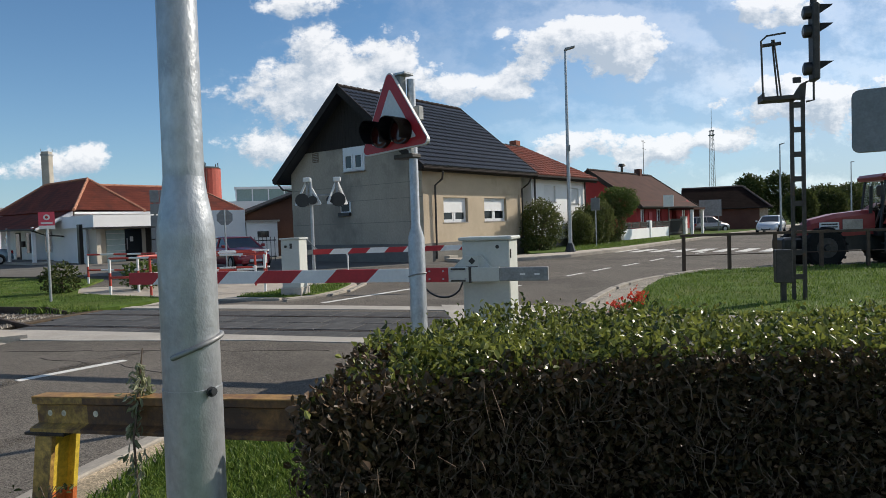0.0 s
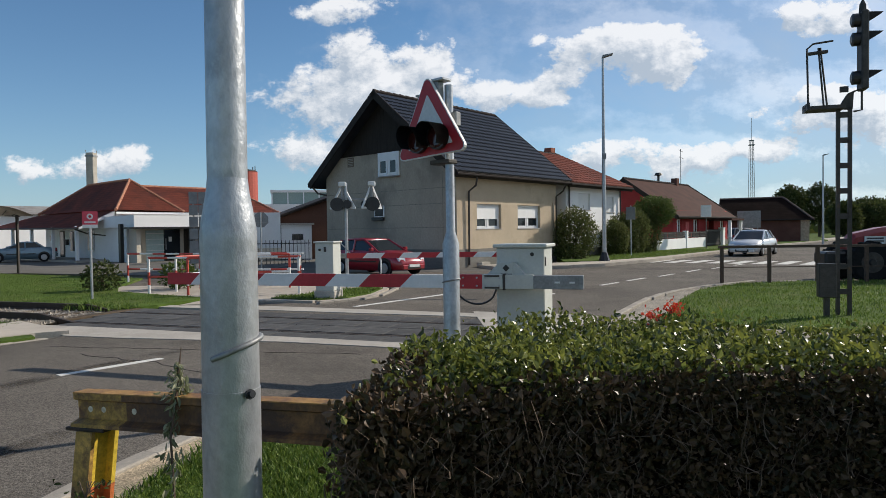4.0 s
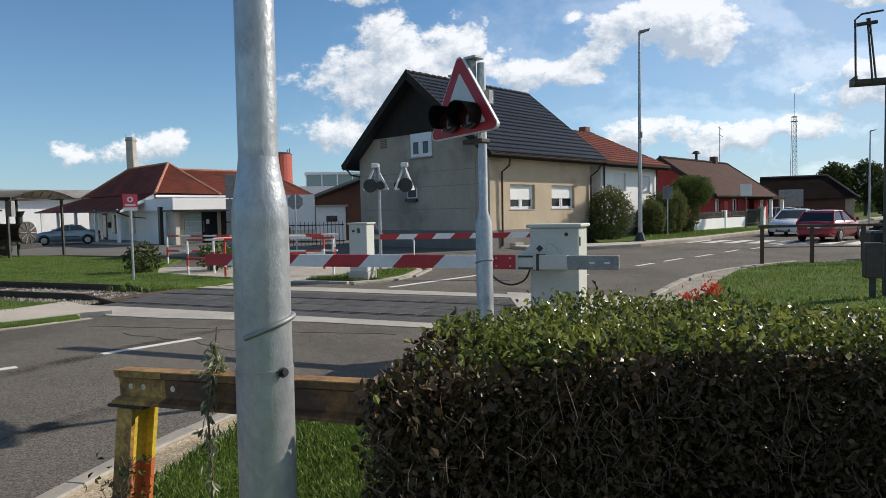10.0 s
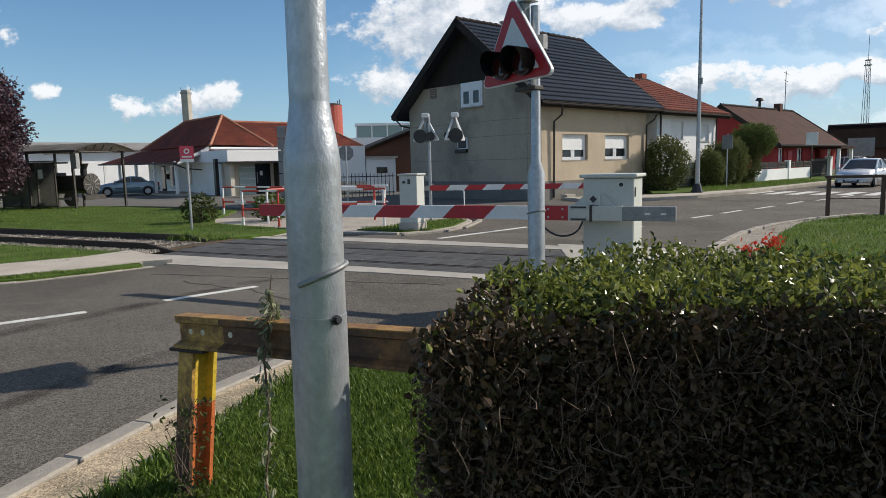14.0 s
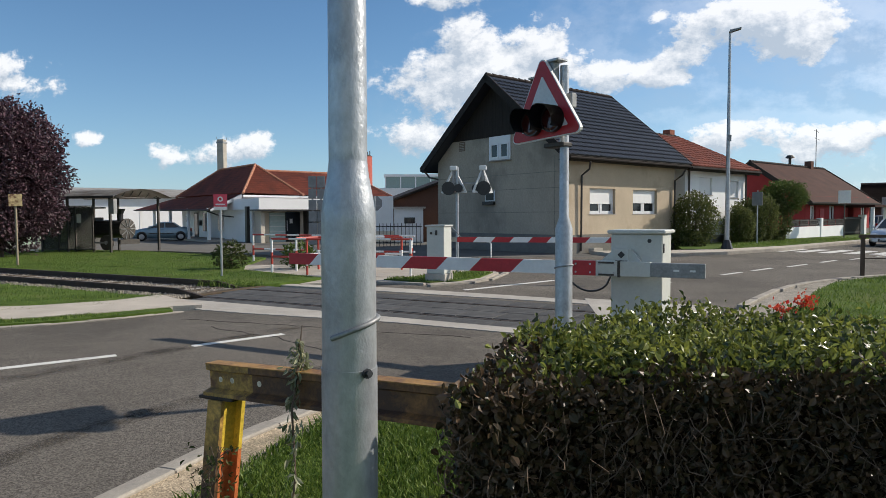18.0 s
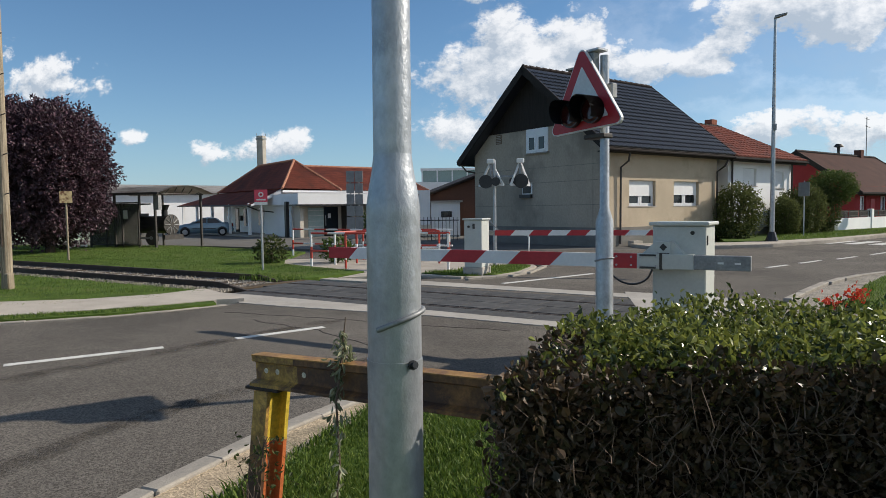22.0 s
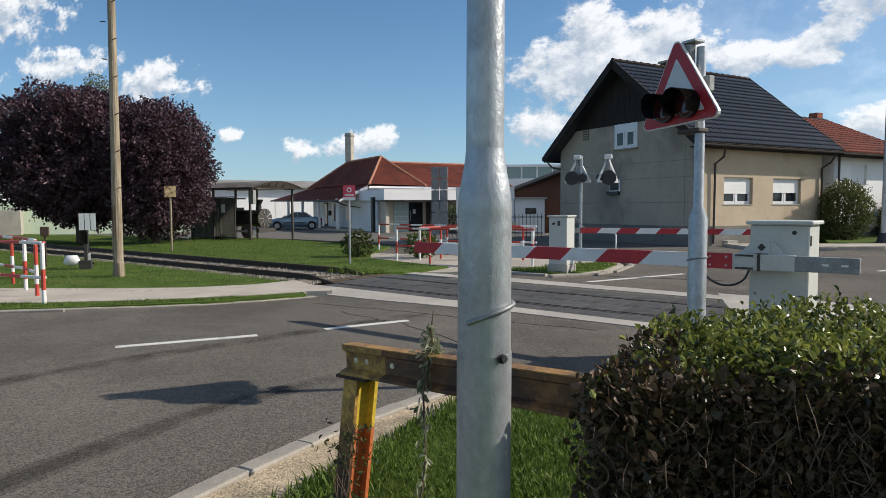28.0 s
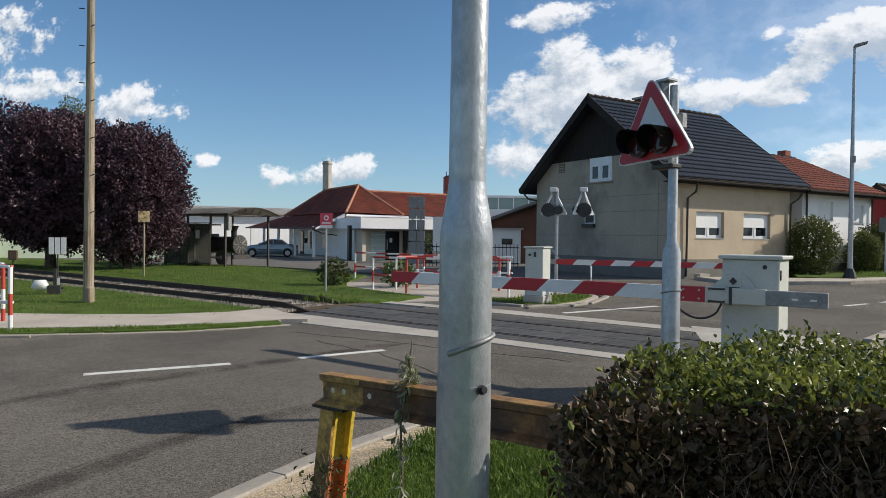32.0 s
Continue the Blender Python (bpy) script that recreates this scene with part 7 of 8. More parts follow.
for k, (x, y, rr, h) in enumerate(((7.9, 37.3, 0.8, 0.95), (8.6, 38.2, 0.85, 1.15), (9.5, 39.3, 0.9, 1.25), (10.5, 40.6, 0.9, 1.2))):
    tagged(tree("garden_bush", x, y, 0.12, (h, rr, h * 1.1), 5500, 0.10, DARK_LEAF if k % 2 else OLIVE_LEAF, "green garden bush in a row along the fence", 20 + k, 0.05, 0.9, 4, 0.6, "bush"), group="row of bushes")
tree("shrub", -10.5, 18.2, 0.07, (0.38, 0.5, 0.42), 900, 0.10, DARK_LEAF, "small shrub on the lawn by the railing", 31, 0.03, 0.3, 5, 0.4, "bush")
tree("shrub", -8.6, 18.9, 0.09, (0.35, 0.5, 0.4), 700, 0.11, GREEN_LEAF, "small shrub on the lawn by the railing", 32, 0.03, 0.3, 5, 0.4, "bush")
tree("shrub", -15.3, 38.6, 0.0, (0.9, 0.6, 0.9), 700, 0.14, GREEN_LEAF, "green shrub beside the annexe", 33, 0.04, 0.6, 5, 0.4, "bush")
for k, (x, y, cz, rx, rz) in enumerate(((48.5, 104, 4.9, 2.2, 2.8), (54.0, 106, 5.0, 2.6, 3.0), (60, 104, 3.4, 2.8, 2.3), (66, 108, 3.4, 3.6, 2.4), (49, 90, 2.6, 2.0, 2.2), (55, 94, 2.6, 2.6, 2.2), (62, 100, 3.0, 3.5, 2.6), (75, 112, 4, 6, 3.2), (88, 124, 4, 7, 3.2))):
    tagged(tree("far_tree", x, y, 0, (cz, rx, rz), 5000, 0.36, DARK_LEAF, "distant dark green tree behind the barn", 40 + k, 0.25, None, 4, 0.5), group="distant trees")


def tree_line():
    """Low woods at the end of the plain."""
    r = random.Random(77)
    v, f = [], []
    for k in range(9000):
        a = radians(r.uniform(-62, 62))
        d = r.uniform(150, 320)
        h = 5.5 + 3.5 * noise.noise(Vector((a * 9, d * 0.01, 3)))
        x, y, z = math.sin(a) * d, math.cos(a) * d, r.uniform(0, max(1.5, h)) * d / 260
        s = r.uniform(0.8, 2.0)
        b = len(v)
        u = Vector((r.gauss(0, 1), r.gauss(0, 1), r.gauss(0, 1))).normalized() * s
        w = u.cross(Vector((r.gauss(0, 1), r.gauss(0, 1), r.gauss(0, 1)))).normalized() * s
        p = Vector((x, y, z))
        v += [p - u, p + w * 0.7, p + u, p - w * 0.7]
        f.append((b, b + 1, b + 2, b + 3))
    tagged(raw("far_woods", v, f, DARK_LEAF), "low line of distant woods on the horizon", "woods", kind="stuff")


tree_line()


def far_houses():
    for k, (x, y, w) in enumerate(((70, 104, 11), (84, 112, 12))):
        gable_house("house", frame_at(x, y, 0, 0.7, 0.71), w, 8, 2.2, 4.3, 0.5, 0.4, (BRICK_BROWN, BRICK_BROWN), TILE_BROWN, "distant low house with a brown roof", [], ([],), courses=False)


far_houses()


def road_signs():
    t = thing("traffic_sign", frame_at(8.4, 35.7, 0.12, 0.8, -0.6), "narrow sign on a post by the pavement", "traffic sign")
    part("sign_plate", boxes((-0.26, -0.02, 1.95, 0.26, 0.0, 2.62)), SIGN_BACK, t)
    part("post", tubes((((0, 0.03, -0.1), (0, 0.03, 2.7)), 0.03), n=8), GALV, t)
    b = thing("billboard", frame_at(24.6, 60.3, 0.0, 0.93, -0.36), "back of a grey billboard on two posts", "billboard")
    part("panel", boxes((-0.95, -0.05, 1.5, 0.95, 0.05, 3.0)), GALV_DULL, b)
    for x in (-0.7, 0.7):
        part("post", boxes((x - 0.05, 0.05, 0, x + 0.05, 0.15, 2.9)), GALV_DULL, b)
    for x, y, h in ((21.5, 58.0, 1.2), (15.9, 46.0, 1.4)):
        s = thing("notice_board", frame_at(x, y, 0.3, 0.8, -0.6), "small pale notice board by the garden gate", "notice board")
        part("panel", boxes((-0.35, -0.03, h + 0.6, 0.35, 0.0, h + 1.4)), SIGN_WHITE, s)
        part("post", boxes((-0.03, 0.0, -0.3, 0.03, 0.05, h + 0.7)), STEEL_DARK, s)


road_signs()


def flowers():
    t = thing("flower_clump", pose(3.1, 10.65, 0.09), "clump of scarlet flowers in the grass", "flowers")
    r = random.Random(9)
    sp, lf = [], []
    for cx, cy, cz, n in ((-0.25, -0.1, 0.10, 55), (0.12, 0.12, 0.22, 60), (0.2, 0.16, 0.12, 40), (-0.2, -0.05, 0.08, 25)):
        for _ in range(n):
            sp.append(((cx + r.gauss(0, 0.07), cy + r.gauss(0, 0.07), cz + r.gauss(0, 0.06)), (0, 0, 1)))
    for _ in range(160):
        lf.append(((r.gauss(0, 0.25), r.gauss(0, 0.25), r.uniform(0, 0.1)), (0, 0, 1)))
    tagged(leaves_mesh("petals", sp, 0.06, PETAL, t, 0.7, 0.2, 5), kind="stuff")
    leaves_mesh("leaves", lf, 0.09, GREEN_LEAF, t, 0.4, 0.2, 6)
    part("stems", tubes(*[(((cx * 0.5, cy * 0.5, -0.02), (cx, cy, cz)), 0.006) for cx, cy, cz in ((-0.25, -0.1, 0.10), (0.12, 0.12, 0.22), (0.2, 0.16, 0.12))], n=5), TWIG, t)


flowers()

# ---- left of the crossing ----
def utility_pole():
    t = thing("utility_pole", pose(-12.89, 11.245, 0.05), "weathered wooden utility pole with iron climbing pegs", "utility pole")
    part("shaft", tubes((((0, 0, -0.3), (0, 0, 0.2), (0.04, 0.05, 9.5)), (0.125, 0.115, 0.066)), n=14), WOOD_POLE, t)
    part("root_stub", boxes((0.06, -0.15, -0.2, 0.19, 0.02, 0.32), bevel=0.02), WOOD_POLE, t)
    for k in range(16):
        z = 1.6 + 0.42 * k
        s = 1 if k % 2 else -1
        part("peg", tubes((((s * 0.1, -0.03, z), (s * 0.24, -0.05, z + 0.02)), 0.012), n=5), STEEL_DARK, t)
    part("conduit", tubes((((0.04, -0.125, 0.9), (0.03, -0.125, 1.6)), 0.022), n=6), RAIL_RUST, t)


utility_pole()


def small_signs():
    s = thing("stop_sign_board", frame_at(-9.39, 15.82, 0.09, 0.86, 0.5), "pink and white stop board on a grey post", "sign board")
    part("board", boxes((-0.17, -0.02, 1.80, 0.17, 0.0, 2.13)), mat("pink_red_sign", (0.62, 0.06, 0.10), 0.5, vary=0.08, bump=0.02), s)
    part("white_band", boxes((-0.17, -0.024, 1.72, 0.17, -0.002, 1.80)), SIGN_WHITE, s)
    part("emblem", tubes((((0, -0.021, 2.0), (0, -0.026, 2.0)), (0.07, 0.07)), n=16), SIGN_WHITE, s)
    part("emblem_centre", tubes((((0, -0.026, 2.0), (0, -0.03, 2.0)), (0.035, 0.035)), n=12), RED, s)
    part("bar", boxes((-0.12, -0.024, 1.84, 0.12, -0.021, 1.88)), SIGN_WHITE, s)
    part("post", tubes((((0, 0.03, -0.2), (0, 0.03, 2.1)), 0.03), n=8), GALV, s)
    y = thing("rusty_sign", frame_at(-18.45, 18.47, 0.09, 0.72, 0.69), "rusty yellowish square sign on a wooden post", "sign board")
    part("board", boxes((-0.19, -0.02, 1.93, 0.19, 0.0, 2.33)), mat("rust_eaten_sign", (0.55, 0.42, 0.22), 0.7, scale=7, vary=0.2, fine=30, bump=0.1, other=(0.16, 0.075, 0.04), spot=0.45), y)
    part("post", tubes((((0, 0.04, -0.2), (0, 0.04, 2.0)), 0.035), n=8), WOOD_POLE, y)
    w = thing("track_marker", frame_at(-15.45, 12.55, 0.06, 0.78, 0.63), "track marker with three white panels", "track marker")
    for k in range(3):
        part("panel", boxes((-0.20 + 0.14 * k, -0.01, 0.98, -0.08 + 0.14 * k, 0.01, 1.42)), SIGN_WHITE, w)
    part("bar", boxes((-0.21, 0.01, 1.1, 0.2, 0.025, 1.14), (-0.21, 0.01, 1.3, 0.2, 0.025, 1.34)), STEEL_DARK, w)
    part("post", tubes((((0, 0.02, -0.1), (0, 0.02, 1.1)), 0.018), n=6), STEEL_DARK, w)
    part("white_plate", boxes((-0.05, -0.012, 0.06, 0.05, 0.008, 0.36)), SIGN_WHITE, w)
    l = thing("switch_lever", frame_at(-15.35, 12.2, 0.06, 0.78, 0.63), "railway switch lever with a white round weight", "switch lever")
    part("weight", tubes((((-0.32, 0, 0.12), (-0.25, 0, 0.2), (-0.1, 0, 0.2), (-0.02, 0, 0.12)), (0.08, 0.15, 0.15, 0.08)), n=12), WHITE, l, smooth=True)
    part("rod", tubes((((-0.05, 0, 0.12), (0.35, 0.0, 0.12)), 0.025), n=6), STEEL_DARK, l)
    part("stand", boxes((0.0, -0.1, -0.05, 0.3, 0.12, 0.2), (0.12, -0.03, 0.2, 0.2, 0.03, 0.62), bevel=0.01), STEEL_DARK, l)
    b = thing("box_on_post", frame_at(-16.93, 12.43, 0.06, 0.78, 0.63), "small rusty box on a post", "box")
    part("case", boxes((-0.1, -0.06, 0.8, 0.1, 0.06, 1.06), bevel=0.008), RUST_BROWN, b)
    part("post", boxes((-0.02, -0.02, -0.1, 0.02, 0.02, 0.8)), RUST_BROWN, b)
    p = thing("direction_sign", frame_at(-10.5, 24.85, 0.0, 0.93, 0.38), "back of a tall grey direction sign with two columns of panels", "traffic sign")
    for cx in (-0.17, 0.17):
        for z0, z1 in ((0.5, 1.38), (1.42, 1.84), (1.88, 2.3), (2.34, 2.74), (2.78, 3.24)):
            part("panel", boxes((cx - 0.16, -0.02, z0, cx + 0.16, 0.02, z1), bevel=0.01), SIGN_BACK, p)
        part("post", tubes((((cx, 0.05, 0), (cx, 0.05, 3.2)), 0.035), n=8), GALV_DULL, p)
    o = thing("stop_sign", frame_at(-7.9, 24.3, 0.0, 0.93, 0.36), "grey back of an eight-sided road sign on a thin post", "traffic sign")
    plt = part("sign_plate", plate(bmesh.new(), [(0.3 * math.cos(radians(22.5 + 45 * k)), 0.3 * math.sin(radians(22.5 + 45 * k))) for k in range(8)], -0.01, 0.01), SIGN_BACK, o)
    plt.location = (0, 0, 2.12)
    part("post", tubes((((0, -0.03, -0.1), (0, -0.03, 2.4)), 0.03), n=8), GALV, o)
    part("bracket", boxes((-0.2, -0.02, 2.2, 0.2, -0.011, 2.24), (-0.2, -0.02, 2.0, 0.2, -0.011, 2.04)), GALV_DULL, o)
    g = thing("white_gate", frame_at(-24.7, 24.8, 0.0, 0.7, 0.71), "white wooden garden gate", "gate")
    part("gate_frame", boxes((0, 0, 0.1, 0.08, 0.05, 1.3), (0.62, 0, 0.1, 0.75, 0.05, 1.5), (0.08, 0, 1.1, 0.62, 0.04, 1.2), (0.08, 0, 0.15, 0.62, 0.04, 0.22), (0.08, 0, 0.6, 0.62, 0.04, 0.66)), PVC, g)


small_signs()


SHELTER = (-24.75, 26.2)


def shelter():
    t = thing("glass_shelter", frame_at(*SHELTER, 0.05, 0.995, -0.10), "open shelter with glazed walls and a shallow sheet roof", "shelter")
    L_, D_ = 4.15, 3.0
    bm = bmesh.new()
    n = 8
    rows = []
    for k in range(n + 1):
        y = -0.35 + (D_ + 0.7) * k / n
        z = 2.52 + 0.38 * math.sin(math.pi * k / n)
        rows.append([bm.verts.new((x, y, z)) for x in (-0.95, L_ + 0.4)])
    for a, b in zip(rows, rows[1:]):
        bm.faces.new((a[0], a[1], b[1], b[0]))
    bmesh.ops.solidify(bm, geom=bm.faces[:], thickness=-0.05)
    part("roof", bm, SHEET_GREY, t, "weathered sheet roof")
    part("roof_edge", boxes((-0.95, -0.38, 2.44, L_ + 0.4, -0.33, 2.55)), STEEL_DARK, t)
    for x in (0.0, 1.55, L_ - 0.15):
        for y in (0.0, D_):
            part("post", boxes((x - 0.045, y - 0.045, -0.05, x + 0.045, y + 0.045, 2.56)), STEEL_DARK, t)
    for x in (0.0, 1.0, 2.0):
        part("pane", boxes((x + 0.06, -0.01, 0.15, x + (0.94 if x < 2 else 1.04), 0.01, 2.05)), CLEAR, t).visible_shadow = False
        part("frame_bar", boxes((x + 0.97, -0.025, 0.0, x + 1.02, 0.025, 2.1)), STEEL_DARK, t)
    part("pane", boxes((-0.01, 0.06, 0.15, 0.01, D_ - 0.06, 2.05)), CLEAR, t).visible_shadow = False
    for z in (0.1, 2.08):
        part("frame_bar", boxes((0, -0.025, z, 3.1, 0.025, z + 0.05)), STEEL_DARK, t)
    part("truss", tubes(*[(((L_, D_ * k / 6, 2.5), (L_, D_ * (k + 0.5) / 6, 2.52 + 0.3 * math.sin(math.pi * (k + 0.5) / 6))), 0.02) for k in range(6)], (((L_, 0, 2.5), (L_, D_, 2.5)), 0.025), n=5), STEEL_DARK, t)
    part("notice", boxes((2.1, -0.03, 1.35, 2.35, -0.02, 1.75)), SIGN_WHITE, t)
    part("lamp_box", boxes((L_ - 0.05, -0.2, 1.75, L_ + 0.25, 0.0, 2.4)), GALV_DULL, t)
    e = thing("steam_engine", frame_at(SHELTER[0] + 0.45, SHELTER[1] + 0.75, 0.09, 0.995, -0.10), "small black museum steam engine under the shelter", "steam engine")
    part("boiler", tubes((((1.2, 0.6, 1.0), (3.2, 0.6, 1.0)), 0.42), n=18), BLACK, e)
    part("smokebox_door", tubes((((3.2, 0.6, 1.0), (3.26, 0.6, 1.0), (3.28, 0.6, 1.0)), (0.5, 0.5, 0.3)), n=20), STEEL_DARK, e)
    for k in range(10):
        a = k * math.tau / 10
        part("spoke", tubes((((3.29, 0.6 + 0.12 * math.cos(a), 1.0 + 0.12 * math.sin(a)), (3.29, 0.6 + 0.46 * math.cos(a), 1.0 + 0.46 * math.sin(a))), 0.02), n=5), GALV_DULL, e)
    part("chimney", tubes((((2.85, 0.6, 1.38), (2.85, 0.6, 1.7), (2.85, 0.6, 1.95)), (0.14, 0.13, 0.24)), n=12), BLACK, e)
    part("cab", boxes((-0.2, -0.05, 0.25, 1.2, 1.25, 1.55), (-0.15, 0.0, 1.55, -0.08, 0.07, 2.0), (1.1, 0.0, 1.55, 1.17, 0.07, 2.0), (-0.25, -0.1, 1.98, 1.3, 1.3, 2.05)), mat("sooty_grey_paint", (0.075, 0.075, 0.072), 0.7, vary=0.3), e)
    for x in (0.3, 1.5, 2.6):
        w = part("wheel", tubes((((x, -0.04, 0.38), (x, 0.06, 0.38)), 0.36), n=18), STEEL_DARK, e)
        part("hub", tubes((((x, -0.07, 0.38), (x, -0.04, 0.38)), 0.09), n=10), GALV_DULL, w)
    part("buffer_beam", boxes((3.25, 0.0, 0.3, 3.4, 1.2, 0.52)), STEEL_DARK, e)
    part("side_rod", boxes((0.3, -0.09, 0.34, 2.6, -0.07, 0.42)), GALV_DULL, e)


shelter()


def vine():
    """Bindweed that climbs over the guard rail and hangs to the grass."""
    t = thing("climbing_vine", pose(-1.16, 2.572, 0.09), "pale green vine climbing over the guard rail", "vine")
    r = random.Random(21)
    stem = [Vector((0.0, -0.07, 0.0)), Vector((-0.02, -0.09, 0.2)), Vector((0.02, -0.1, 0.45)), Vector((0.0, -0.08, 0.72)), Vector((0.0, -0.02, 0.88)), Vector((0.0, 0.0, 0.95)), Vector((0.01, 0.01, 1.06))]
    part("stem", tubes((stem, (0.006, 0.005, 0.005, 0.005, 0.006, 0.005, 0.002)), n=6), TWIG, t)
    sp = []
    for a, b, n in ((0, 1, 14), (1, 2, 26), (2, 3, 44), (3, 4, 40)):
        for _ in range(n):
            sp.append((stem[a].lerp(stem[b], r.random()) + Vector((r.gauss(0, 0.015), r.gauss(0, 0.015), 0)), (r.gauss(0, 0.4), -0.3, -0.9)))
    for _ in range(110):
        h = r.random()
        w = 0.034 * (1 - h) + 0.004
        sp.append((Vector((r.gauss(0, w), r.gauss(0, w), 0.86 + 0.15 * h)), (r.gauss(0, 0.5), r.gauss(0, 0.4), -0.8)))
    tagged(leaves_mesh("leaves", sp, 0.038, VINE_LEAF, t, 0.34, 0.3, 8, 0.3, True), "pale drooping leaves")
    d = thing("weed_at_post", pose(-1.62, 2.62, 0.09), "weed twining round the foot of the yellow post", "weed")
    sp = [((r.gauss(0.03, 0.08), r.gauss(-0.03, 0.04), abs(r.gauss(0.06, 0.10))), (r.gauss(0, 0.6), -0.4, 0.5)) for _ in range(170)]
    sp += [((r.gauss(0.02, 0.075), r.gauss(0.0, 0.02), r.uniform(0.28, 0.50)), (r.gauss(0, 0.6), -0.4, 0.3)) for _ in range(90)]
    leaves_mesh("leaves", sp, 0.026, DARK_LEAF, d, 0.5, 0.3, 9, 0.75, True)
    part("stem", tubes(*[(((r.gauss(0, 0.04), 0.0, 0), (r.gauss(0, 0.05), -0.02, 0.14), (r.gauss(0, 0.06), 0.0, 0.26), (r.gauss(0.02, 0.05), -0.02, 0.37), (r.gauss(0.02, 0.06), -0.01, 0.5)), 0.002) for _ in range(8)], n=4), TWIG, d)


vine()

# ---- vehicles ----
def loft(bm, sections):
    """Skin between rings of equal count, closed at both ends."""
    rings = [[bm.verts.new(p) for p in s] for s in sections]
    n = len(rings[0])
    for a, b in zip(rings, rings[1:]):
        for k in range(n):
            bm.faces.new((a[k], a[(k + 1) % n], b[(k + 1) % n], b[k]))
    bm.faces.new(rings[0][::-1])
    bm.faces.new(rings[-1])
    bmesh.ops.recalc_face_normals(bm, faces=bm.faces[:])
    return bm


def car(name, m, paint, label, ln=3.85, w=1.66, h=1.42, hatch=True, estate=False):
    """Car along +x, its middle at the origin on the road."""
    t = thing(name, m, label, "car")
    hw, L2 = w / 2, ln / 2
    belt = 0.88

    def ring(x, zb, zt, half, crown=0.03):
        return [(x, -half * 0.93, zb), (x, -half, zb + (zt - zb) * 0.35), (x, -half * 0.985, zb + (zt - zb) * 0.7), (x, -half * 0.9, zt), (x, 0, zt + crown),
                (x, half * 0.9, zt), (x, half * 0.985, zb + (zt - zb) * 0.7), (x, half, zb + (zt - zb) * 0.35), (x, half * 0.93, zb)]

    body = loft(bmesh.new(), [ring(-L2, 0.38, 0.72, hw * 0.84), ring(-L2 + 0.1, 0.26, 0.88, hw * 0.93), ring(-L2 + 0.5, 0.2, 0.93, hw), ring(-0.2, 0.19, 0.92, hw), ring(L2 - 1.25, 0.19, 0.90, hw), ring(L2 - 0.7, 0.2, 0.83, hw * 0.98),
                              ring(L2 - 0.25, 0.22, 0.72, hw * 0.92), ring(L2 - 0.05, 0.28, 0.58, hw * 0.80), ring(L2, 0.34, 0.5, hw * 0.7)])
    part("body", body, paint, t, smooth=True)

    def cab(x, z, half):
        return [(x, -half, z), (x, half, z)]

    x0, x1, x2, x3 = (-L2 + 0.12, -L2 + (0.5 if not estate else 0.3), L2 - 1.95, L2 - 1.05)
    if not hatch:
        x0, x1 = -L2 + 0.65, -L2 + 1.2
    bm = bmesh.new()
    lo = [bm.verts.new(p) for p in ((x0, -hw * 0.9, belt), (x3, -hw * 0.9, belt - 0.04), (x3, hw * 0.9, belt - 0.04), (x0, hw * 0.9, belt))]
    hi = [bm.verts.new(p) for p in ((x1, -hw * 0.72, h - 0.06), (x2, -hw * 0.72, h - 0.03), (x2, hw * 0.72, h - 0.03), (x1, hw * 0.72, h - 0.06))]
    bm.faces.new(hi)
    for k in range(4):
        bm.faces.new((lo[k], lo[(k + 1) % 4], hi[(k + 1) % 4], hi[k]))
    part("greenhouse", bm, PANE, t, "dark car windows")
    xm = (x1 + x2) / 2 + 0.15
    pillars = []
    for (xa, xb) in ((x3, x2), (x0, x1), (xm, xm)):
        for s in (-1, 1):
            pillars.append((((xa, s * hw * 0.905, belt - 0.03), (xb, s * hw * 0.735, h - 0.04)), 0.045))
    for run in pillars:
        part("pillar", tubes(run, n=6), paint, t)
    roof = loft(bmesh.new(), [[(x, -hw * q, z - 0.05), (x, -hw * q * 0.85, z + 0.015), (x, 0, z + 0.03), (x, hw * q * 0.85, z + 0.015), (x, hw * q, z - 0.05)] for x, z, q in ((x1 - 0.06, h - 0.07, 0.74), (x1 + 0.3, h - 0.02, 0.76), ((x1 + x2) / 2, h, 0.76), (x2, h - 0.03, 0.76), (x2 + 0.06, h - 0.06, 0.74))])
    part("roof", roof, paint, t, smooth=True)
    for x in (-ln * 0.315, ln * 0.315):
        for s in (-1, 1):
            y = s * (hw - 0.1)
            ty = part("wheel", tubes((((x, y - 0.09, 0.29), (x, y - 0.07, 0.29), (x, y + 0.07, 0.29), (x, y + 0.09, 0.29)), (0.25, 0.29, 0.29, 0.25)), n=20), TYRE, t)
            part("rim", tubes((((x, y + s * 0.088, 0.29), (x, y + s * 0.1, 0.29)), (0.19, 0.17)), n=16), CHROME, ty)
            part("wheel_arch", tubes((((x, s * (hw - 0.02), 0.33), (x, s * (hw + 0.004), 0.33)), 0.335), n=20), BLACK, t)
            ty.location = (0, s * 0.03, 0)
    for s in (-1, 1):
        part("headlight", loft(bmesh.new(), [[(L2 - 0.42, s * hw * 0.86, 0.72), (L2 - 0.42, s * hw * 0.86, 0.6), (L2 - 0.42, s * hw * 0.55, 0.6), (L2 - 0.42, s * hw * 0.55, 0.72)], [(L2 - 0.1, s * hw * 0.80, 0.64), (L2 - 0.08, s * hw * 0.80, 0.54), (L2 - 0.02, s * hw * 0.5, 0.54), (L2 - 0.04, s * hw * 0.5, 0.64)]]), LAMP_GLASS, t)
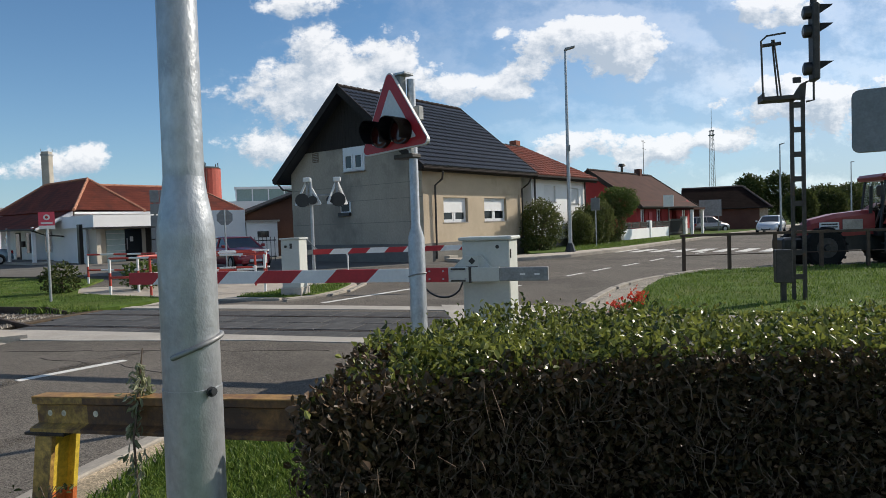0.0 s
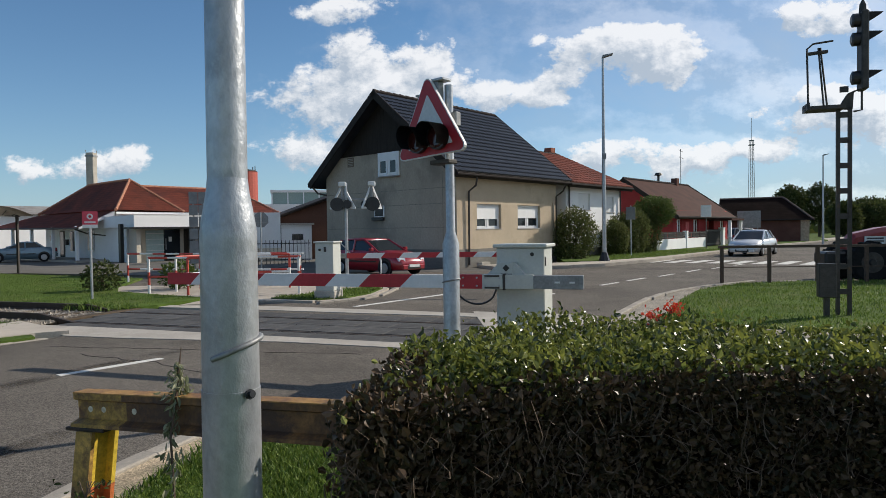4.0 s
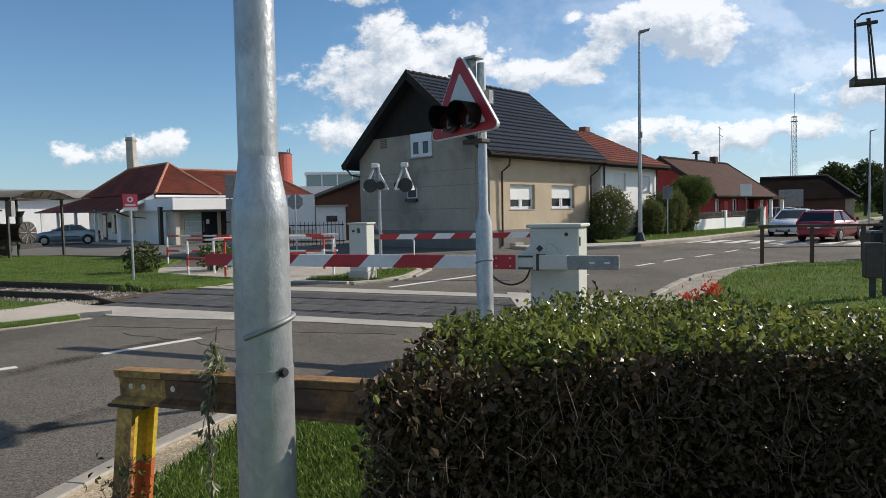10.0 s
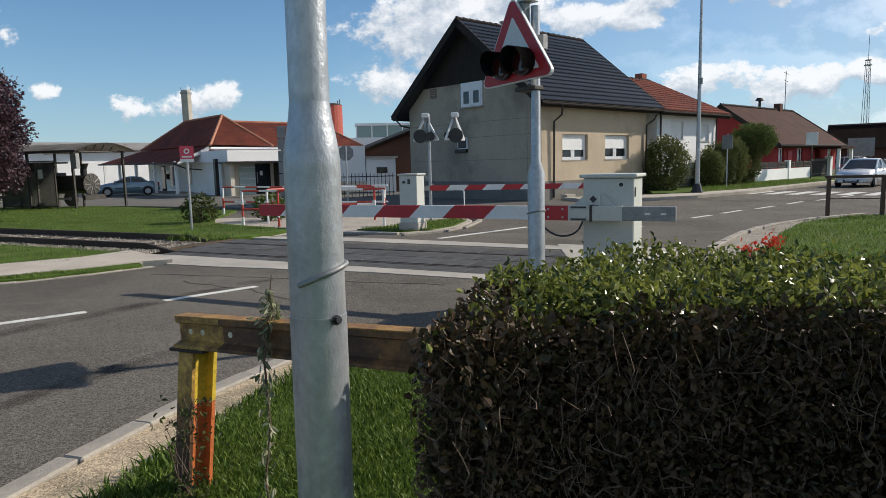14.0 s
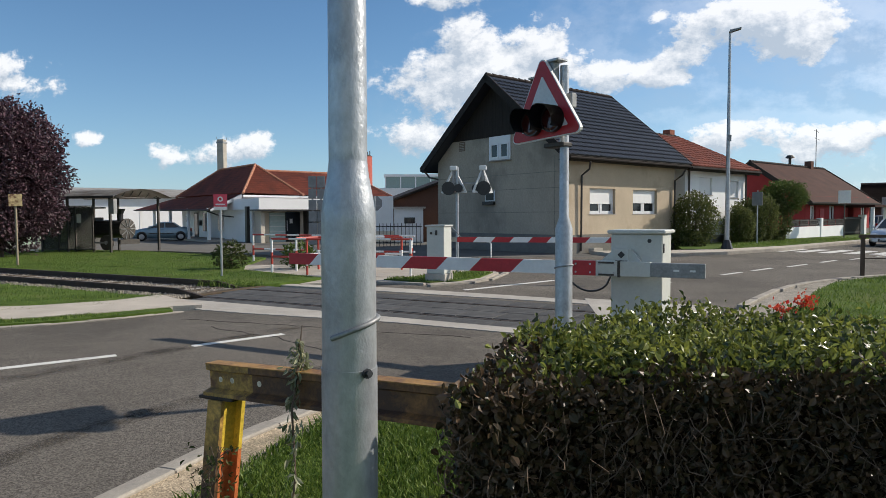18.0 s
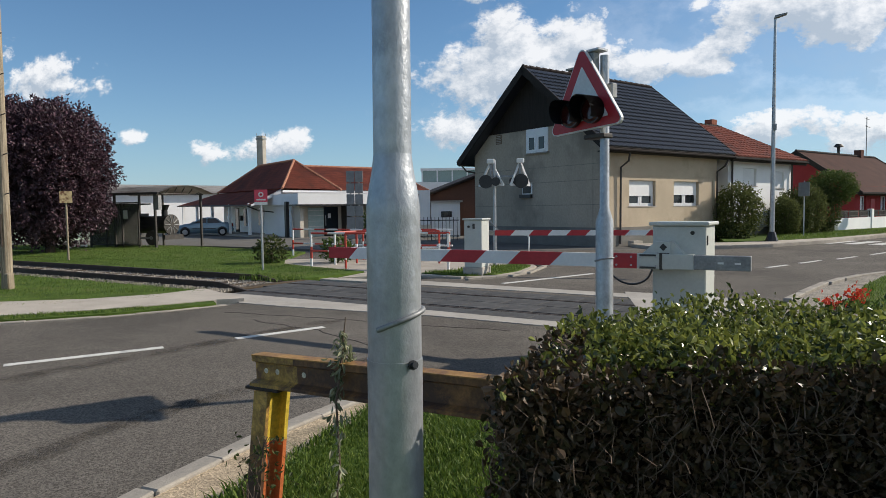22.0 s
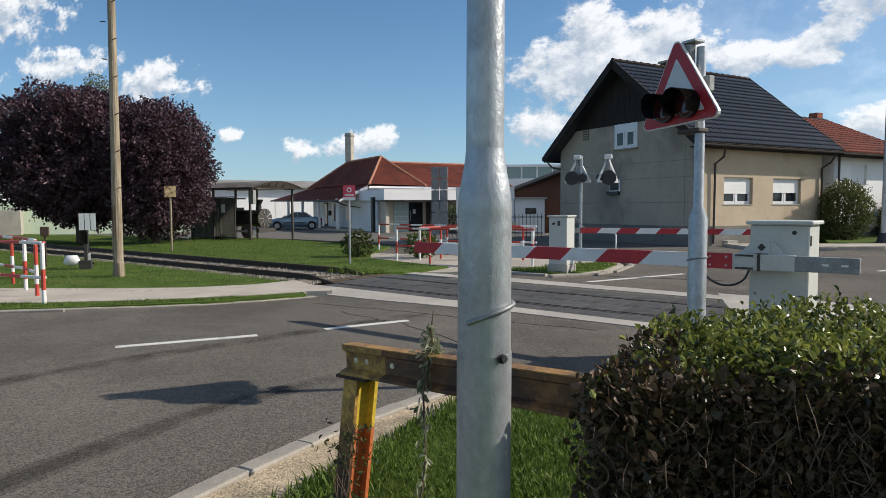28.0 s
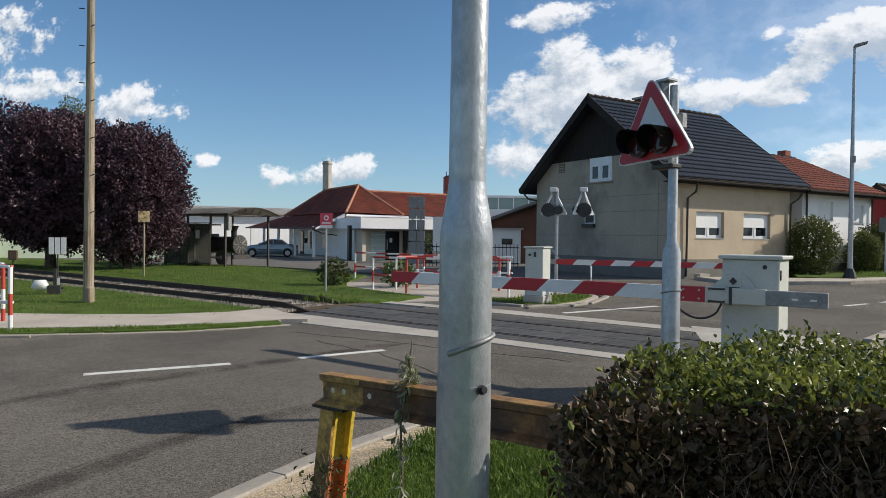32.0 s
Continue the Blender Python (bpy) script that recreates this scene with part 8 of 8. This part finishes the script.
        part("tail_light", boxes((-L2 - 0.01, s * hw * 0.85 - 0.09, 0.66, -L2 + 0.1, s * hw * 0.85 + 0.06, 0.86), bevel=0.02), TAIL_RED, t)
        part("mirror", boxes((x3 - 0.3, s * (hw + 0.08) - 0.08, 0.9, x3 - 0.15, s * (hw + 0.08) + 0.06, 1.03), bevel=0.02), paint, t)
        part("trim_strip", boxes((-ln * 0.2, s * hw - 0.012, 0.5, ln * 0.2, s * hw + 0.012, 0.55)), BLACK, t)
        part("door_handle", boxes((-0.15, s * hw * 0.99 - 0.012, 0.78, 0.05, s * hw * 0.99 + 0.018, 0.81)), paint, t)
    part("front_bumper", boxes((L2 - 0.12, -hw * 0.72, 0.22, L2 + 0.03, hw * 0.72, 0.42), bevel=0.04), paint, t)
    part("grille", boxes((L2 + 0.015, -hw * 0.4, 0.26, L2 + 0.04, hw * 0.4, 0.38)), BLACK, t)
    part("rear_bumper", boxes((-L2 - 0.04, -hw * 0.8, 0.3, -L2 + 0.15, hw * 0.8, 0.55), bevel=0.04), paint, t)
    part("number_plate", boxes((-L2 - 0.05, -0.26, 0.6, -L2 - 0.03, 0.26, 0.7)), SIGN_WHITE, t)
    part("number_plate", boxes((L2 + 0.03, -0.26, 0.32, L2 + 0.05, 0.26, 0.42)), SIGN_WHITE, t)
    return t


red_car = car("red_car", pose(0, 0, 0), CAR_RED, "red five-door hatchback driving past the crossing", 3.75, 1.62, 1.36)
white_car = car("white_car", pose(0, 0, 0), CAR_WHITE, "silver-white saloon waiting at the zebra crossing", 4.3, 1.72, 1.4, False)
car("parked_car", frame_at(-29.5, 41.8, 0, -0.83, -0.55), CAR_BLUE, "pale blue saloon parked before the white house", 4.0, 1.66, 1.3, False)
car("parked_car", frame_at(25.2, 62.4, 0.0, 0.95, 0.3), CAR_GREY, "grey hatchback parked by the garden gate", 4.0, 1.68, 1.48, True, True)


def tractor():
    t = thing("tractor", pose(0, 0, 0), "dusty red farm tractor with a glazed cab", "tractor")
    # +x is forward, its nose at x = 0
    part("hood", loft(bmesh.new(), [[(x, -w, z0), (x, -w, z1 - 0.12), (x, -w * 0.6, z1), (x, w * 0.6, z1), (x, w, z1 - 0.12), (x, w, z0)] for x, w, z0, z1 in ((-0.62, 0.22, 0.85, 1.15), (-0.8, 0.33, 0.8, 1.36), (-1.5, 0.38, 0.85, 1.52), (-2.55, 0.40, 0.9, 1.62))]), TRACTOR_RED, t, smooth=False)
    part("side_grille", boxes((-2.2, 0.39, 1.0, -1.65, 0.415, 1.35)), mat("beige_panel", (0.42, 0.36, 0.3), 0.6), t)
    part("name_plate", boxes((-1.55, 0.375, 1.05, -1.0, 0.405, 1.28)), SIGN_WHITE, t)
    for z in (1.12, 1.2):
        part("name_bar", boxes((-1.5, 0.404, z, -1.05, 0.41, z + 0.04)), STEEL_DARK, t)
    part("front_weight", boxes((-0.55, -0.4, 0.48, 0.05, 0.4, 0.85), bevel=0.06), BLACK, t)
    part("chassis", boxes((-3.8, -0.3, 0.45, -0.45, 0.3, 0.9)), BLACK, t)
    part("axle", boxes((-1.05, -0.75, 0.45, -0.85, 0.75, 0.62)), BLACK, t)
    for x, rr, wd, yy in ((-0.95, 0.56, 0.32, 0.78), (-3.6, 0.85, 0.45, 0.85)):
        for s in (-1, 1):
            w = part("wheel", tubes((((x, s * yy - wd / 2, rr), (x, s * yy - wd / 2 + 0.05, rr), (x, s * yy + wd / 2 - 0.05, rr), (x, s * yy + wd / 2, rr)), (rr * 0.86, rr, rr, rr * 0.86)), n=24), TYRE, t)
            part("rim", tubes((((x, s * (yy + wd / 2 - 0.02), rr), (x, s * (yy + wd / 2 + 0.01), rr)), (rr * 0.55, rr * 0.5)), n=18), STEEL_DARK, w)
            part("hub", tubes((((x, s * (yy + wd / 2), rr), (x, s * (yy + wd / 2 + 0.06), rr)), (rr * 0.2, rr * 0.15)), n=12), BLACK, w)
            for k in range(18):
                a = k * math.tau / 18
                part("lug", boxes((-0.035, -wd / 2, rr - 0.01, 0.035, wd / 2, rr + 0.03)), TYRE, w).matrix_local = pose(x, s * yy, rr, 0, math.degrees(a), 0)
    for s in (-1, 1):
        fen = [(x0 + math.cos(radians(a)) * 1.0, z0 + math.sin(radians(a)) * 1.0) for x0, z0, a in ((-3.6, 0.85, q) for q in range(20, 170, 15))]
        bm = bmesh.new()
        for (xa, za), (xb, zb) in zip(fen, fen[1:]):
            q = [bm.verts.new(p) for p in ((xa, s * 0.6, za), (xb, s * 0.6, zb), (xb, s * 1.1, zb), (xa, s * 1.1, za))]
            bm.faces.new(q)
        bmesh.ops.solidify(bm, geom=bm.faces[:], thickness=0.04)
        part("fender", bm, TRACTOR_RED, t)
    for x, y in ((-2.6, -0.55), (-2.6, 0.55), (-3.3, -0.62), (-3.3, 0.62), (-4.05, -0.62), (-4.05, 0.62)):
        part("cab_post", tubes((((x, y, 0.95), (x - (0.0 if x < -2.7 else 0.18), y * 0.95, 2.45)), 0.04), n=6), BLACK, t)
    part("cab_roof", boxes((-4.25, -0.72, 2.45, -2.6, 0.72, 2.64), bevel=0.08), TRACTOR_RED, t)
    part("cab_floor", boxes((-4.1, -0.6, 0.85, -2.5, 0.6, 1.0)), BLACK, t)
    for args in ((-3.28, -0.60, 1.0, -2.75, -0.585, 2.42), (-4.02, -0.61, 1.0, -3.33, -0.595, 2.42), (-3.28, 0.585, 1.0, -2.75, 0.60, 2.42)):
        part("cab_window", boxes(args), CAB_GLASS, t).visible_shadow = False
    part("seat", boxes((-3.75, -0.25, 1.0, -3.3, 0.25, 1.35), (-3.85, -0.25, 1.3, -3.7, 0.25, 1.85), bevel=0.04), BLACK, t)
    part("steering_wheel", tubes(([(-2.95 + 0.1 * math.sin(a), 0.2 * math.cos(a), 1.65 + 0.17 * math.sin(a)) for a in [k * math.tau / 14 for k in range(15)]], 0.018), (((-2.95, 0, 1.65), (-2.75, 0, 1.1)), 0.03), n=6), BLACK, t)
    part("exhaust", tubes((((-2.4, 0.45, 1.5), (-2.4, 0.5, 2.3)), 0.05), n=8), BLACK, t)
    part("mirror", boxes((-2.5, 0.7, 2.0, -2.42, 0.98, 2.3), bevel=0.02), BLACK, t)
    part("step", boxes((-3.0, 0.6, 0.35, -2.6, 0.85, 0.39), (-3.02, 0.8, 0.35, -2.99, 0.85, 0.95), (-2.61, 0.8, 0.35, -2.58, 0.85, 0.95), (-3.0, 0.6, 0.62, -2.6, 0.85, 0.66)), STEEL_DARK, t)
    return t


farm_tractor = tractor()


def motions():
    def ride(rows):
        return [(t, frame_at(x, y, 0.0, dx, dy)) for t, x, y, dx, dy in rows]

    walk(red_car, ride([(0.0, -8.9, 29.0, 0.62, -0.78), (1.0, -7.3, 27.2, 0.68, -0.73), (2.0, -5.75, 25.8, 0.74, -0.67), (2.5, -4.85, 25.4, 0.76, -0.65), (3.5, -3.75, 25.05, 0.78, -0.62), (4.5, -3.2, 24.9, 0.79, -0.61), (5.0, -2.0, 24.6, 0.86, -0.5), (5.5, -1.15, 24.5, 0.94, -0.33),
                        (6.0, -0.35, 24.55, 0.99, -0.1), (7.0, 3.25, 24.75, 0.985, 0.17), (7.6, 5.65, 25.2, 0.955, 0.3), (8.0, 7.1, 25.6, 0.92, 0.4), (8.5, 9.2, 26.6, 0.86, 0.51), (9.0, 11.2, 27.9, 0.80, 0.6), (9.5, 12.9, 29.5, 0.74, 0.67), (10.0, 14.5, 31.3, 0.69, 0.72), (10.5, 16.3, 33.6, 0.64, 0.77), (12.0, 22.6, 42.2, 0.62, 0.78), (15.0, 42.0, 66.0, 0.62, 0.78), (20.0, 78.0, 111.0, 0.62, 0.78), (32.0, 79.0, 112.2, 0.62, 0.78)]))
    walk(white_car, ride([(0.0, 27.6, 55.2, -0.6, -0.8), (1.0, 22.6, 48.2, -0.6, -0.8), (2.0, 18.0, 41.6, -0.6, -0.8), (2.5, 16.9, 39.9, -0.6, -0.8), (3.5, 15.9, 38.3, -0.6, -0.8), (4.5, 15.6, 37.7, -0.6, -0.8), (10.0, 15.6, 37.7, -0.6, -0.8), (32.0, 15.6, 37.7, -0.6, -0.8)]))
    walk(farm_tractor, ride([(0.0, 10.15, 19.75, -1.0, 0.08), (32.0, 10.15, 19.75, -1.0, 0.08)]))


motions()
